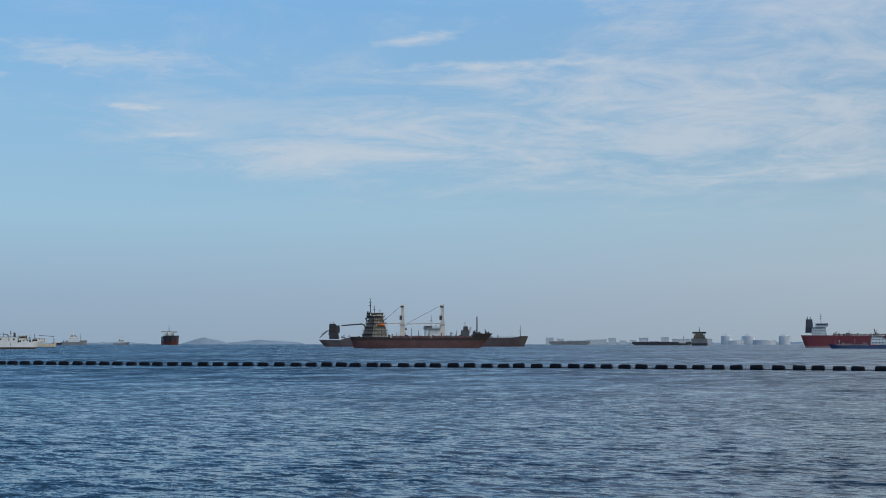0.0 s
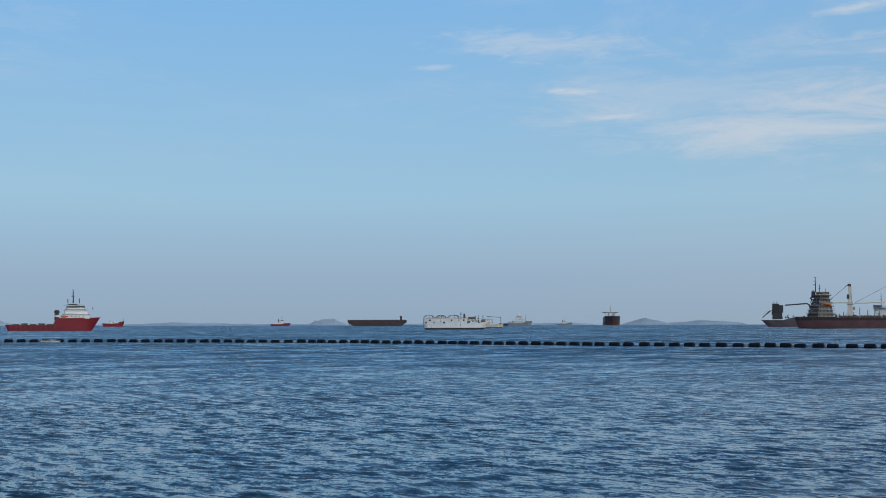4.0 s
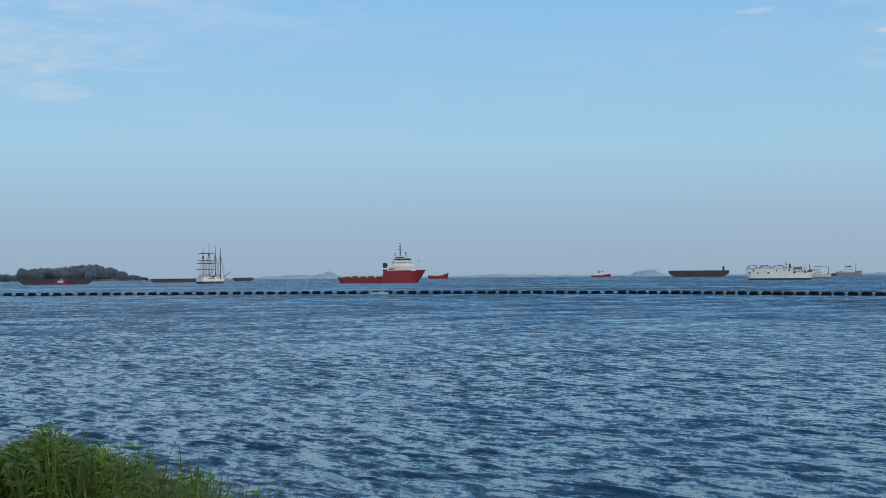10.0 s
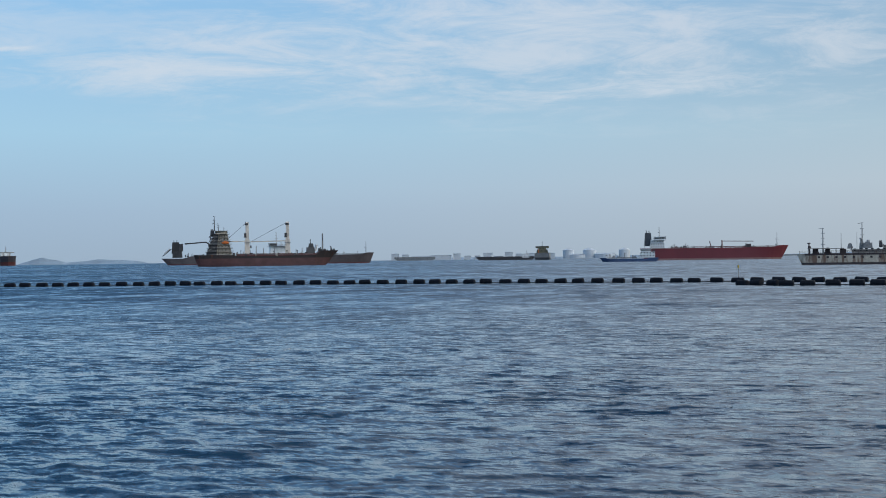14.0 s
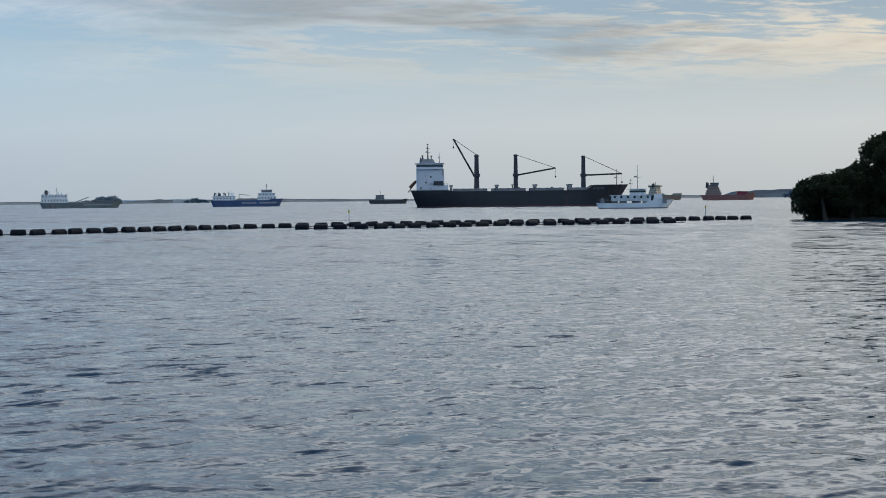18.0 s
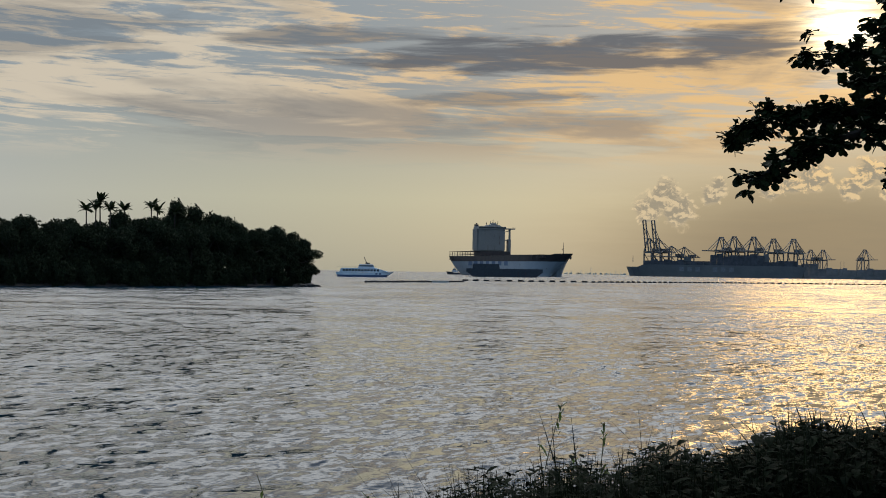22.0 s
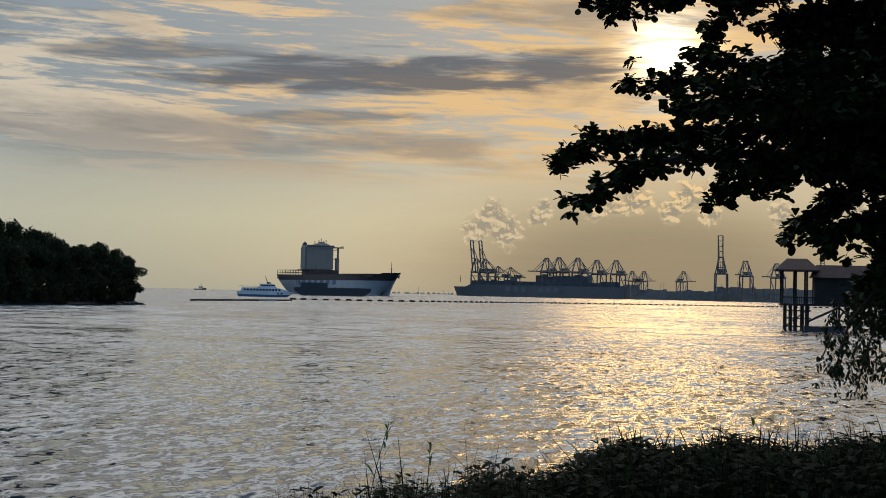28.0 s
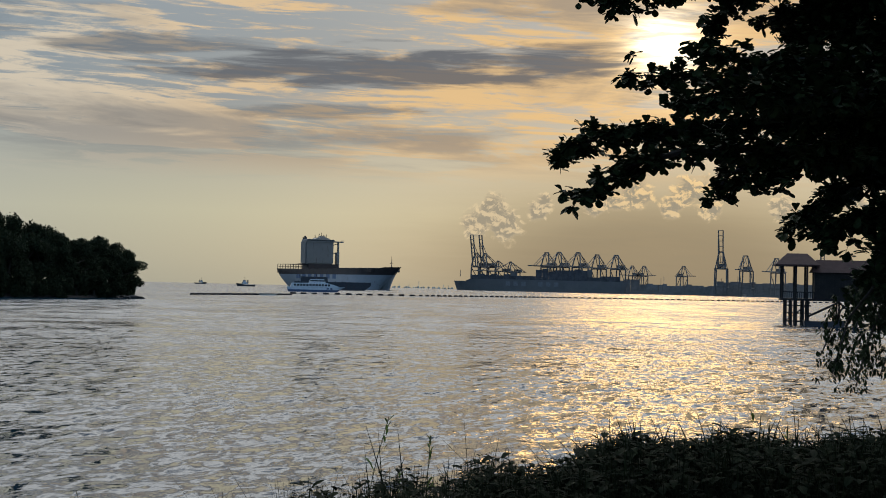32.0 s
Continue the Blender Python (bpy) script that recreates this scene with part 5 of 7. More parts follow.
def quay_crane(m, boom_up, scale, group="quay cranes of the container terminal"):
    s = tagged(new("quay_crane"), "grey steel ship-to-shore container crane, boom raised" if boom_up else "grey steel ship-to-shore container crane, boom lowered", "crane", group)
    s.matrix_world = m
    k = scale
    # mid-grey rather than dark: distance haze is in the crane colour
    mat = surface("hazed_crane_grey_paint", (0.19, 0.17, 0.155), 0.6, vary=0.15, scale=0.1)
    for x in (-11, 11):
        for y in (-14, 14):
            part("leg", beam(bmesh.new(), (x * k, y * k, 0), (x * k * 0.9, y * k, 46 * k), 2.2 * k), mat, s)
    bm = bmesh.new()
    for y in (-14, 14):
        beam(bm, (-11 * k, y * k, 13 * k), (11 * k, y * k, 13 * k), 2.0 * k)
        beam(bm, (-10 * k, y * k, 45 * k), (10 * k, y * k, 45 * k), 2.0 * k)
    for x in (-11, 11):
        beam(bm, (x * k, -14 * k, 13 * k), (x * k, 14 * k, 13 * k), 1.8 * k)
        beam(bm, (x * k, 14 * k, 13 * k), (x * k, -14 * k, 45 * k), 1.2 * k)
    part("portal_frame", bm, mat, s)
    bm = bmesh.new()
    for x in (-9, 9):
        beam(bm, (x * k, -16 * k, 46 * k), (x * k * 0.45, -10 * k, 74 * k), 2.0 * k)
        beam(bm, (x * k, 14 * k, 46 * k), (x * k * 0.45, -10 * k, 74 * k), 1.2 * k)
    beam(bm, (-4.5 * k, -10 * k, 74 * k), (4.5 * k, -10 * k, 74 * k), 2.0 * k)
    part("apex_frame", bm, mat, s)
    bm = bmesh.new()
    for x in (-4, 4):
        beam(bm, (x * k, -16 * k, 47 * k), (x * k, 36 * k, 47 * k), 2.0 * k)
    box(bm, -6 * k, 6 * k, 4 * k, 22 * k, 48 * k, 54 * k)
    part("back_girder", bm, mat, s)
    bm = bmesh.new()
    for x in (-4, 4):
        a = Vector((x * k, -16 * k, 47 * k))
        b = Vector((x * k, -26 * k, 112 * k)) if boom_up else Vector((x * k, -78 * k, 47 * k))
        beam(bm, a, b, 2.0 * k)
    for q in range(1, 8):
        a = Vector((0, -16 * k, 47 * k)).lerp(Vector((0, -26 * k, 112 * k)) if boom_up else Vector((0, -78 * k, 47 * k)), q / 7)
        beam(bm, a + Vector((-4 * k, 0, 0)), a + Vector((4 * k, 0, 0)), 1.0 * k)
    part("boom", bm, mat, s)
    bm = bmesh.new()
    for x in (-3, 3):
        tip = Vector((x * k, -24 * k, 98 * k)) if boom_up else Vector((x * k, -58 * k, 48 * k))
        beam(bm, (x * k, -10 * k, 74 * k), tip, 0.9 * k)
        beam(bm, (x * k, -10 * k, 74 * k), (x * k, 34 * k, 48 * k), 0.9 * k)
    part("tie_rod", bm, mat, s)
    return s


def terminal():
    D = 2950
    q = thing("quay", "low container quay with stacked boxes and sheds", "quay", 6.6, D + 60, 0)
    # quay and sheds lightened in colour to show haze
    grey = surface("hazed_terminal_grey", (0.25, 0.23, 0.21), 0.8, vary=0.3, scale=0.05)
    part("quay_wall", box(bmesh.new(), -330, 600, -10, 200, -2, 6), grey, q)
    part("quay_apron", box(bmesh.new(), 230, 640, -130, -10, -2, 5), grey, q)
    rng = random.Random(5)
    bm = bmesh.new()
    x = -320
    while x < 460:
        w = rng.uniform(8, 26)
        box(bm, x, x + w, 10, 40, 6, 6 + (rng.choice((13, 14, 15, 17)) if 0 < x < 165 else rng.choice((22, 23, 25))))
        x += w + rng.uniform(0, 0.6)
    part("cargo", bm, grey, q)
    bm = bmesh.new()
    for k in range(26):
        x = rng.uniform(-300, 460)
        rod(bm, (x, 20, 6), (x, 20, rng.uniform(20, 44)), 0.5, 0.3, 5)
    part("light_mast", bm, grey, q)
    s = thing("container_ship", "very large dark container ship loading under the cranes", "ship", 2.95, D - 60, 180)
    # hull colour raised to a warm grey for the haze before it
    dark = surface("hazed_hull_paint", (0.17, 0.16, 0.15), 0.6, vary=0.15, scale=0.05)
    hull(s, 356, 54, 24, dark, None, fore=-5, fore_len=0.08, sheer=0.0, rake=0.02)
    bm = bmesh.new()
    x = -160
    while x < 140:
        n = rng.choice((3, 4, 4)) if x > 5 else rng.choice((7, 8, 8, 9)) if x > -100 else rng.choice((3, 4))
        box(bm, x, x + 12.8, -25, 25, 23.5, 24 + n * 2.6)
        x += 13.1
    part("cargo", bm, surface("mixed_container_paint", (0.09, 0.085, 0.09), 0.7, vary=0.5, scale=0.08), s)
    house(s, 48, 62, 50, 26, 5, dark, 0.3, "deckhouse", 2.9, False)
    funnel(s, -100, 26, 12, 22, dark)
    mast(s, 165, 28, 14, dark, 0.8, 1)
    bm = bmesh.new()
    for k, x in enumerate((-2, 14, 30, 64, 80, 96)):
        box(bm, -x + 60, -x + 69, 26.6, 27.4, 11, 20)
    part("hull_lettering_bar", bm, surface("dull_white_letter_paint", (0.22, 0.22, 0.22), 0.7), s)
    for az, up, k, turn in ((0.45, True, 1.0, -42), (0.80, True, 1.0, -42), (1.35, False, 0.80, -62), (1.85, False, 0.78, -62), (3.27, False, 1.06, -28), (3.78, False, 1.08, -28), (4.54, False, 1.08, -28), (5.30, False, 1.03, -25),
                            (6.07, False, 1.03, -25), (6.70, False, 0.78, -25), (7.05, False, 0.78, 25), (8.62, False, 0.80, 25), (10.17, True, 1.17, -5), (11.15, False, 1.08, -12), (12.38, False, 1.02, -20), (14.1, True, 0.92, -5), (15.0, False, 0.95, -15)):
        quay_crane(Matrix.Translation(at(az, D + 20 + (160 if k < 0.81 and not up and az > 6 else 0), 4)) @ pose(0, 0, 0, 0, 0, -az + turn), up, k)


def tank_farm():
    pale = surface("pale_tank_paint", (0.60, 0.66, 0.72), 0.7, vary=0.1, scale=0.05)
    for az, w, h in ((-84.95, 34, 30), (-84.1, 40, 30), (-82.7, 34, 30), (-84.6, 58, 14), (-83.5, 70, 16)):
        s = thing("storage_tank", "pale domed oil storage tank on the far shore", "tank", az, 4300, 0, group="tanks of the far oil terminal")
        bm = rod(bmesh.new(), (0, 0, -1), (0, 0, h * 0.82), w / 2, None, 20)
        rod(bm, (0, 0, h * 0.82), (0, 0, h), w / 2 * 1.02, w / 8, 20)
        part("tank_shell", bm, pale, s)
    rng = random.Random(8)
    for k in range(16):
        az = -92 + k * 0.42
        s = thing("warehouse", "pale flat-roofed terminal building on the far shore", "building", az, 4250, 0, group="buildings of the far oil terminal")
        w, h = rng.uniform(18, 40), rng.uniform(8, 20)
        bm = box(bmesh.new(), -w / 2, w / 2, 0, 30, -1, h)
        box(bm, -w / 2 - 1, w / 2 + 1, -1, 31, h, h + 1.2)
        part("wall", bm, pale, s)
    plain_barge(-91.2, 3700, 108, 22, 9, STEEL, "long low grey barge far out", 0)
    plain_barge(-87.5, 2700, 112, 20, 6.5, DARK, "long low dark tank barge far out", 0)
    s = thing("moored_ship", "olive-grey ship seen stern-on with broad bridge", "ship", -86.0, 2450, 89)
    olive = surface("olive_grey_paint", (0.14, 0.14, 0.10), 0.6, rust=0.15, scale=0.15)
    hull(s, 90, 27, 10, STEEL, DARK, 4, aft=2, transom=0.9)
    z = house(s, -40, -26, 19, 12, 2, olive, 1)
    z = house(s, -39, -28, 13, z, 1, olive, 1)
    bridge(s, -38, -28, 23, z, olive, 3.0)
    for y in (-9, 9):
        part("wing_brace", beam(bmesh.new(), (-30, y, z), (-30, y * 0.6, z - 5), 0.6), olive, s)
    part("stern_lamp_post", rod(bmesh.new(), (-43, 6, 12), (-43, 6, 19), 0.5, 0.4, 6), ORANGE, s)
    mast(s, -33, z + 3, 9, DARK, 0.6, 2)
    w = thing("tank_barge_pusher", "small white-housed pusher tug at the dark barge's end", "boat", -86.7, 2640, 0)
    hull(w, 26, 9, 4, DARK, None, fore=1)
    z = house(w, -6, 7, 7, 4, 2, WHITE, 1.0, tier_h=3.6)
    mast(w, 3, z, 7, DARK, 0.5, 2)


def refinery_skyline():
    # horizon haze is put into this very pale tower colour
    mat = surface("hazy_refinery_grey", (0.80, 0.76, 0.64), 0.9, vary=0.1, scale=0.05)
    rng = random.Random(3)
    for k in range(16):
        az = -3.0 + k * 0.2
        s = thing("refinery_stack", "hazy refinery tower on the horizon", "tower", az, 4700, 0, group="refinery towers on the horizon")
        h = rng.choice((6, 8, 10, 14, 24)) * rng.uniform(0.8, 1.1)
        bm = rod(bmesh.new(), (0, 0, -1), (0, 0, h), 1.0, 0.6, 8)
        for q in range(3):
            x, w = rng.uniform(-9, 7), rng.uniform(2, 6)
            box(bm, x, x + w, -4, 4, -1, rng.uniform(2, 6))
        part("stack", bm, mat, s)


# blue haze of distance is put into the woods' base colour
HILL = surface("hazed_far_wood", (0.27, 0.36, 0.45), 0.95, vary=0.15, scale=0.02)
# the nearer shore's grey-green also carries haze in its colour
SHORE = surface("hazed_shore_wood", (0.13, 0.15, 0.16), 0.95, vary=0.3, scale=0.03)


FAR_CLUMPS = []


def far_land():
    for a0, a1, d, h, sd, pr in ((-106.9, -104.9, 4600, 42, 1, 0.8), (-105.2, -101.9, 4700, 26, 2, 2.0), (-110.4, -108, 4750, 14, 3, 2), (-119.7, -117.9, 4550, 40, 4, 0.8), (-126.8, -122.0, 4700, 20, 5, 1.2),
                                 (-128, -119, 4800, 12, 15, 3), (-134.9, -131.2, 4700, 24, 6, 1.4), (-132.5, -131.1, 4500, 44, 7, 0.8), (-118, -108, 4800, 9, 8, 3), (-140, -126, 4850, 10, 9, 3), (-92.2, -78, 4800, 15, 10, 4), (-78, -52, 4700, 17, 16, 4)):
        distant_hill(a0, a1, d, h, sd, HILL, "low wooded island on the horizon, coloured blue-green by haze", pr)
    for a0, a1, h, sd in ((-64.6, -60.6, 24, 11), (-62.5, -57.5, 17, 12), (-57.8, -53, 12, 13), (-40.8, -36.5, 48, 14)):
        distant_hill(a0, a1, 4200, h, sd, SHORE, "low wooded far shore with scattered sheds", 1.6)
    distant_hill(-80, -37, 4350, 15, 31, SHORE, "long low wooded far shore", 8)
    rng = random.Random(71)
    for a0, d, w, h, n in ((-65.2, 2500, 44, 17, 9), (-61.7, 3600, 60, 13, 8), (-43.2, 3300, 60, 18, 8), (-37.6, 3000, 50, 17, 8)):
        for k in range(n):
            u = -1 + 2 * (k + rng.uniform(0.2, 0.8)) / n
            FAR_CLUMPS.append((at(a0, d) + at(a0 + 90, u * w / 2), h * (1 - 0.5 * u * u) * rng.uniform(0.8, 1.05)))
    s = thing("warehouse", "long pale warehouse on the far shore", "building", -62.0, 4100, 0)
    bm = box(bmesh.new(), -46, 46, 0, 40, -1, 9)
    box(bm, -47, 47, -1, 41, 9, 12, 0.9)
    part("wall", bm, surface("pale_shed_paint", (0.5, 0.52, 0.53), 0.8), s)


geared_bulker()
back_tanker()
bow_on_ship()
patrol_ship()
white_carrier()
plain_barge(-116.8, 2700, 112, 24, 12, BROWN, "rust-brown flat-topped barge with a post at one end", 3, 46)
anchor_handler()
sailing_ship()
plain_barge(-137.9, 1500, 50, 12, 3.8, BROWN, "low rusty brown barge moored behind the sailing ship", 0)
plain_barge(-135.2, 1800, 26, 9, 4.5, DARK, "small dark barge moored behind the sailing ship", 0)
plain_barge(-142.5, 1160, 56, 14, 4.4, surface("dark_maroon_barge_paint", (0.05, 0.026, 0.036), 0.7, rust=0.06), "dark maroon barge lying off the wooded islet", 0)
tug(-142.35, 1130, 14, "small white-housed tug beside the maroon barge", RED)
tug(-120.7, 3300, 46, "small red and white boat far out", RED)
tug(-109.2, 3600, 40, "small grey boat far out near the horizon", STEEL)
tank_farm()
red_tanker()
rusty_ship()
small_tankers()
big_freighter()
fast_ferry()
container_ship()
terminal()
refinery_skyline()
far_land()
TUG = tug(-8.4, 1500, 24, "small dark tugboat under way astern of the container ship", DARK, 180)
tug(-10.8, 3000, 26, "small boat on the horizon near the channel", DARK)


# ---- floats ----
FLOAT = surface("black_plastic_float", (0.007, 0.010, 0.017), 0.6, vary=0.2, scale=1.5, spec=0.1)
ROPE = surface("wet_rope", (0.05, 0.055, 0.06), 0.8)


def float_mesh(L, r):
    """A capsule-ended drum with two raised bands."""
    bm = bmesh.new()
    prof = ((-0.5, 0.55), (-0.47, 0.86), (-0.42, 1.0), (-0.2, 1.0), (-0.19, 1.06), (-0.15, 1.06), (-0.14, 1.0), (0.14, 1.0), (0.15, 1.06), (0.19, 1.06), (0.2, 1.0), (0.42, 1.0), (0.47, 0.86), (0.5, 0.55))
    n, rings = 12, []
    for u, q in prof:
        rings.append([bm.verts.new((u * L, math.cos(k * 2 * math.pi / n) * r * q, math.sin(k * 2 * math.pi / n) * r * q)) for k in range(n)])
    for a, b in zip(rings, rings[1:]):
        for k in range(n):
            bm.faces.new((a[k], a[(k + 1) % n], b[(k + 1) % n], b[k]))
    bm.faces.new(rings[0][::-1])
    bm.faces.new(rings[-1])
    bmesh.ops.recalc_face_normals(bm, faces=bm.faces)
    me = bpy.data.meshes.new("float")
    bm.to_mesh(me)
    bm.free()
    me.materials.append(FLOAT)
    return me


def float_line(pts, gap, L, r, label, group, seed, rise=0.45):
    """Drums strung along a line of (heading, distance)."""
    rng = random.Random(seed)
    me = float_mesh(L, r)
    w = [at(a, d) for a, d in pts]
    rope = bmesh.new()
    carry = 0.0
    for p, q in zip(w, w[1:]):
        seg = (q - p).length
        s = carry
        while s < seg:
            c = p.lerp(q, s / seg)
            ob = new("barrier_float", me)
            turn = math.degrees(math.atan2(q.y - p.y, q.x - p.x))
            ob.matrix_world = pose(c.x + rng.uniform(-0.15, 0.15), c.y + rng.uniform(-0.2, 0.2), rise * r + rng.uniform(-0.1, 0.1) * r, rng.uniform(0, 360), rng.uniform(-3, 3), turn + rng.uniform(-7, 7))
            tagged(ob, label, "float", group)
            s += gap * rng.uniform(0.93, 1.07)
        carry = s - seg
        rod(rope, p + Vector((0, 0, 0.12)), q + Vector((0, 0, 0.12)), 0.07, None, 5)
    rp = part("mooring_rope", rope, ROPE, None)
    tagged(rp, "dark wet rope stringing the barrier floats", "rope")


def marker_pole(az, d, h=2.6):
    s = thing("marker_pole", "thin yellow-topped marker pole on a float", "marker", az, d)
    part("pole", rod(bmesh.new(), (0, 0, 0), (0, 0, h), 0.06, 0.05, 6), STEEL, s)
    part("topmark", rod(bmesh.new(), (0, 0, h - 0.5), (0, 0, h), 0.16, 0.12, 6), surface("yellow_paint", (0.5, 0.38, 0.05), 0.5), s)
    part("base_float", rod(bmesh.new(), (0, 0, -0.2), (0, 0, 0.35), 0.5, 0.4, 10), FLOAT, s)


S = 4.2 / 3.6
BLK = "black plastic drum float of the floating barrier"
float_line([(a, d * S) for a, d in ((-146.5, 326), (-141.4, 318), (-134.7, 307), (-127.7, 294), (-119.6, 274), (-113.8, 250), (-107.3, 229), (-101.5, 218), (-91.7, 204), (-83.1, 194), (-79.1, 191), (-71.5, 186))], 3.1, 2.0, 0.52, BLK, "floats of the outer barrier", 1)
float_line([(a, d * S) for a, d in ((-78.1, 172), (-76.4, 167), (-73.5, 166), (-68.4, 165), (-64.3, 173), (-59.7, 185), (-54.9, 191), (-47.1, 204), (-41.3, 217), (-39.4, 223))], 2.9, 2.0, 0.52, BLK, "floats of the inner barrier", 2)
float_line([(a, d * S) for a, d in ((-57.5, 176), (-54.9, 176), (-48, 188), (-42.0, 197))], 2.9, 2.0, 0.52, BLK, "floats of the second inner barrier", 3)
float_line([(a, d * S) for a, d in ((-11.1, 395), (-7.2, 455))], 2.0, 1.9, 0.42, BLK, "floats of the channel barrier", 4)
float_line([(a, d * S) for a, d in ((-7.1, 520), (-2.0, 540), (4.0, 660), (12.5, 790), (16.5, 840))], 5.2, 2.6, 0.5, BLK, "floats of the channel barrier", 5)
for a, d in ((-78.2, 198), (-71.2, 190), (-55.6, 200), (-41.2, 220)):
    marker_pole(a, d * S)


def float_raft():
    s = thing("work_raft", "small pale raft moored at the barrier floats", "raft", -129.7, 346, 3)
    pale = surface("pale_raft_paint", (0.45, 0.46, 0.42), 0.7, rust=0.1)
    part("deck", box(bmesh.new(), -2.2, 2.2, -0.9, 0.9, 0.05, 0.4), pale, s)
    part("rail", rod(rod(bmesh.new(), (-2, -0.8, 0.4), (-2, -0.8, 1.1), 0.05), (-2, -0.8, 1.1), (2, -0.8, 1.1), 0.05), pale, s)
    c = thing("mooring_raft", "pale plastic raft joining the channel floats", "raft", -8.1, 500, 0)
    part("deck", box(bmesh.new(), -3, 3, -1, 1, 0.0, 0.5), pale, c)


float_raft()


# ---- stilt house ----
def stilt_house():
    s = thing("stilt_house", "dark timber stilt house with hipped-roof lookout over the water", "house", 13.35, 215, 4)
    wood = surface("dark_weathered_timber", (0.022, 0.018, 0.016), 0.85, vary=0.35, scale=1.2, bump=0.02)
    tile = surface("dark_red_roof_sheet", (0.06, 0.028, 0.024), 0.8, vary=0.3, scale=1.0)
    for x in (-2.6, -1.8, -1.1, -0.1, 0.6, 5.0, 7.5, 10):
        for y in (-2, 2):
            part("stilt", rod(bmesh.new(), (x, y, -1), (x, y, 3.5), 0.17, 0.15, 8), wood, s)
    bm = bmesh.new()
    for zz in (0.5, 1.7, 2.8):
        beam(bm, (-3, -2, zz), (1, -2, zz), 0.2)
    beam(bm, (-2.8, -2, 0.4), (0.8, -2, 3.2), 0.16)
    beam(bm, (0.5, -2, 1.2), (5, -2, 3.4), 0.3)
    beam(bm, (5, -2, 3.4), (7.5, -2, 1.0), 0.25)
    part("brace", bm, wood, s)
    part("deck", box(bmesh.new(), -3.4, 12, -2.6, 2.6, 3.5, 3.85), wood, s)
    for x in (-3.1, -1.2, 0.4, 1.6):
        for y in (-2.2, 2.2):
            part("post", box(bmesh.new(), x - 0.14, x + 0.14, y - 0.14, y + 0.14, 3.8, 8.7), wood, s)
    bm = bmesh.new()
    box(bm, -3.2, 1.6, -2.3, -2.2, 4.7, 4.85)
    for k in range(16):
        box(bm, -3.1 + k * 0.3, -3.0 + k * 0.3, -2.3, -2.2, 3.85, 4.7)
    part("railing", bm, wood, s)
    bm = bmesh.new()
    box(bm, -4.2, 2.1, -3.4, 3.4, 8.6, 8.8)
    vs = [bm.verts.new(p) for p in ((-4.2, -3.4, 8.8), (2.1, -3.4, 8.8), (2.1, 3.4, 8.8), (-4.2, 3.4, 8.8), (-2.4, 0, 10.5), (0.5, 0, 10.5))]
    for f in ((0, 1, 5, 4), (2, 3, 4, 5), (1, 2, 5), (3, 0, 4)):
        bm.faces.new([vs[k] for k in f])
    part("lookout_roof", bm, tile, s)
    part("cabin_wall", box(bmesh.new(), 1.6, 11.5, -2.3, 2.3, 3.85, 7.9), wood, s)
    bm = bmesh.new()
    for k in range(24):
        x = 1.7 + k * 0.41
        box(bm, x, x + 0.36, -2.36, -2.3, 3.9, 7.8)
    part("wall_board", bm, wood, s)
    bm = bmesh.new()
    vs = [bm.verts.new(p) for p in ((1.0, -3.1, 7.7), (12.2, -3.1, 7.7), (12.2, 3.1, 7.7), (1.0, 3.1, 7.7), (1.8, 0, 9.6), (11.5, 0, 9.6))]
    for f in ((0, 1, 5, 4), (2, 3, 4, 5), (1, 2, 5), (3, 0, 4), (3, 2, 1, 0)):
        bm.faces.new([vs[k] for k in f])
    part("cabin_roof", bm, tile, s)
    b = thing("moored_boat", "small dark boat moored under the stilt house", "boat", 14.2, 205, 10)
    hull(b, 6, 1.8, 0.7, DARK, None, sheer=0.3, deck=DARK)


stilt_house()


# ---- foliage ----
def leaf_material(name, color, vary=0.5, rough=0.55, through=0.25):
    """Leaf surface whose tone differs from leaf to leaf; a little light passes through."""
    mat = bpy.data.materials.new(name)
    mat.use_nodes = True
    t = mat.node_tree
    bsdf = t.nodes["Principled BSDF"]
    rnd = node(t, "ShaderNodeNewGeometry").outputs["Random Per Island"]
    n = noise_tex(t, node(t, "ShaderNodeTexCoord").outputs["Object"], 0.6, 4.0, 0.6)
    f = calc(t, "ADD", calc(t, "MULTIPLY", rnd, 0.6), calc(t, "MULTIPLY", n, 0.4))
    c = Vector(color)
    col = blend(t, f, c * (1 - vary), Vector((c.x * (1 + vary * 1.3), c.y * (1 + vary), c.z * (1 + vary * 0.6))))
    t.links.new(col, bsdf.inputs["Base Color"])
    bsdf.inputs["Roughness"].default_value = rough
    bsdf.inputs["Specular IOR Level"].default_value = 0.12
    if through:
        tr = node(t, "ShaderNodeBsdfTranslucent", {"Color": col})
        mix = node(t, "ShaderNodeMixShader", {0: through, 1: bsdf.outputs[0], 2: tr.outputs[0]})
        t.links.new(mix.outputs[0], t.nodes["Material Output"].inputs["Surface"])
    return mat


def quads_mesh(name, verts, faces, mat):
    me = bpy.data.meshes.new(name)
    me.from_pydata(verts, [], faces)
    me.materials.append(mat)
    return me


LEAF_ISLE = leaf_material("island_leaf", (0.026, 0.038, 0.020), 0.5, 0.7, 0.08)
BARK = surface("grey_brown_bark", (0.045, 0.037, 0.03), 0.9, vary=0.4, scale=3.0, bump=0.03)


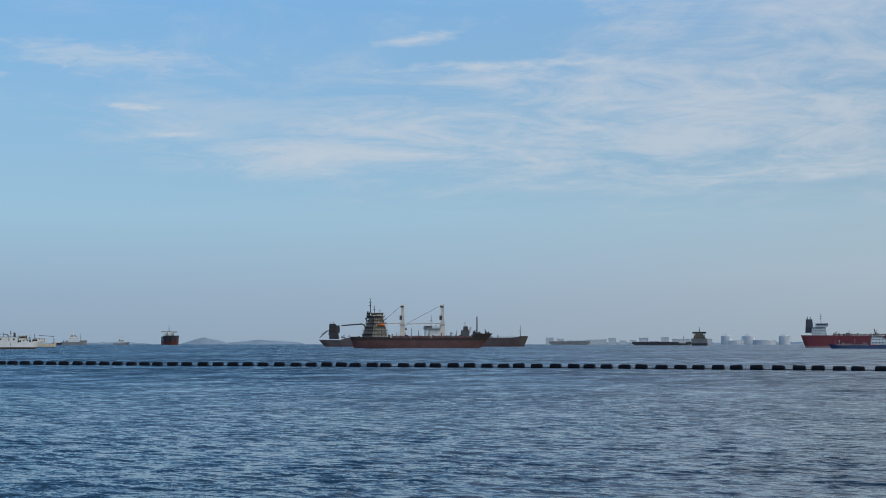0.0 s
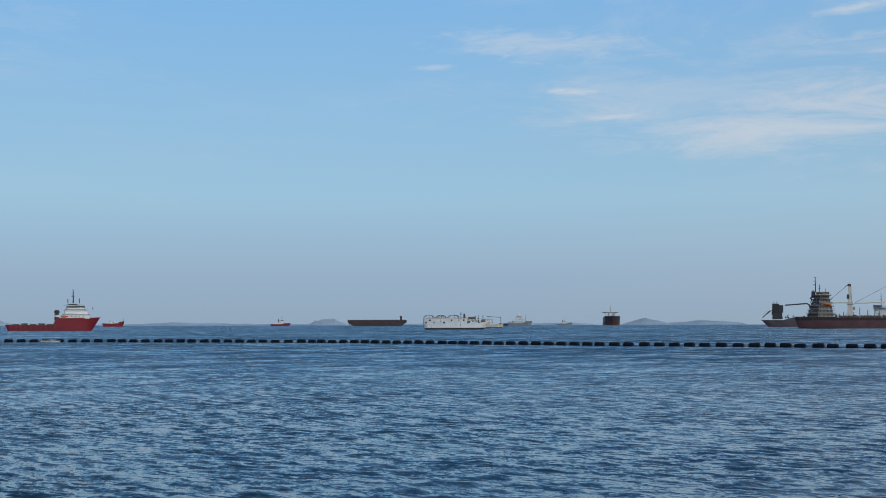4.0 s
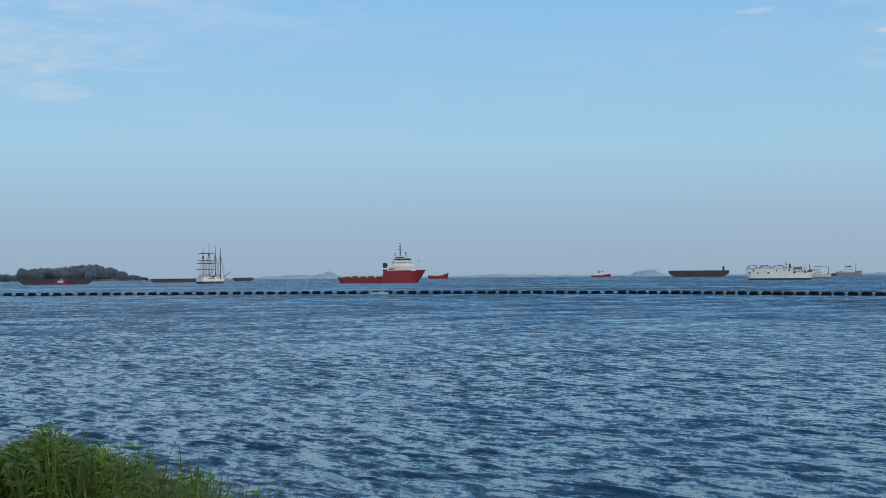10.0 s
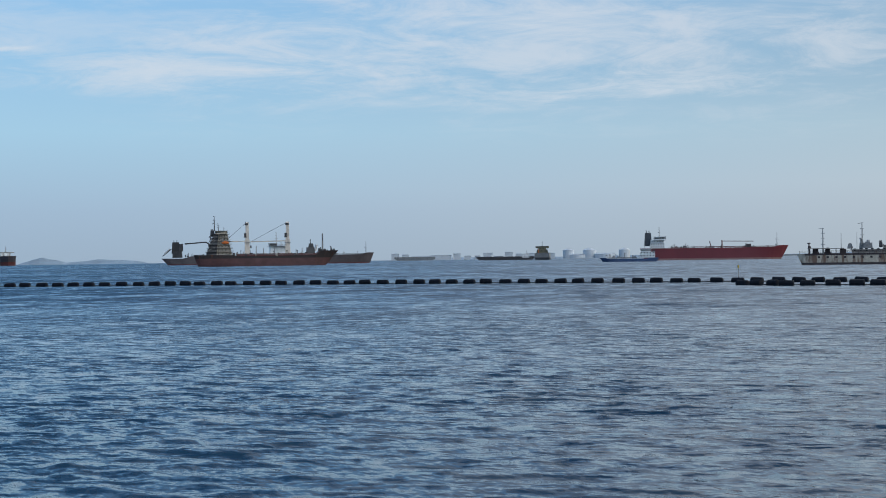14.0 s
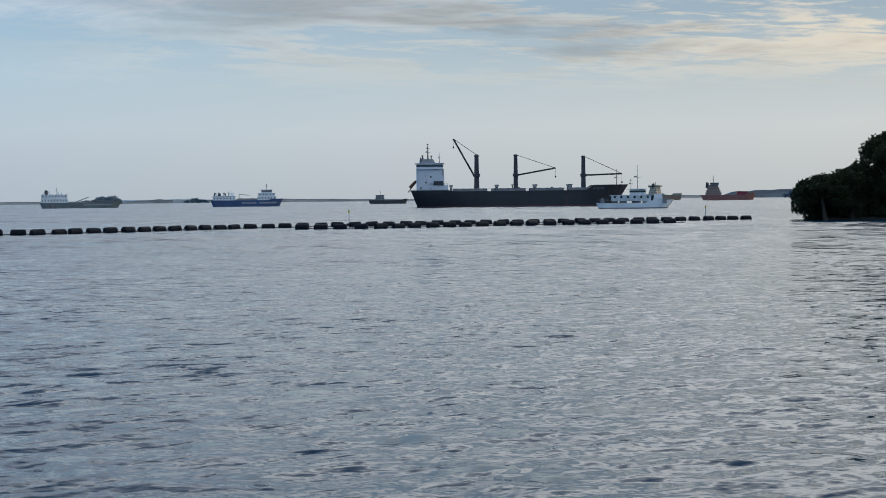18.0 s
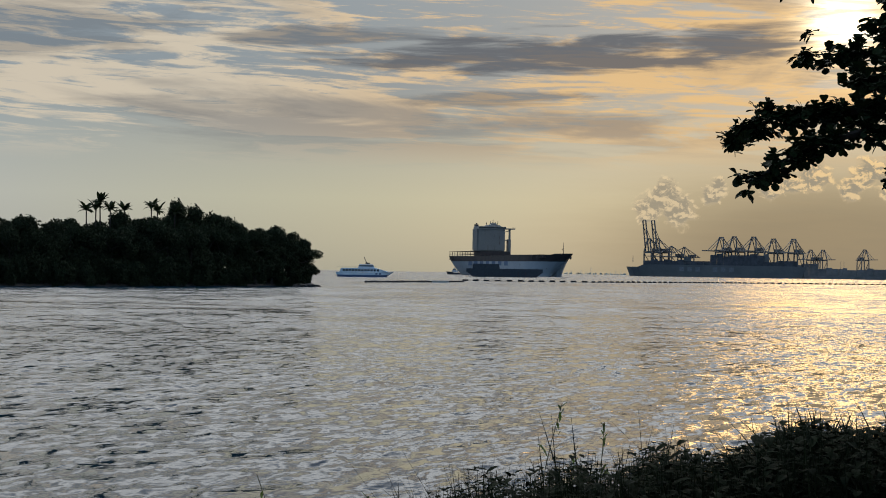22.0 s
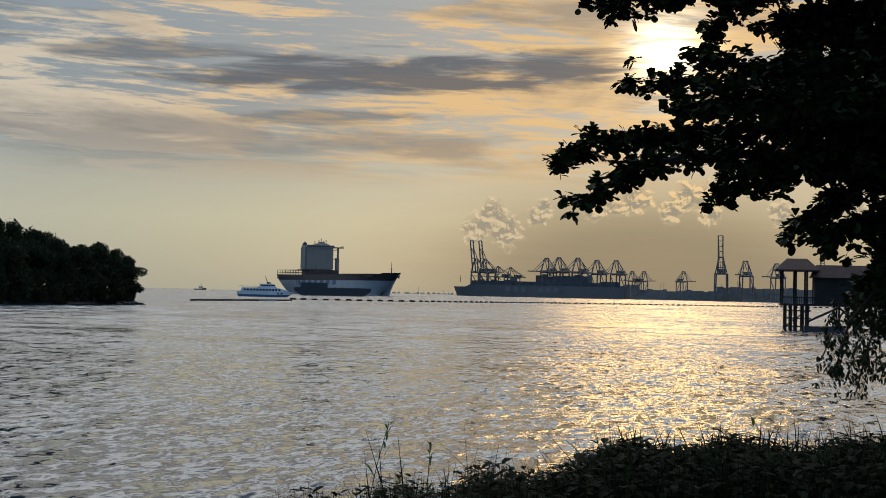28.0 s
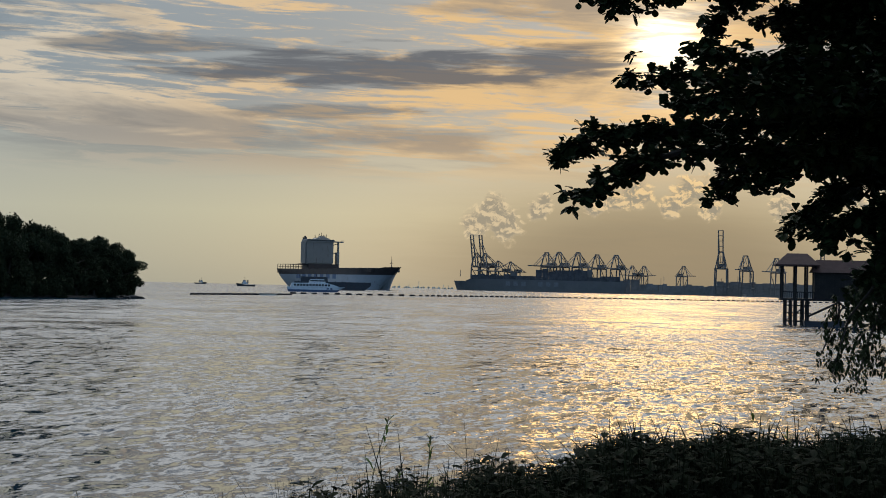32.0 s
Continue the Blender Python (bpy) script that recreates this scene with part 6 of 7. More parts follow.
def crown_mesh(seed, lobes, count, leaf, spread=1.0):
    """Leaf sprays scattered through uneven lobes, thinning outward."""
    rng = np.random.default_rng(seed)
    verts, faces = [], []
    for k in range(count):
        cx, cy, cz, r = lobes[rng.integers(len(lobes))]
        d = rng.normal(size=3)
        d /= np.linalg.norm(d)
        q = r * rng.random() ** 0.33 * (1 + 0.07 * rng.normal())
        c = np.array((cx, cy, cz)) + d * q * np.array((1, 1, 0.8))
        u = rng.normal(size=3)
        u /= np.linalg.norm(u)
        v = np.cross(u, rng.normal(size=3))
        v /= np.linalg.norm(v)
        s = leaf * rng.uniform(0.6, 1.3)
        b = len(verts)
        up = np.cross(u, v) * s * 0.25
        verts += [tuple(c - u * s), tuple(c - v * s * 0.55 + up), tuple(c + u * s), tuple(c + v * s * 0.55 + up)]
        faces += [(b, b + 1, b + 2), (b, b + 2, b + 3)]
    return quads_mesh("crown", verts, faces, LEAF_ISLE)


def trunk_mesh(seed, h, r):
    rng = random.Random(seed)
    bm = bmesh.new()
    top = Vector((rng.uniform(-0.6, 0.6), rng.uniform(-0.6, 0.6), h * 0.75))
    rod(bm, (0, 0, -1.0), top, r, r * 0.45, 8)
    for k in range(6):
        a = rng.uniform(0, 6.28)
        s = Vector((0, 0, 0)).lerp(top, rng.uniform(0.4, 0.95))
        e = s + Vector((math.cos(a) * h * 0.28, math.sin(a) * h * 0.28, h * rng.uniform(0.1, 0.28)))
        rod(bm, s, e, r * 0.4, r * 0.12, 6)
    me = bpy.data.meshes.new("trunk")
    bm.to_mesh(me)
    bm.free()
    me.materials.append(BARK)
    return me


def tree_kinds():
    kinds = []
    for seed in range(6):
        rng = random.Random(seed + 20)
        lobes = []
        for k in range(11):
            a, q = rng.uniform(0, 6.28), rng.uniform(0, 3.3)
            lobes.append((q * math.cos(a), q * math.sin(a), rng.uniform(4.2, 8.6) - q * 0.5, rng.uniform(1.1, 1.8)))
        kinds.append((crown_mesh(seed, lobes, 5200, 0.22), trunk_mesh(seed, 8.0, 0.32)))
    return kinds


TREES = tree_kinds()


def tree(p, height, width, k, label, group, rot=0.0):
    """A leafy tree of the given height in metres (the kinds are ten metres high)."""
    crown, trunk = TREES[k % len(TREES)]
    ob = new("tree")
    tagged(ob, label, "tree", group)
    ob.matrix_world = Matrix.Translation(p) @ pose(0, 0, 0, 0, 0, rot) @ Matrix.Diagonal((width, width, height / 10, 1))
    for name, me in (("crown", crown), ("trunk", trunk)):
        new(name, me).parent = ob
    return ob


def shrub_mesh(seed):
    rng = random.Random(seed)
    lobes = [(rng.uniform(-2.2, 2.2), rng.uniform(-1.2, 1.2), rng.uniform(0.5, 2.6), rng.uniform(0.8, 1.3)) for k in range(8)]
    return crown_mesh(seed + 50, lobes, 2600, 0.2)


SHRUBS = [shrub_mesh(s) for s in range(3)]


def near_island():
    """The dark wooded island: a low mound, its trees, palms and shore shrubs."""
    a, b = at(-37.2, 243), at(-13.5, 338)
    mid, run = (a + b) / 2, (b - a)
    out = Vector((mid.x, mid.y, 0)).normalized()
    bm = bmesh.new()
    n, rows_ = 48, []
    for k in range(n + 1):
        u = k / n
        w = 16 * math.sqrt(max(0.02, 1 - (2 * u - 1) ** 4)) + 1.2 * noise.noise(Vector((u * 9, 0, 0)))
        c = a + run * u
        out = c.normalized()
        c = c + out * 15
        rows_.append([bm.verts.new(c + out * w * q + Vector((0, 0, z + 0.15 * noise.noise(Vector((u * 30, q * 3, 2)))))) for q, z in ((-1, -0.7), (-0.93, 0.35), (-0.5, 1.1), (0, 1.5), (0.5, 1.1), (0.93, 0.3), (1, -0.7))])
    for r0, r1 in zip(rows_, rows_[1:]):
        for q in range(6):
            bm.faces.new((r0[q], r1[q], r1[q + 1], r0[q + 1]))
    bmesh.ops.recalc_face_normals(bm, faces=bm.faces)
    me = bpy.data.meshes.new("island_ground")
    bm.to_mesh(me)
    bm.free()
    me.materials.append(surface("dark_wet_earth", (0.05, 0.042, 0.035), 0.9, vary=0.4, scale=0.8, bump=0.05))
    tagged(new("island_ground", me), "low earth bank of the small wooded island", "island", kind="structure")
    rng = random.Random(11)

    skyline = ((0, 6), (0.03, 8.0), (0.055, 10), (0.075, 15.6), (0.105, 15.4), (0.125, 9.0), (0.16, 12.4), (0.22, 13.2), (0.25, 11.8), (0.35, 13.8), (0.43, 14.2), (0.5, 13.3), (0.6, 14), (0.7, 16.8), (0.78, 17.5), (0.83, 16.5), (0.88, 14), (0.94, 13.8), (1, 10))

    def height(u):
        for (u0, h0), (u1, h1) in zip(skyline, skyline[1:]):
            if u <= u1:
                return h0 + (h1 - h0) * (u - u0) / (u1 - u0)
        return skyline[-1][1]

    for k in range(84):
        u = min(max(0.02 + 0.97 * (k // 3 + rng.uniform(-0.3, 0.3)) / 27, 0.02), 0.985)
        row = k % 3
        p = a + run * u
        p += p.normalized() * (4 + row * 9 * min(1, 6 * u + 0.2) * min(1, 6 * (1 - u) + 0.2) + rng.uniform(-1, 1))
        h = height(u) * rng.uniform(0.86, 1.03) * (0.86 if row == 0 else 1.0)
        p.z = 0.6
        tree(p, h * 1.1, rng.uniform(1.05, 1.5), rng.randrange(6), "dark evergreen broadleaf tree on the small island", "trees of the small island", rng.uniform(0, 360))
    for k in range(56):
        u = 0.0 + 1.0 * (k + rng.uniform(-0.3, 0.3)) / 55
        w = 16 * math.sqrt(max(0.02, 1 - (2 * min(max(u, 0), 1) - 1) ** 4))
        p = a + run * u
        p += p.normalized() * (15 - w * 0.88 + rng.uniform(0, 1.4))
        ob = tagged(new("shrub", SHRUBS[k % 3]), "dark mangrove shrub overhanging the island shore", "shrub", "shore shrubs of the small island")
        s = rng.uniform(1.2, 1.7)
        ob.matrix_world = Matrix.Translation((p.x, p.y, -0.5)) @ pose(0, 0, 0, 0, 0, rng.uniform(0, 360)) @ Matrix.Diagonal((s, s, s * rng.uniform(1.0, 1.5), 1))
    frond = leaf_material("palm_frond", (0.03, 0.045, 0.02), 0.4)
    for u, h in ((0.550, 16.6), (0.562, 17.2), (0.575, 18.4), (0.588, 17.0), (0.61, 17.0), (0.66, 18.0), (0.672, 17.2), (0.705, 17.0)):
        p = a + run * u
        p += p.normalized() * 12
        s = tagged(new("palm_tree"), "tall slim palm rising above the island trees", "palm", "palms of the small island")
        s.matrix_world = Matrix.Translation((p.x, p.y, 0.5)) @ pose(0, 0, 0, 0, 0, rng.uniform(0, 360))
        part("trunk", rod(bmesh.new(), (0, 0, -0.5), (0.5, 0, h - 1.5), 0.2, 0.13, 7), BARK, s)
        verts, faces = [], []
        for q in range(16):
            az_, drop = q * 2.4 + rng.uniform(-0.3, 0.3), rng.uniform(-0.2, 0.9)
            prev = None
            for i in range(7):
                f = i / 6
                c = Vector((0.5 + math.cos(az_) * 1.9 * f, math.sin(az_) * 1.9 * f, h - 1.5 + 2.7 * f * (1.2 - drop) - 1.5 * f * f))
                side = Vector((-math.sin(az_), math.cos(az_), -0.4)) * (0.42 * math.sin(math.pi * min(1, f * 0.8 + 0.15)))
                side2 = Vector((math.sin(az_), -math.cos(az_), -0.4)) * (0.42 * math.sin(math.pi * min(1, f * 0.8 + 0.15)))
                b0 = len(verts)
                verts += [tuple(c + side), tuple(c), tuple(c + side2)]
                if prev is not None:
                    faces += [(prev, b0, b0 + 1, prev + 1), (prev + 1, b0 + 1, b0 + 2, prev + 2)]
                prev = b0
        new("crown", quads_mesh("crown", verts, faces, frond)).parent = s
    s = tagged(new("shore_rock"), "dark flat rocks at the island's tip", "rock")
    tip = at(-13.3, 330)
    s.matrix_world = Matrix.Translation(tip)
    for k in range(6):
        bm = bmesh.new()
        bmesh.ops.create_icosphere(bm, subdivisions=2, radius=rng.uniform(0.7, 1.5))
        for v in bm.verts:
            v.co *= 1 + 0.25 * noise.noise(v.co * 1.3 + Vector((k, 0, 0)))
            v.co.z *= 0.5
            v.co += Vector((-4 + k * 0.95, rng.uniform(-0.8, 0.8) + 1, 0.1))
        part("stone", bm, surface("dark_wet_rock", (0.06, 0.055, 0.05), 0.7, vary=0.3, scale=2, bump=0.04), s)


near_island()


def far_islet():
    """The wooded islet beyond the maroon barge."""
    d = 3000
    g = thing("islet_ground", "low shore of the far wooded islet", "island", -142.1, d)
    g["kind"] = "structure"
    bm = bmesh.new()
    rod(bm, (0, 60, -3), (0, 60, 4), 165, 150, 28)
    part("shore", bm, SHORE, g)
    rng = random.Random(21)
    # leaf colour paled and blued to stand in for the air's haze
    hazy = leaf_material("hazed_far_leaf", (0.15, 0.22, 0.30), 0.35, 0.8, 0.0)
    meshes = []
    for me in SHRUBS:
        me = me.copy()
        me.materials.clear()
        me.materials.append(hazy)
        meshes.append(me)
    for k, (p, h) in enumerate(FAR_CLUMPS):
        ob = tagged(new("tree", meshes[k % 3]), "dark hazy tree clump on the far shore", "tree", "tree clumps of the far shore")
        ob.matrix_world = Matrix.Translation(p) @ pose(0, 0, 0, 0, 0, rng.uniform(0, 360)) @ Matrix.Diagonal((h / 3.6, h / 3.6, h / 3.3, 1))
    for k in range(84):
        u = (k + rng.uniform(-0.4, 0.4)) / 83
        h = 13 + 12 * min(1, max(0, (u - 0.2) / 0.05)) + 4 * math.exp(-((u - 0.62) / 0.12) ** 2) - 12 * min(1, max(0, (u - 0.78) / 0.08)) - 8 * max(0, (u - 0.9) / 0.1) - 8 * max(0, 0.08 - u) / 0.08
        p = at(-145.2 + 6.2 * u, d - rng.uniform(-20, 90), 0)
        ob = tagged(new("tree", meshes[k % 3]), "tree on the far wooded islet, haze put into its blue-green", "tree", "trees of the far islet")
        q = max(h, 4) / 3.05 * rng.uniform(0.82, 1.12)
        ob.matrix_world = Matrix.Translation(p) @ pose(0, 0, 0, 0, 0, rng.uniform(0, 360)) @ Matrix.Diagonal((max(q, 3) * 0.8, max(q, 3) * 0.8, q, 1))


far_islet()


# ---- the bank underfoot ----
def edge(az):
    """Distance of the bank's edge from the viewer, by heading in degrees."""
    a = (az + 180) % 360 - 180
    if -125 <= a <= -24:
        return 5.0
    if -24 < a <= 22:
        return 5.0 + 3.2 * min(1, (a + 24) / 16)
    if 22 < a <= 110:
        return 8.2 + ((a - 22) / 88) ** 3 * 1500
    if -165 <= a < -125:
        return 5.0 + 3.0 * min(1, (-125 - a) / 12)
    return 1500.0 if a > 0 else 8.0 + min(1, (-165 - a) / 15) * 1490


def berm(az):
    """Height of the low earth ridge along the bank's edge, overgrown on both sides of the open view."""
    a = (az + 180) % 360 - 180
    if a > -60:
        return 0.95 * max(0.0, min(1.0, (a + 7) / 14))
    return 0.9 * max(0.0, min(1.0, (-133 - a) / 9))


EARTH = surface("bank_earth", (0.085, 0.075, 0.045), 0.95, vary=0.45, scale=1.5, bump=0.05)


PROFILE = ((0.0, 2.6, 0), (0.3, 2.6, 0), (0.5, 2.6, 0.3), (0.64, 2.6, 0.9), (0.74, 2.55, 1), (0.84, 2.3, 0.8), (0.92, 1.7, 0.4), (1.0, 0.5, 0), (1.12, -0.8, 0))


def ground_z(az, r):
    q = r / edge(az)
    for (q0, z0, k0), (q1, z1, k1) in zip(PROFILE, PROFILE[1:]):
        if q <= q1:
            f = (q - q0) / (q1 - q0)
            return z0 + (z1 - z0) * f + (k0 + (k1 - k0) * f) * berm(az)
    return -0.8


def bank():
    bm = bmesh.new()
    rings = []
    azs = [-180 + 3 * k for k in range(120)]
    for q, z, ridge in PROFILE[1:]:
        rings.append([bm.verts.new(at(a, edge(a) * q, z + ridge * berm(a) * (edge(a) < 20) + (0.08 * noise.noise(Vector((a * 0.2, q * 6, 0)))))) for a in azs])
    c = bm.verts.new((0, 0, 2.6))
    n = len(azs)
    for k in range(n):
        bm.faces.new((c, rings[0][k], rings[0][(k + 1) % n]))
        for r0, r1 in zip(rings, rings[1:]):
            bm.faces.new((r0[k], r1[k], r1[(k + 1) % n], r0[(k + 1) % n]))
    bmesh.ops.recalc_face_normals(bm, faces=bm.faces)
    me = bpy.data.meshes.new("ground")
    bm.to_mesh(me)
    bm.free()
    me.materials.append(EARTH)
    tagged(new("ground", me), "earth and turf bank of the shore", "ground", kind="structure")


bank()

GRASS = leaf_material("long_grass", (0.14, 0.21, 0.06), 0.65, 0.5, 0.3)
# near-black leaf colour stands for weeds seen against the light
WEED = leaf_material("backlit_broad_weed_leaf", (0.012, 0.019, 0.008), 0.5, 0.9, 0.03)
STRAW = surface("dry_stalk", (0.20, 0.15, 0.07), 0.8, vary=0.3, scale=20)


def blade(verts, faces, p, h, w, lean, az, bend):
    """One grass blade in four bowed segments."""
    c, s = math.cos(az), math.sin(az)
    prev = None
    for i in range(5):
        f = i / 4
        out = lean * h * f + bend * h * f * f
        z = h * f * (1 - 0.35 * bend * f)
        q = w * (1 - f ** 1.6) * 0.5 + 0.0006
        x, y = p.x + c * out, p.y + s * out
        b = len(verts)
        verts += [(x - s * q, y + c * q, p.z + z), (x + s * q, y - c * q, p.z + z)]
        if prev is not None:
            faces.append((prev, prev + 1, b + 1, b))
        prev = b


OBOVATE = ((0.0, 0.06), (0.35, 0.62), (0.65, 1.0), (0.88, 0.9), (1.0, 0.35))
POINTED = ((0.0, 0.05), (0.3, 0.8), (0.6, 1.0), (0.85, 0.6), (1.0, 0.02))


def broad_leaf(verts, faces, p, d, L, w, droop, shape=POINTED):
    """A leaf with a fold along its midrib."""
    d = d.normalized()
    side = d.cross(Vector((0, 0, 1)))
    side = side.normalized() if side.length > 1e-3 else Vector((1, 0, 0))
    b = len(verts)
    for f, q in shape:
        c = p + d * L * f + Vector((0, 0, -droop * L * f * f))
        verts.append(tuple(c + side * w * q * 0.5 + Vector((0, 0, 0.12 * w * q))))
        verts.append(tuple(c))
        verts.append(tuple(c - side * w * q * 0.5 + Vector((0, 0, 0.12 * w * q))))
    for k in range(4):
        i = b + k * 3
        faces.append((i, i + 1, i + 4, i + 3))
        faces.append((i + 1, i + 2, i + 5, i + 4))


def verge(name, label, az0, az1, tops, count, seed, weed_share, mat_g, mat_w, r0=4.6, r1=6.9, wide=1.0):
    """Bank-top growth; tops gives the height in metres by heading."""
    rng = random.Random(seed)
    gv, gf, wv, wf = [], [], [], []
    for k in range(count):
        az = rng.uniform(az0, az1)
        r = rng.uniform(r0, r1)
        zg = ground_z(az, r)
        h = (EYE_Z - (1.6 - tops(az)) * r / 6 - zg) * rng.uniform(0.5, 1.0) + rng.uniform(0.0, 0.06)
        if h < 0.07:
            continue
        p = at(az, r, zg - 0.03)
        if rng.random() > weed_share:
            blade(gv, gf, p, h * rng.uniform(0.8, 1.12) + rng.random() ** 5 * (0.16 if wide == 1 else 0), rng.uniform(0.006, 0.014) * wide, rng.uniform(-0.1, 0.35), rng.uniform(0, 6.28), rng.uniform(0.05, 0.55 if wide == 1 else 1.1))
        else:
            n = rng.randint(4, 8)
            blade(gv, gf, p, h, 0.006, 0.08, rng.uniform(0, 6.28), 0.05)
            for q in range(n):
                z = h * (0.25 + 0.75 * (q + rng.random()) / n)
                a = rng.uniform(0, 6.28)
                broad_leaf(wv, wf, p + Vector((0, 0, min(z, h * 0.97))), Vector((math.cos(a), math.sin(a), rng.uniform(-0.1, 0.6))), rng.uniform(0.035, 0.085), rng.uniform(0.014, 0.036), rng.uniform(0.1, 0.5))
    s = tagged(new(name), label, "grass", kind="stuff")
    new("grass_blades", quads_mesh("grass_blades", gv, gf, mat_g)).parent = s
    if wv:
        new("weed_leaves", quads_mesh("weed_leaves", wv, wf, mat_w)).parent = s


def top_right(az):
    """Height of the growth on the sun's side of the bank."""
    return 0.12 + right_rise(az)


def right_rise(az):
    if az < -7:
        return max(0.05, 0.62 + 0.06 * (az + 7))
    if az < 2:
        return 0.64 + 0.11 * (az + 7) / 9 + 0.04 * math.sin(az * 1.7)
    return min(0.75 + 0.11 * (az - 2) / 4.5, 0.86) + 0.03 * math.sin(az * 1.3) + 0.005 * (az - 6)


def top_left(az):
    if az < -142:
        return 0.97 + 0.05 * math.sin(az * 2.1)
    if az < -134:
        return 0.97 - 0.27 * (az + 142) / 8 + 0.03 * math.sin(az * 2.1)
    return max(0.1, 0.70 - 0.04 * (az + 134))


verge("long_grass", "lush green long grass and creeping weeds on the bank", -152, -124, top_left, 19000, 31, 0.14, GRASS, leaf_material("green_weed_leaf", (0.11, 0.21, 0.045), 0.5, 0.5, 0.3), wide=1.7)
# stems and leaves here have backlit shade in their colour, unlike the green grass
verge("weeds", "tangled broad-leaved weeds and grass on the bank's edge", -24, 24, top_right, 21000, 32, 0.5, leaf_material("backlit_weed_stem", (0.014, 0.02, 0.008), 0.5, 0.8, 0.05), WEED)


def seed_stalk(az, r, h, seed, branch=False):
    rng = random.Random(seed)
    s = tagged(new("grass_stalk"), "tall thin seeding grass stalk standing above the weeds", "grass stalk", "tall stalks on the bank")
    zg = ground_z(az, r) - 0.05
    h = h - (zg - 2.5)
    s.matrix_world = Matrix.Translation(at(az, r, zg))
    bm = bmesh.new()
    a, p = rng.uniform(0, 6.28), Vector((0, 0, 0))
    for k in range(6):
        q = p + Vector((math.cos(a) * 0.018 * k, math.sin(a) * 0.018 * k, h / 6))
        rod(bm, p, q, 0.004 - 0.0004 * k, 0.0036 - 0.0004 * k, 5)
        p = q
    part("stalk", bm, STRAW, s)
    verts, faces = [], []
    for k in range(9 if branch else 5):
        z = h * (0.86 + 0.14 * k / 9)
        broad_leaf(verts, faces, Vector((p.x * z / h, p.y * z / h, z)), Vector((rng.uniform(-1, 1), rng.uniform(-1, 1), 1.2)), 0.045, 0.012, 0.2)
    for k in range(2):
        z = h * rng.uniform(0.4, 0.8)
        broad_leaf(verts, faces, Vector((p.x * (z / h) ** 2, p.y * (z / h) ** 2, z)), Vector((rng.uniform(-1, 1), rng.uniform(-1, 1), 0.8)), 0.18, 0.014, 0.5)
    head = new("seed_head", quads_mesh("seed_head", verts, faces, GRASS))
    head.parent = s
    head["kind"] = "stuff"


for i, (az, r, h) in enumerate(((-4.3, 6.5, 1.12), (-4.0, 6.8, 0.85), (-4.7, 6.6, 0.8), (-1.6, 6.6, 0.98), (0.9, 6.7, 0.86), (0.3, 6.5, 0.84), (9.6, 6.8, 0.98), (12.8, 6.6, 1.16), (13.0, 6.9, 1.05), (-8.8, 6.4, 0.66), (-15.6, 6.0, 0.6), (-13.3, 6.2, 0.78), (-132.5, 6.6, 0.62), (-133.6, 6.3, 0.66), (-137.4, 6.8, 0.95))):
    seed_stalk(az, r, h, i, i % 3 == 0)


# ---- the overhanging tree ----
DARK_BARK = surface("dark_bark", (0.035, 0.028, 0.022), 0.9, vary=0.4, scale=4.0, bump=0.02)
LEAF_NEAR = leaf_material("glossy_dark_leaf", (0.022, 0.036, 0.014), 0.5, 0.6, 0.06)


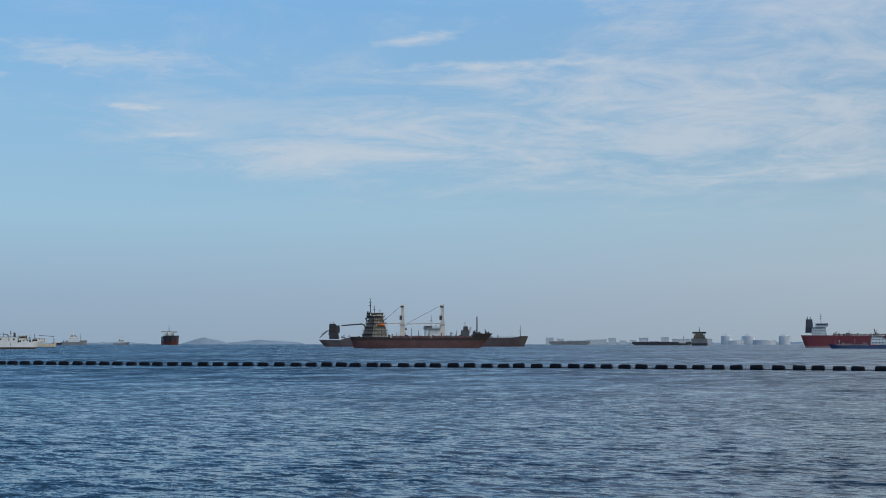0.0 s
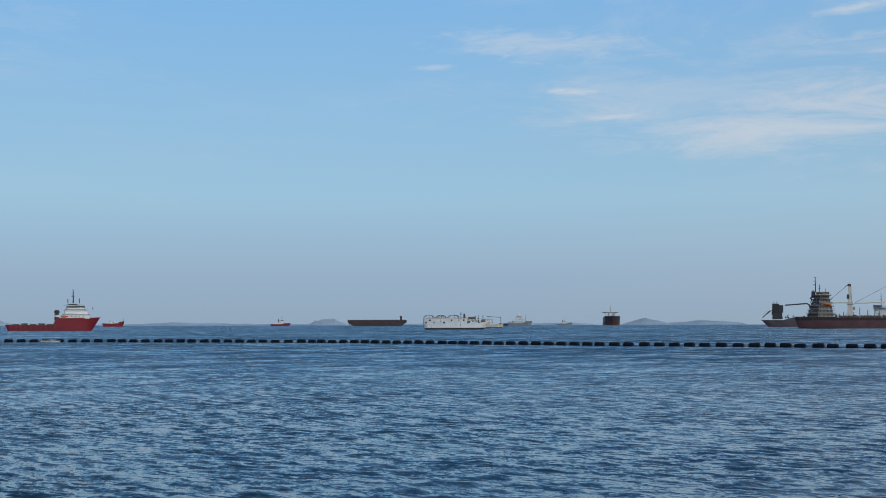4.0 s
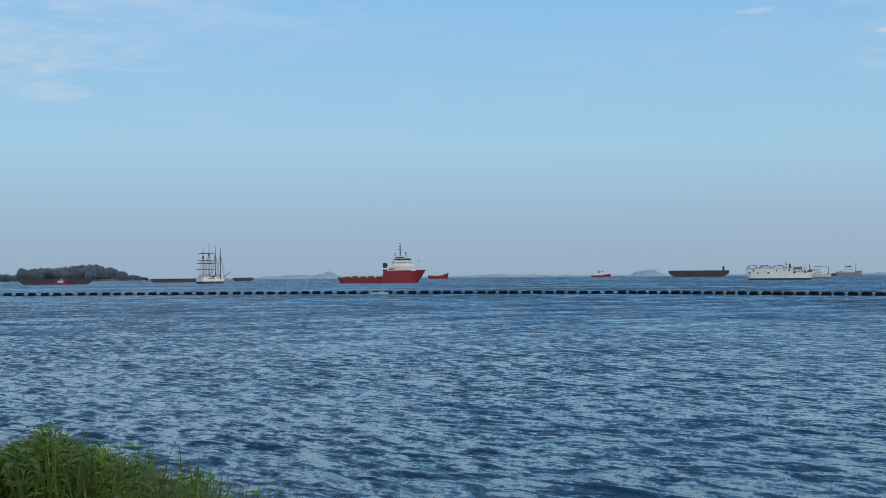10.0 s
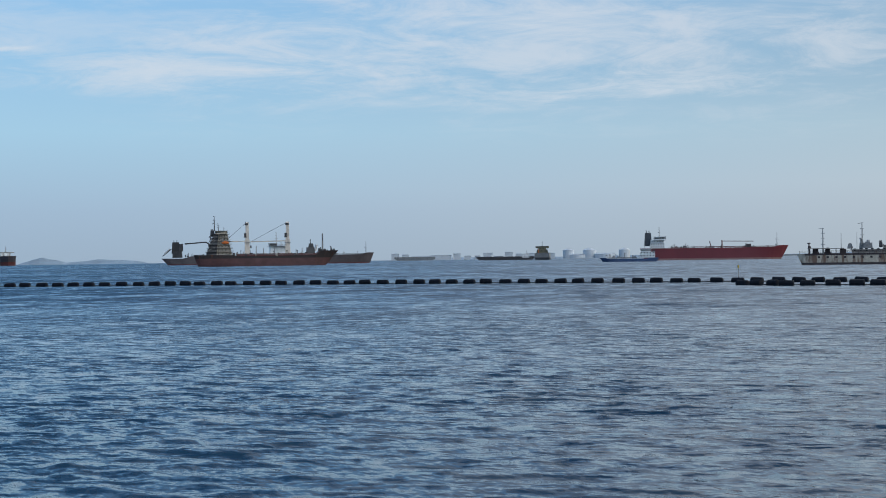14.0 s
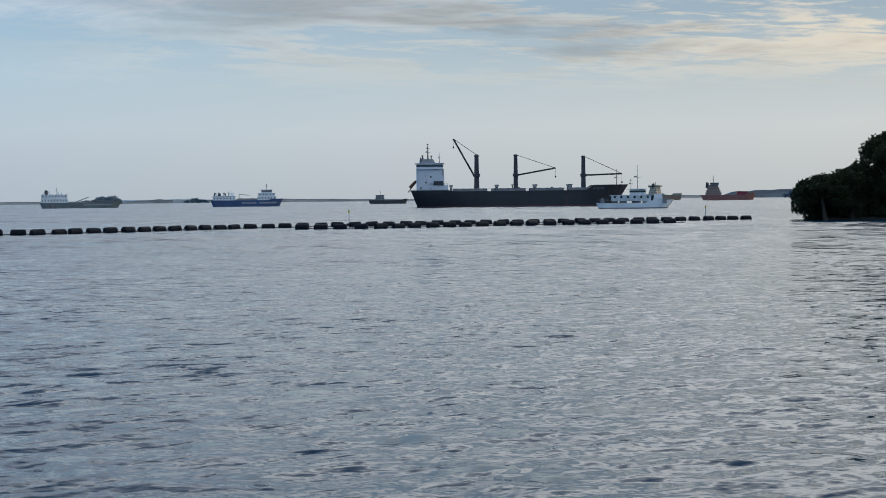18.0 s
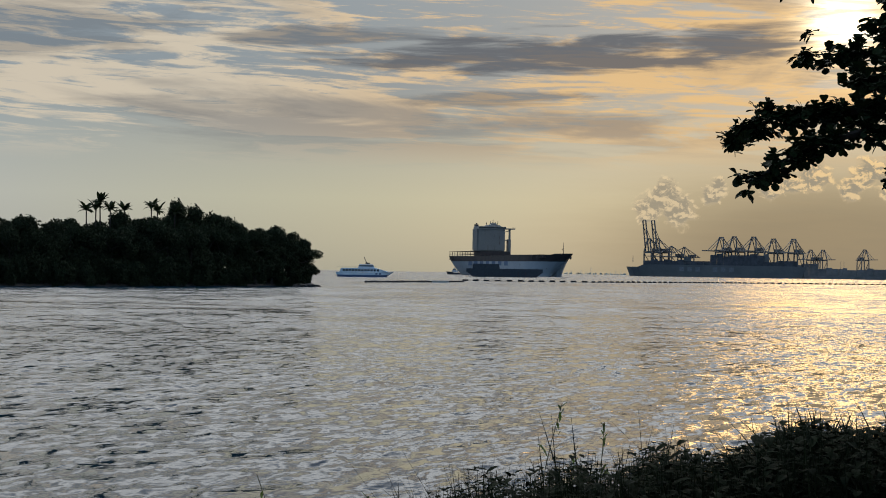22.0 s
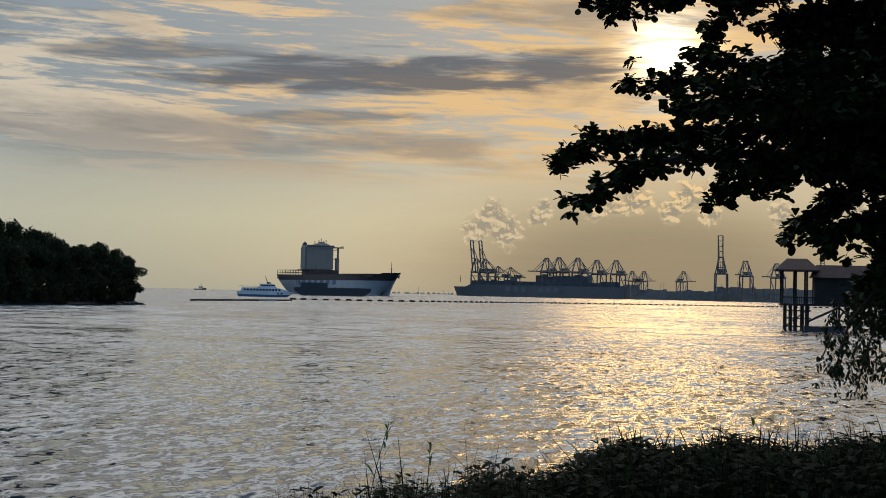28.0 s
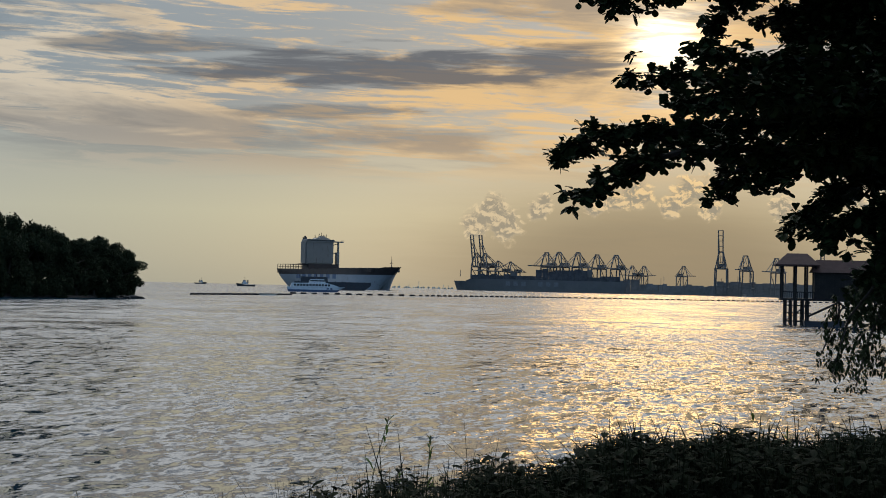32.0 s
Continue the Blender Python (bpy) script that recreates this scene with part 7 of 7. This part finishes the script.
def shore_tree():
    """A spreading shade tree rooted on the bank; its boughs hang into the view."""
    R = 9.0
    root = at(25.0, 7.2, 2.5)
    s = tagged(new("shade_tree"), "large dark broad-leaved shade tree overhanging the water", "tree")
    fork = at(24.0, 7.8, 6.0)
    part("trunk", rod(bmesh.new(), root - Vector((0, 0, 0.5)), fork, 0.30, 0.21, 12), BARK, s)
    rng = random.Random(77)
    # boughs: headings and heights above level, in degrees, from root to tip; fullness
    boughs = (
        ((18, 7.0), (13, 7.0), (8.5, 6.5), (5.2, 6.3), (3.6, 5.3), 0.8),
        ((18, 6.2), (13.5, 5.8), (9, 5.8), (6.4, 5.1), (4.3, 3.7), 0.55),
        ((18, 8.6), (14, 8.7), (11, 8.7), (8.4, 8.7), (6.0, 8.7), 0.45),
        ((18, 9.4), (14, 9.3), (12.2, 9.3), (10.6, 9.4), (8.7, 9.6), 0.38),
        ((18, 12.5), (14.5, 12.4), (12, 12.3), (10.3, 11.6), (9.5, 10.3), 0.5),
        ((18, 12.6), (14, 12.6), (10, 12.2), (7.5, 12), (4.9, 11.8), 0.6),
        ((18, 10.4), (15.5, 10.3), (14.2, 10.2), (13.2, 10.3), (12.3, 10.4), 0.8),
        ((18.5, 11.6), (16, 11.5), (14, 11.3), (12.8, 11.1), (11.7, 10.9), 0.8),
        ((18, 7.9), (14, 7.9), (11.5, 7.9), (9.8, 7.8), (8.3, 7.6), 0.8),
        ((18, 6), (14.5, 5.8), (12, 5.4), (10.4, 4.8), (9.9, 4.0), 0.8),
        ((18, 5.6), (15, 5.4), (13, 5.2), (11.8, 4.8), (11.4, 4.1), 0.6),
        ((18, 5), (16, 4.8), (14.8, 4.2), (13.8, 3.4), (12.8, 2.5), 0.85),
        ((18, 4.6), (16.8, 4.0), (16, 3.2), (15, 2.8), (13.6, 2.6), 0.8),
        ((18.5, 8), (17, 8), (15.5, 7.8), (14, 7.4), (12.5, 7.2), 1.5),
        ((18.5, 9.6), (17, 9.4), (15.5, 9.2), (14, 8.8), (12.5, 8.4), 1.4),
        ((18.5, 11.4), (17, 11.2), (15.5, 11), (14.5, 10.8), (13.5, 10.4), 0.9),
        ((18.5, 6.6), (17.2, 6.4), (16, 6.2), (14.8, 6.0), (13.5, 5.8), 1.3),
        ((18.6, 5), (17.4, 4.2), (16.6, 3), (16.2, 1.5), (15.9, 0.2), 0.9),
        ((18.6, 3), (17.8, 1.8), (17, 0.8), (16.6, 0), (16.2, -0.8), 1.0),
        ((18, 2), (17, 1.2), (16, 0.4), (15.1, -0.8), (14.5, -3.0), 0.42),
        ((18, 1.6), (17, 0.6), (16.3, -0.4), (15.8, -1.8), (15.4, -3.5), 0.4),
        ((18, 1.4), (17, 0.6), (15.6, 0.2), (14.8, -0.5), (14.1, -2.2), 0.4),
        ((18, 0.6), (17.4, -0.2), (16.9, -1), (16.6, -2), (16.3, -3.0), 0.45),
        ((19, 13), (17, 13.5), (14, 14), (11, 14), (8, 13.6), 1.0),
        ((22, 10), (21, 11), (20, 12), (19, 12), (18, 12), 1.6),
        ((23, 7), (22, 7), (21, 7), (20, 7), (19, 7), 1.6),
    )
    lv, lf = [], []
    for k, row in enumerate(boughs):
        full = row[-1]
        depth = R + rng.uniform(-0.9, 0.9)
        pts = [fork.lerp(at(row[0][0], depth, EYE_Z + depth * math.tan(radians(row[0][1]))), 0.5)]
        pts += [at(a, depth, EYE_Z + depth * math.tan(radians(e))) for a, e in row[:-1]]
        bm = bmesh.new()
        full_line = [fork] + pts
        thick = 0.02 if full < 0.5 else 0.05
        for i, (p, q) in enumerate(zip(full_line, full_line[1:])):
            rod(bm, p, q, thick * (1 - i / 7.5), thick * (1 - (i + 1) / 7.5), 6)
        part("bough", bm, DARK_BARK, s)
        hang = row[-2][1] < 0 and full < 0.6
        sig = 0.05 if hang else (0.05 if full < 1.0 else 0.15)
        for p, q in zip(pts, pts[1:]):
            m = int((q - p).length * (210 if hang else 135) * full) + 2
            for j in range(m):
                c = p.lerp(q, rng.random()) + Vector((rng.gauss(0, sig), rng.gauss(0, sig * 1.6), rng.gauss(0, sig * 0.85)))
                lean = Vector((rng.gauss(0, 0.5), rng.gauss(0, 0.5), -0.9 if hang else rng.gauss(0.1, 0.4)))
                for i in range(9 if hang else 13):
                    d = lean + Vector((rng.gauss(0, 0.8), rng.gauss(0, 0.8), rng.gauss(0, 0.45)))
                    L = rng.uniform(0.024, 0.042) if hang else rng.uniform(0.042, 0.076)
                    broad_leaf(lv, lf, c + Vector((rng.gauss(0, 0.012), rng.gauss(0, 0.012), rng.gauss(0, 0.012))), d, L, L * (0.45 if hang else 0.84), rng.uniform(0.0, 0.4), POINTED if hang else OBOVATE)
    # crown added over the bank, unseen above the view, to shade the weeds
    for (ax, rx, zx, sx) in ((22, 6.5, 9.6, 1.5), (8, 5.5, 9.4, 1.3), (35, 4.5, 9.2, 1.5), (-4, 4.6, 9.3, 1.1), (60, 4.0, 9.5, 1.4), (20, 3.0, 9.8, 1.4), (14, 7.6, 9.2, 1.0)):
        hub = at(ax, rx, zx)
        part("bough", rod(bmesh.new(), fork, hub, 0.12, 0.05, 7), DARK_BARK, s)
        for j in range(900):
            c = hub + Vector((rng.gauss(0, sx), rng.gauss(0, sx), rng.gauss(0, 0.35)))
            broad_leaf(lv, lf, c, Vector((rng.gauss(0, 1), rng.gauss(0, 1), rng.gauss(0, 0.3))), rng.uniform(0.12, 0.24), rng.uniform(0.08, 0.15), rng.uniform(0.0, 0.4))
    new("crown", quads_mesh("crown", lv, lf, LEAF_NEAR)).parent = s


shore_tree()


# ---- what moves ----
def motions():
    drift = Vector((math.sin(radians(115)), math.cos(radians(115)), 0)) * 0.45
    walk(SEA, [(t, Matrix.Translation(drift * (t - 16))) for t in (0.0, 16.0, 32.0)])
    rows = []
    for t in (0.0, 8.0, 16.0, 20.0, 24.0, 28.0, 32.0):
        rows.append((t, Matrix.Translation(at(-9.18, 800) + Vector((math.cos(radians(9.3)), math.sin(radians(9.3)), 0)) * 6.98 * (t - 26.0)) @ pose(0, 0, 0, 0, 0, 9.3)))
    walk(FERRY, rows)
    walk(BUNKER, [(t, Matrix.Translation(at(-79.85 - 0.19 * t, 1115)) @ pose(0, 0, 0, 0, 0, 82.0 + 181)) for t in (0.0, 8.0, 16.0, 24.0, 32.0)])
    walk(SAIL, [(t, Matrix.Translation(at(-136.35 - 0.076 * (t - 9), 1100)) @ pose(0, 0, 0, 0, 0, 136.35 + 58)) for t in (0.0, 10.0, 20.0, 32.0)])
    walk(TUG, [(t, Matrix.Translation(at(-7.4 - 0.152 * (t - 21.5), 1750)) @ pose(0, 0, 0, 0, 0, 188)) for t in (0.0, 10.0, 21.0, 32.0)])


motions()
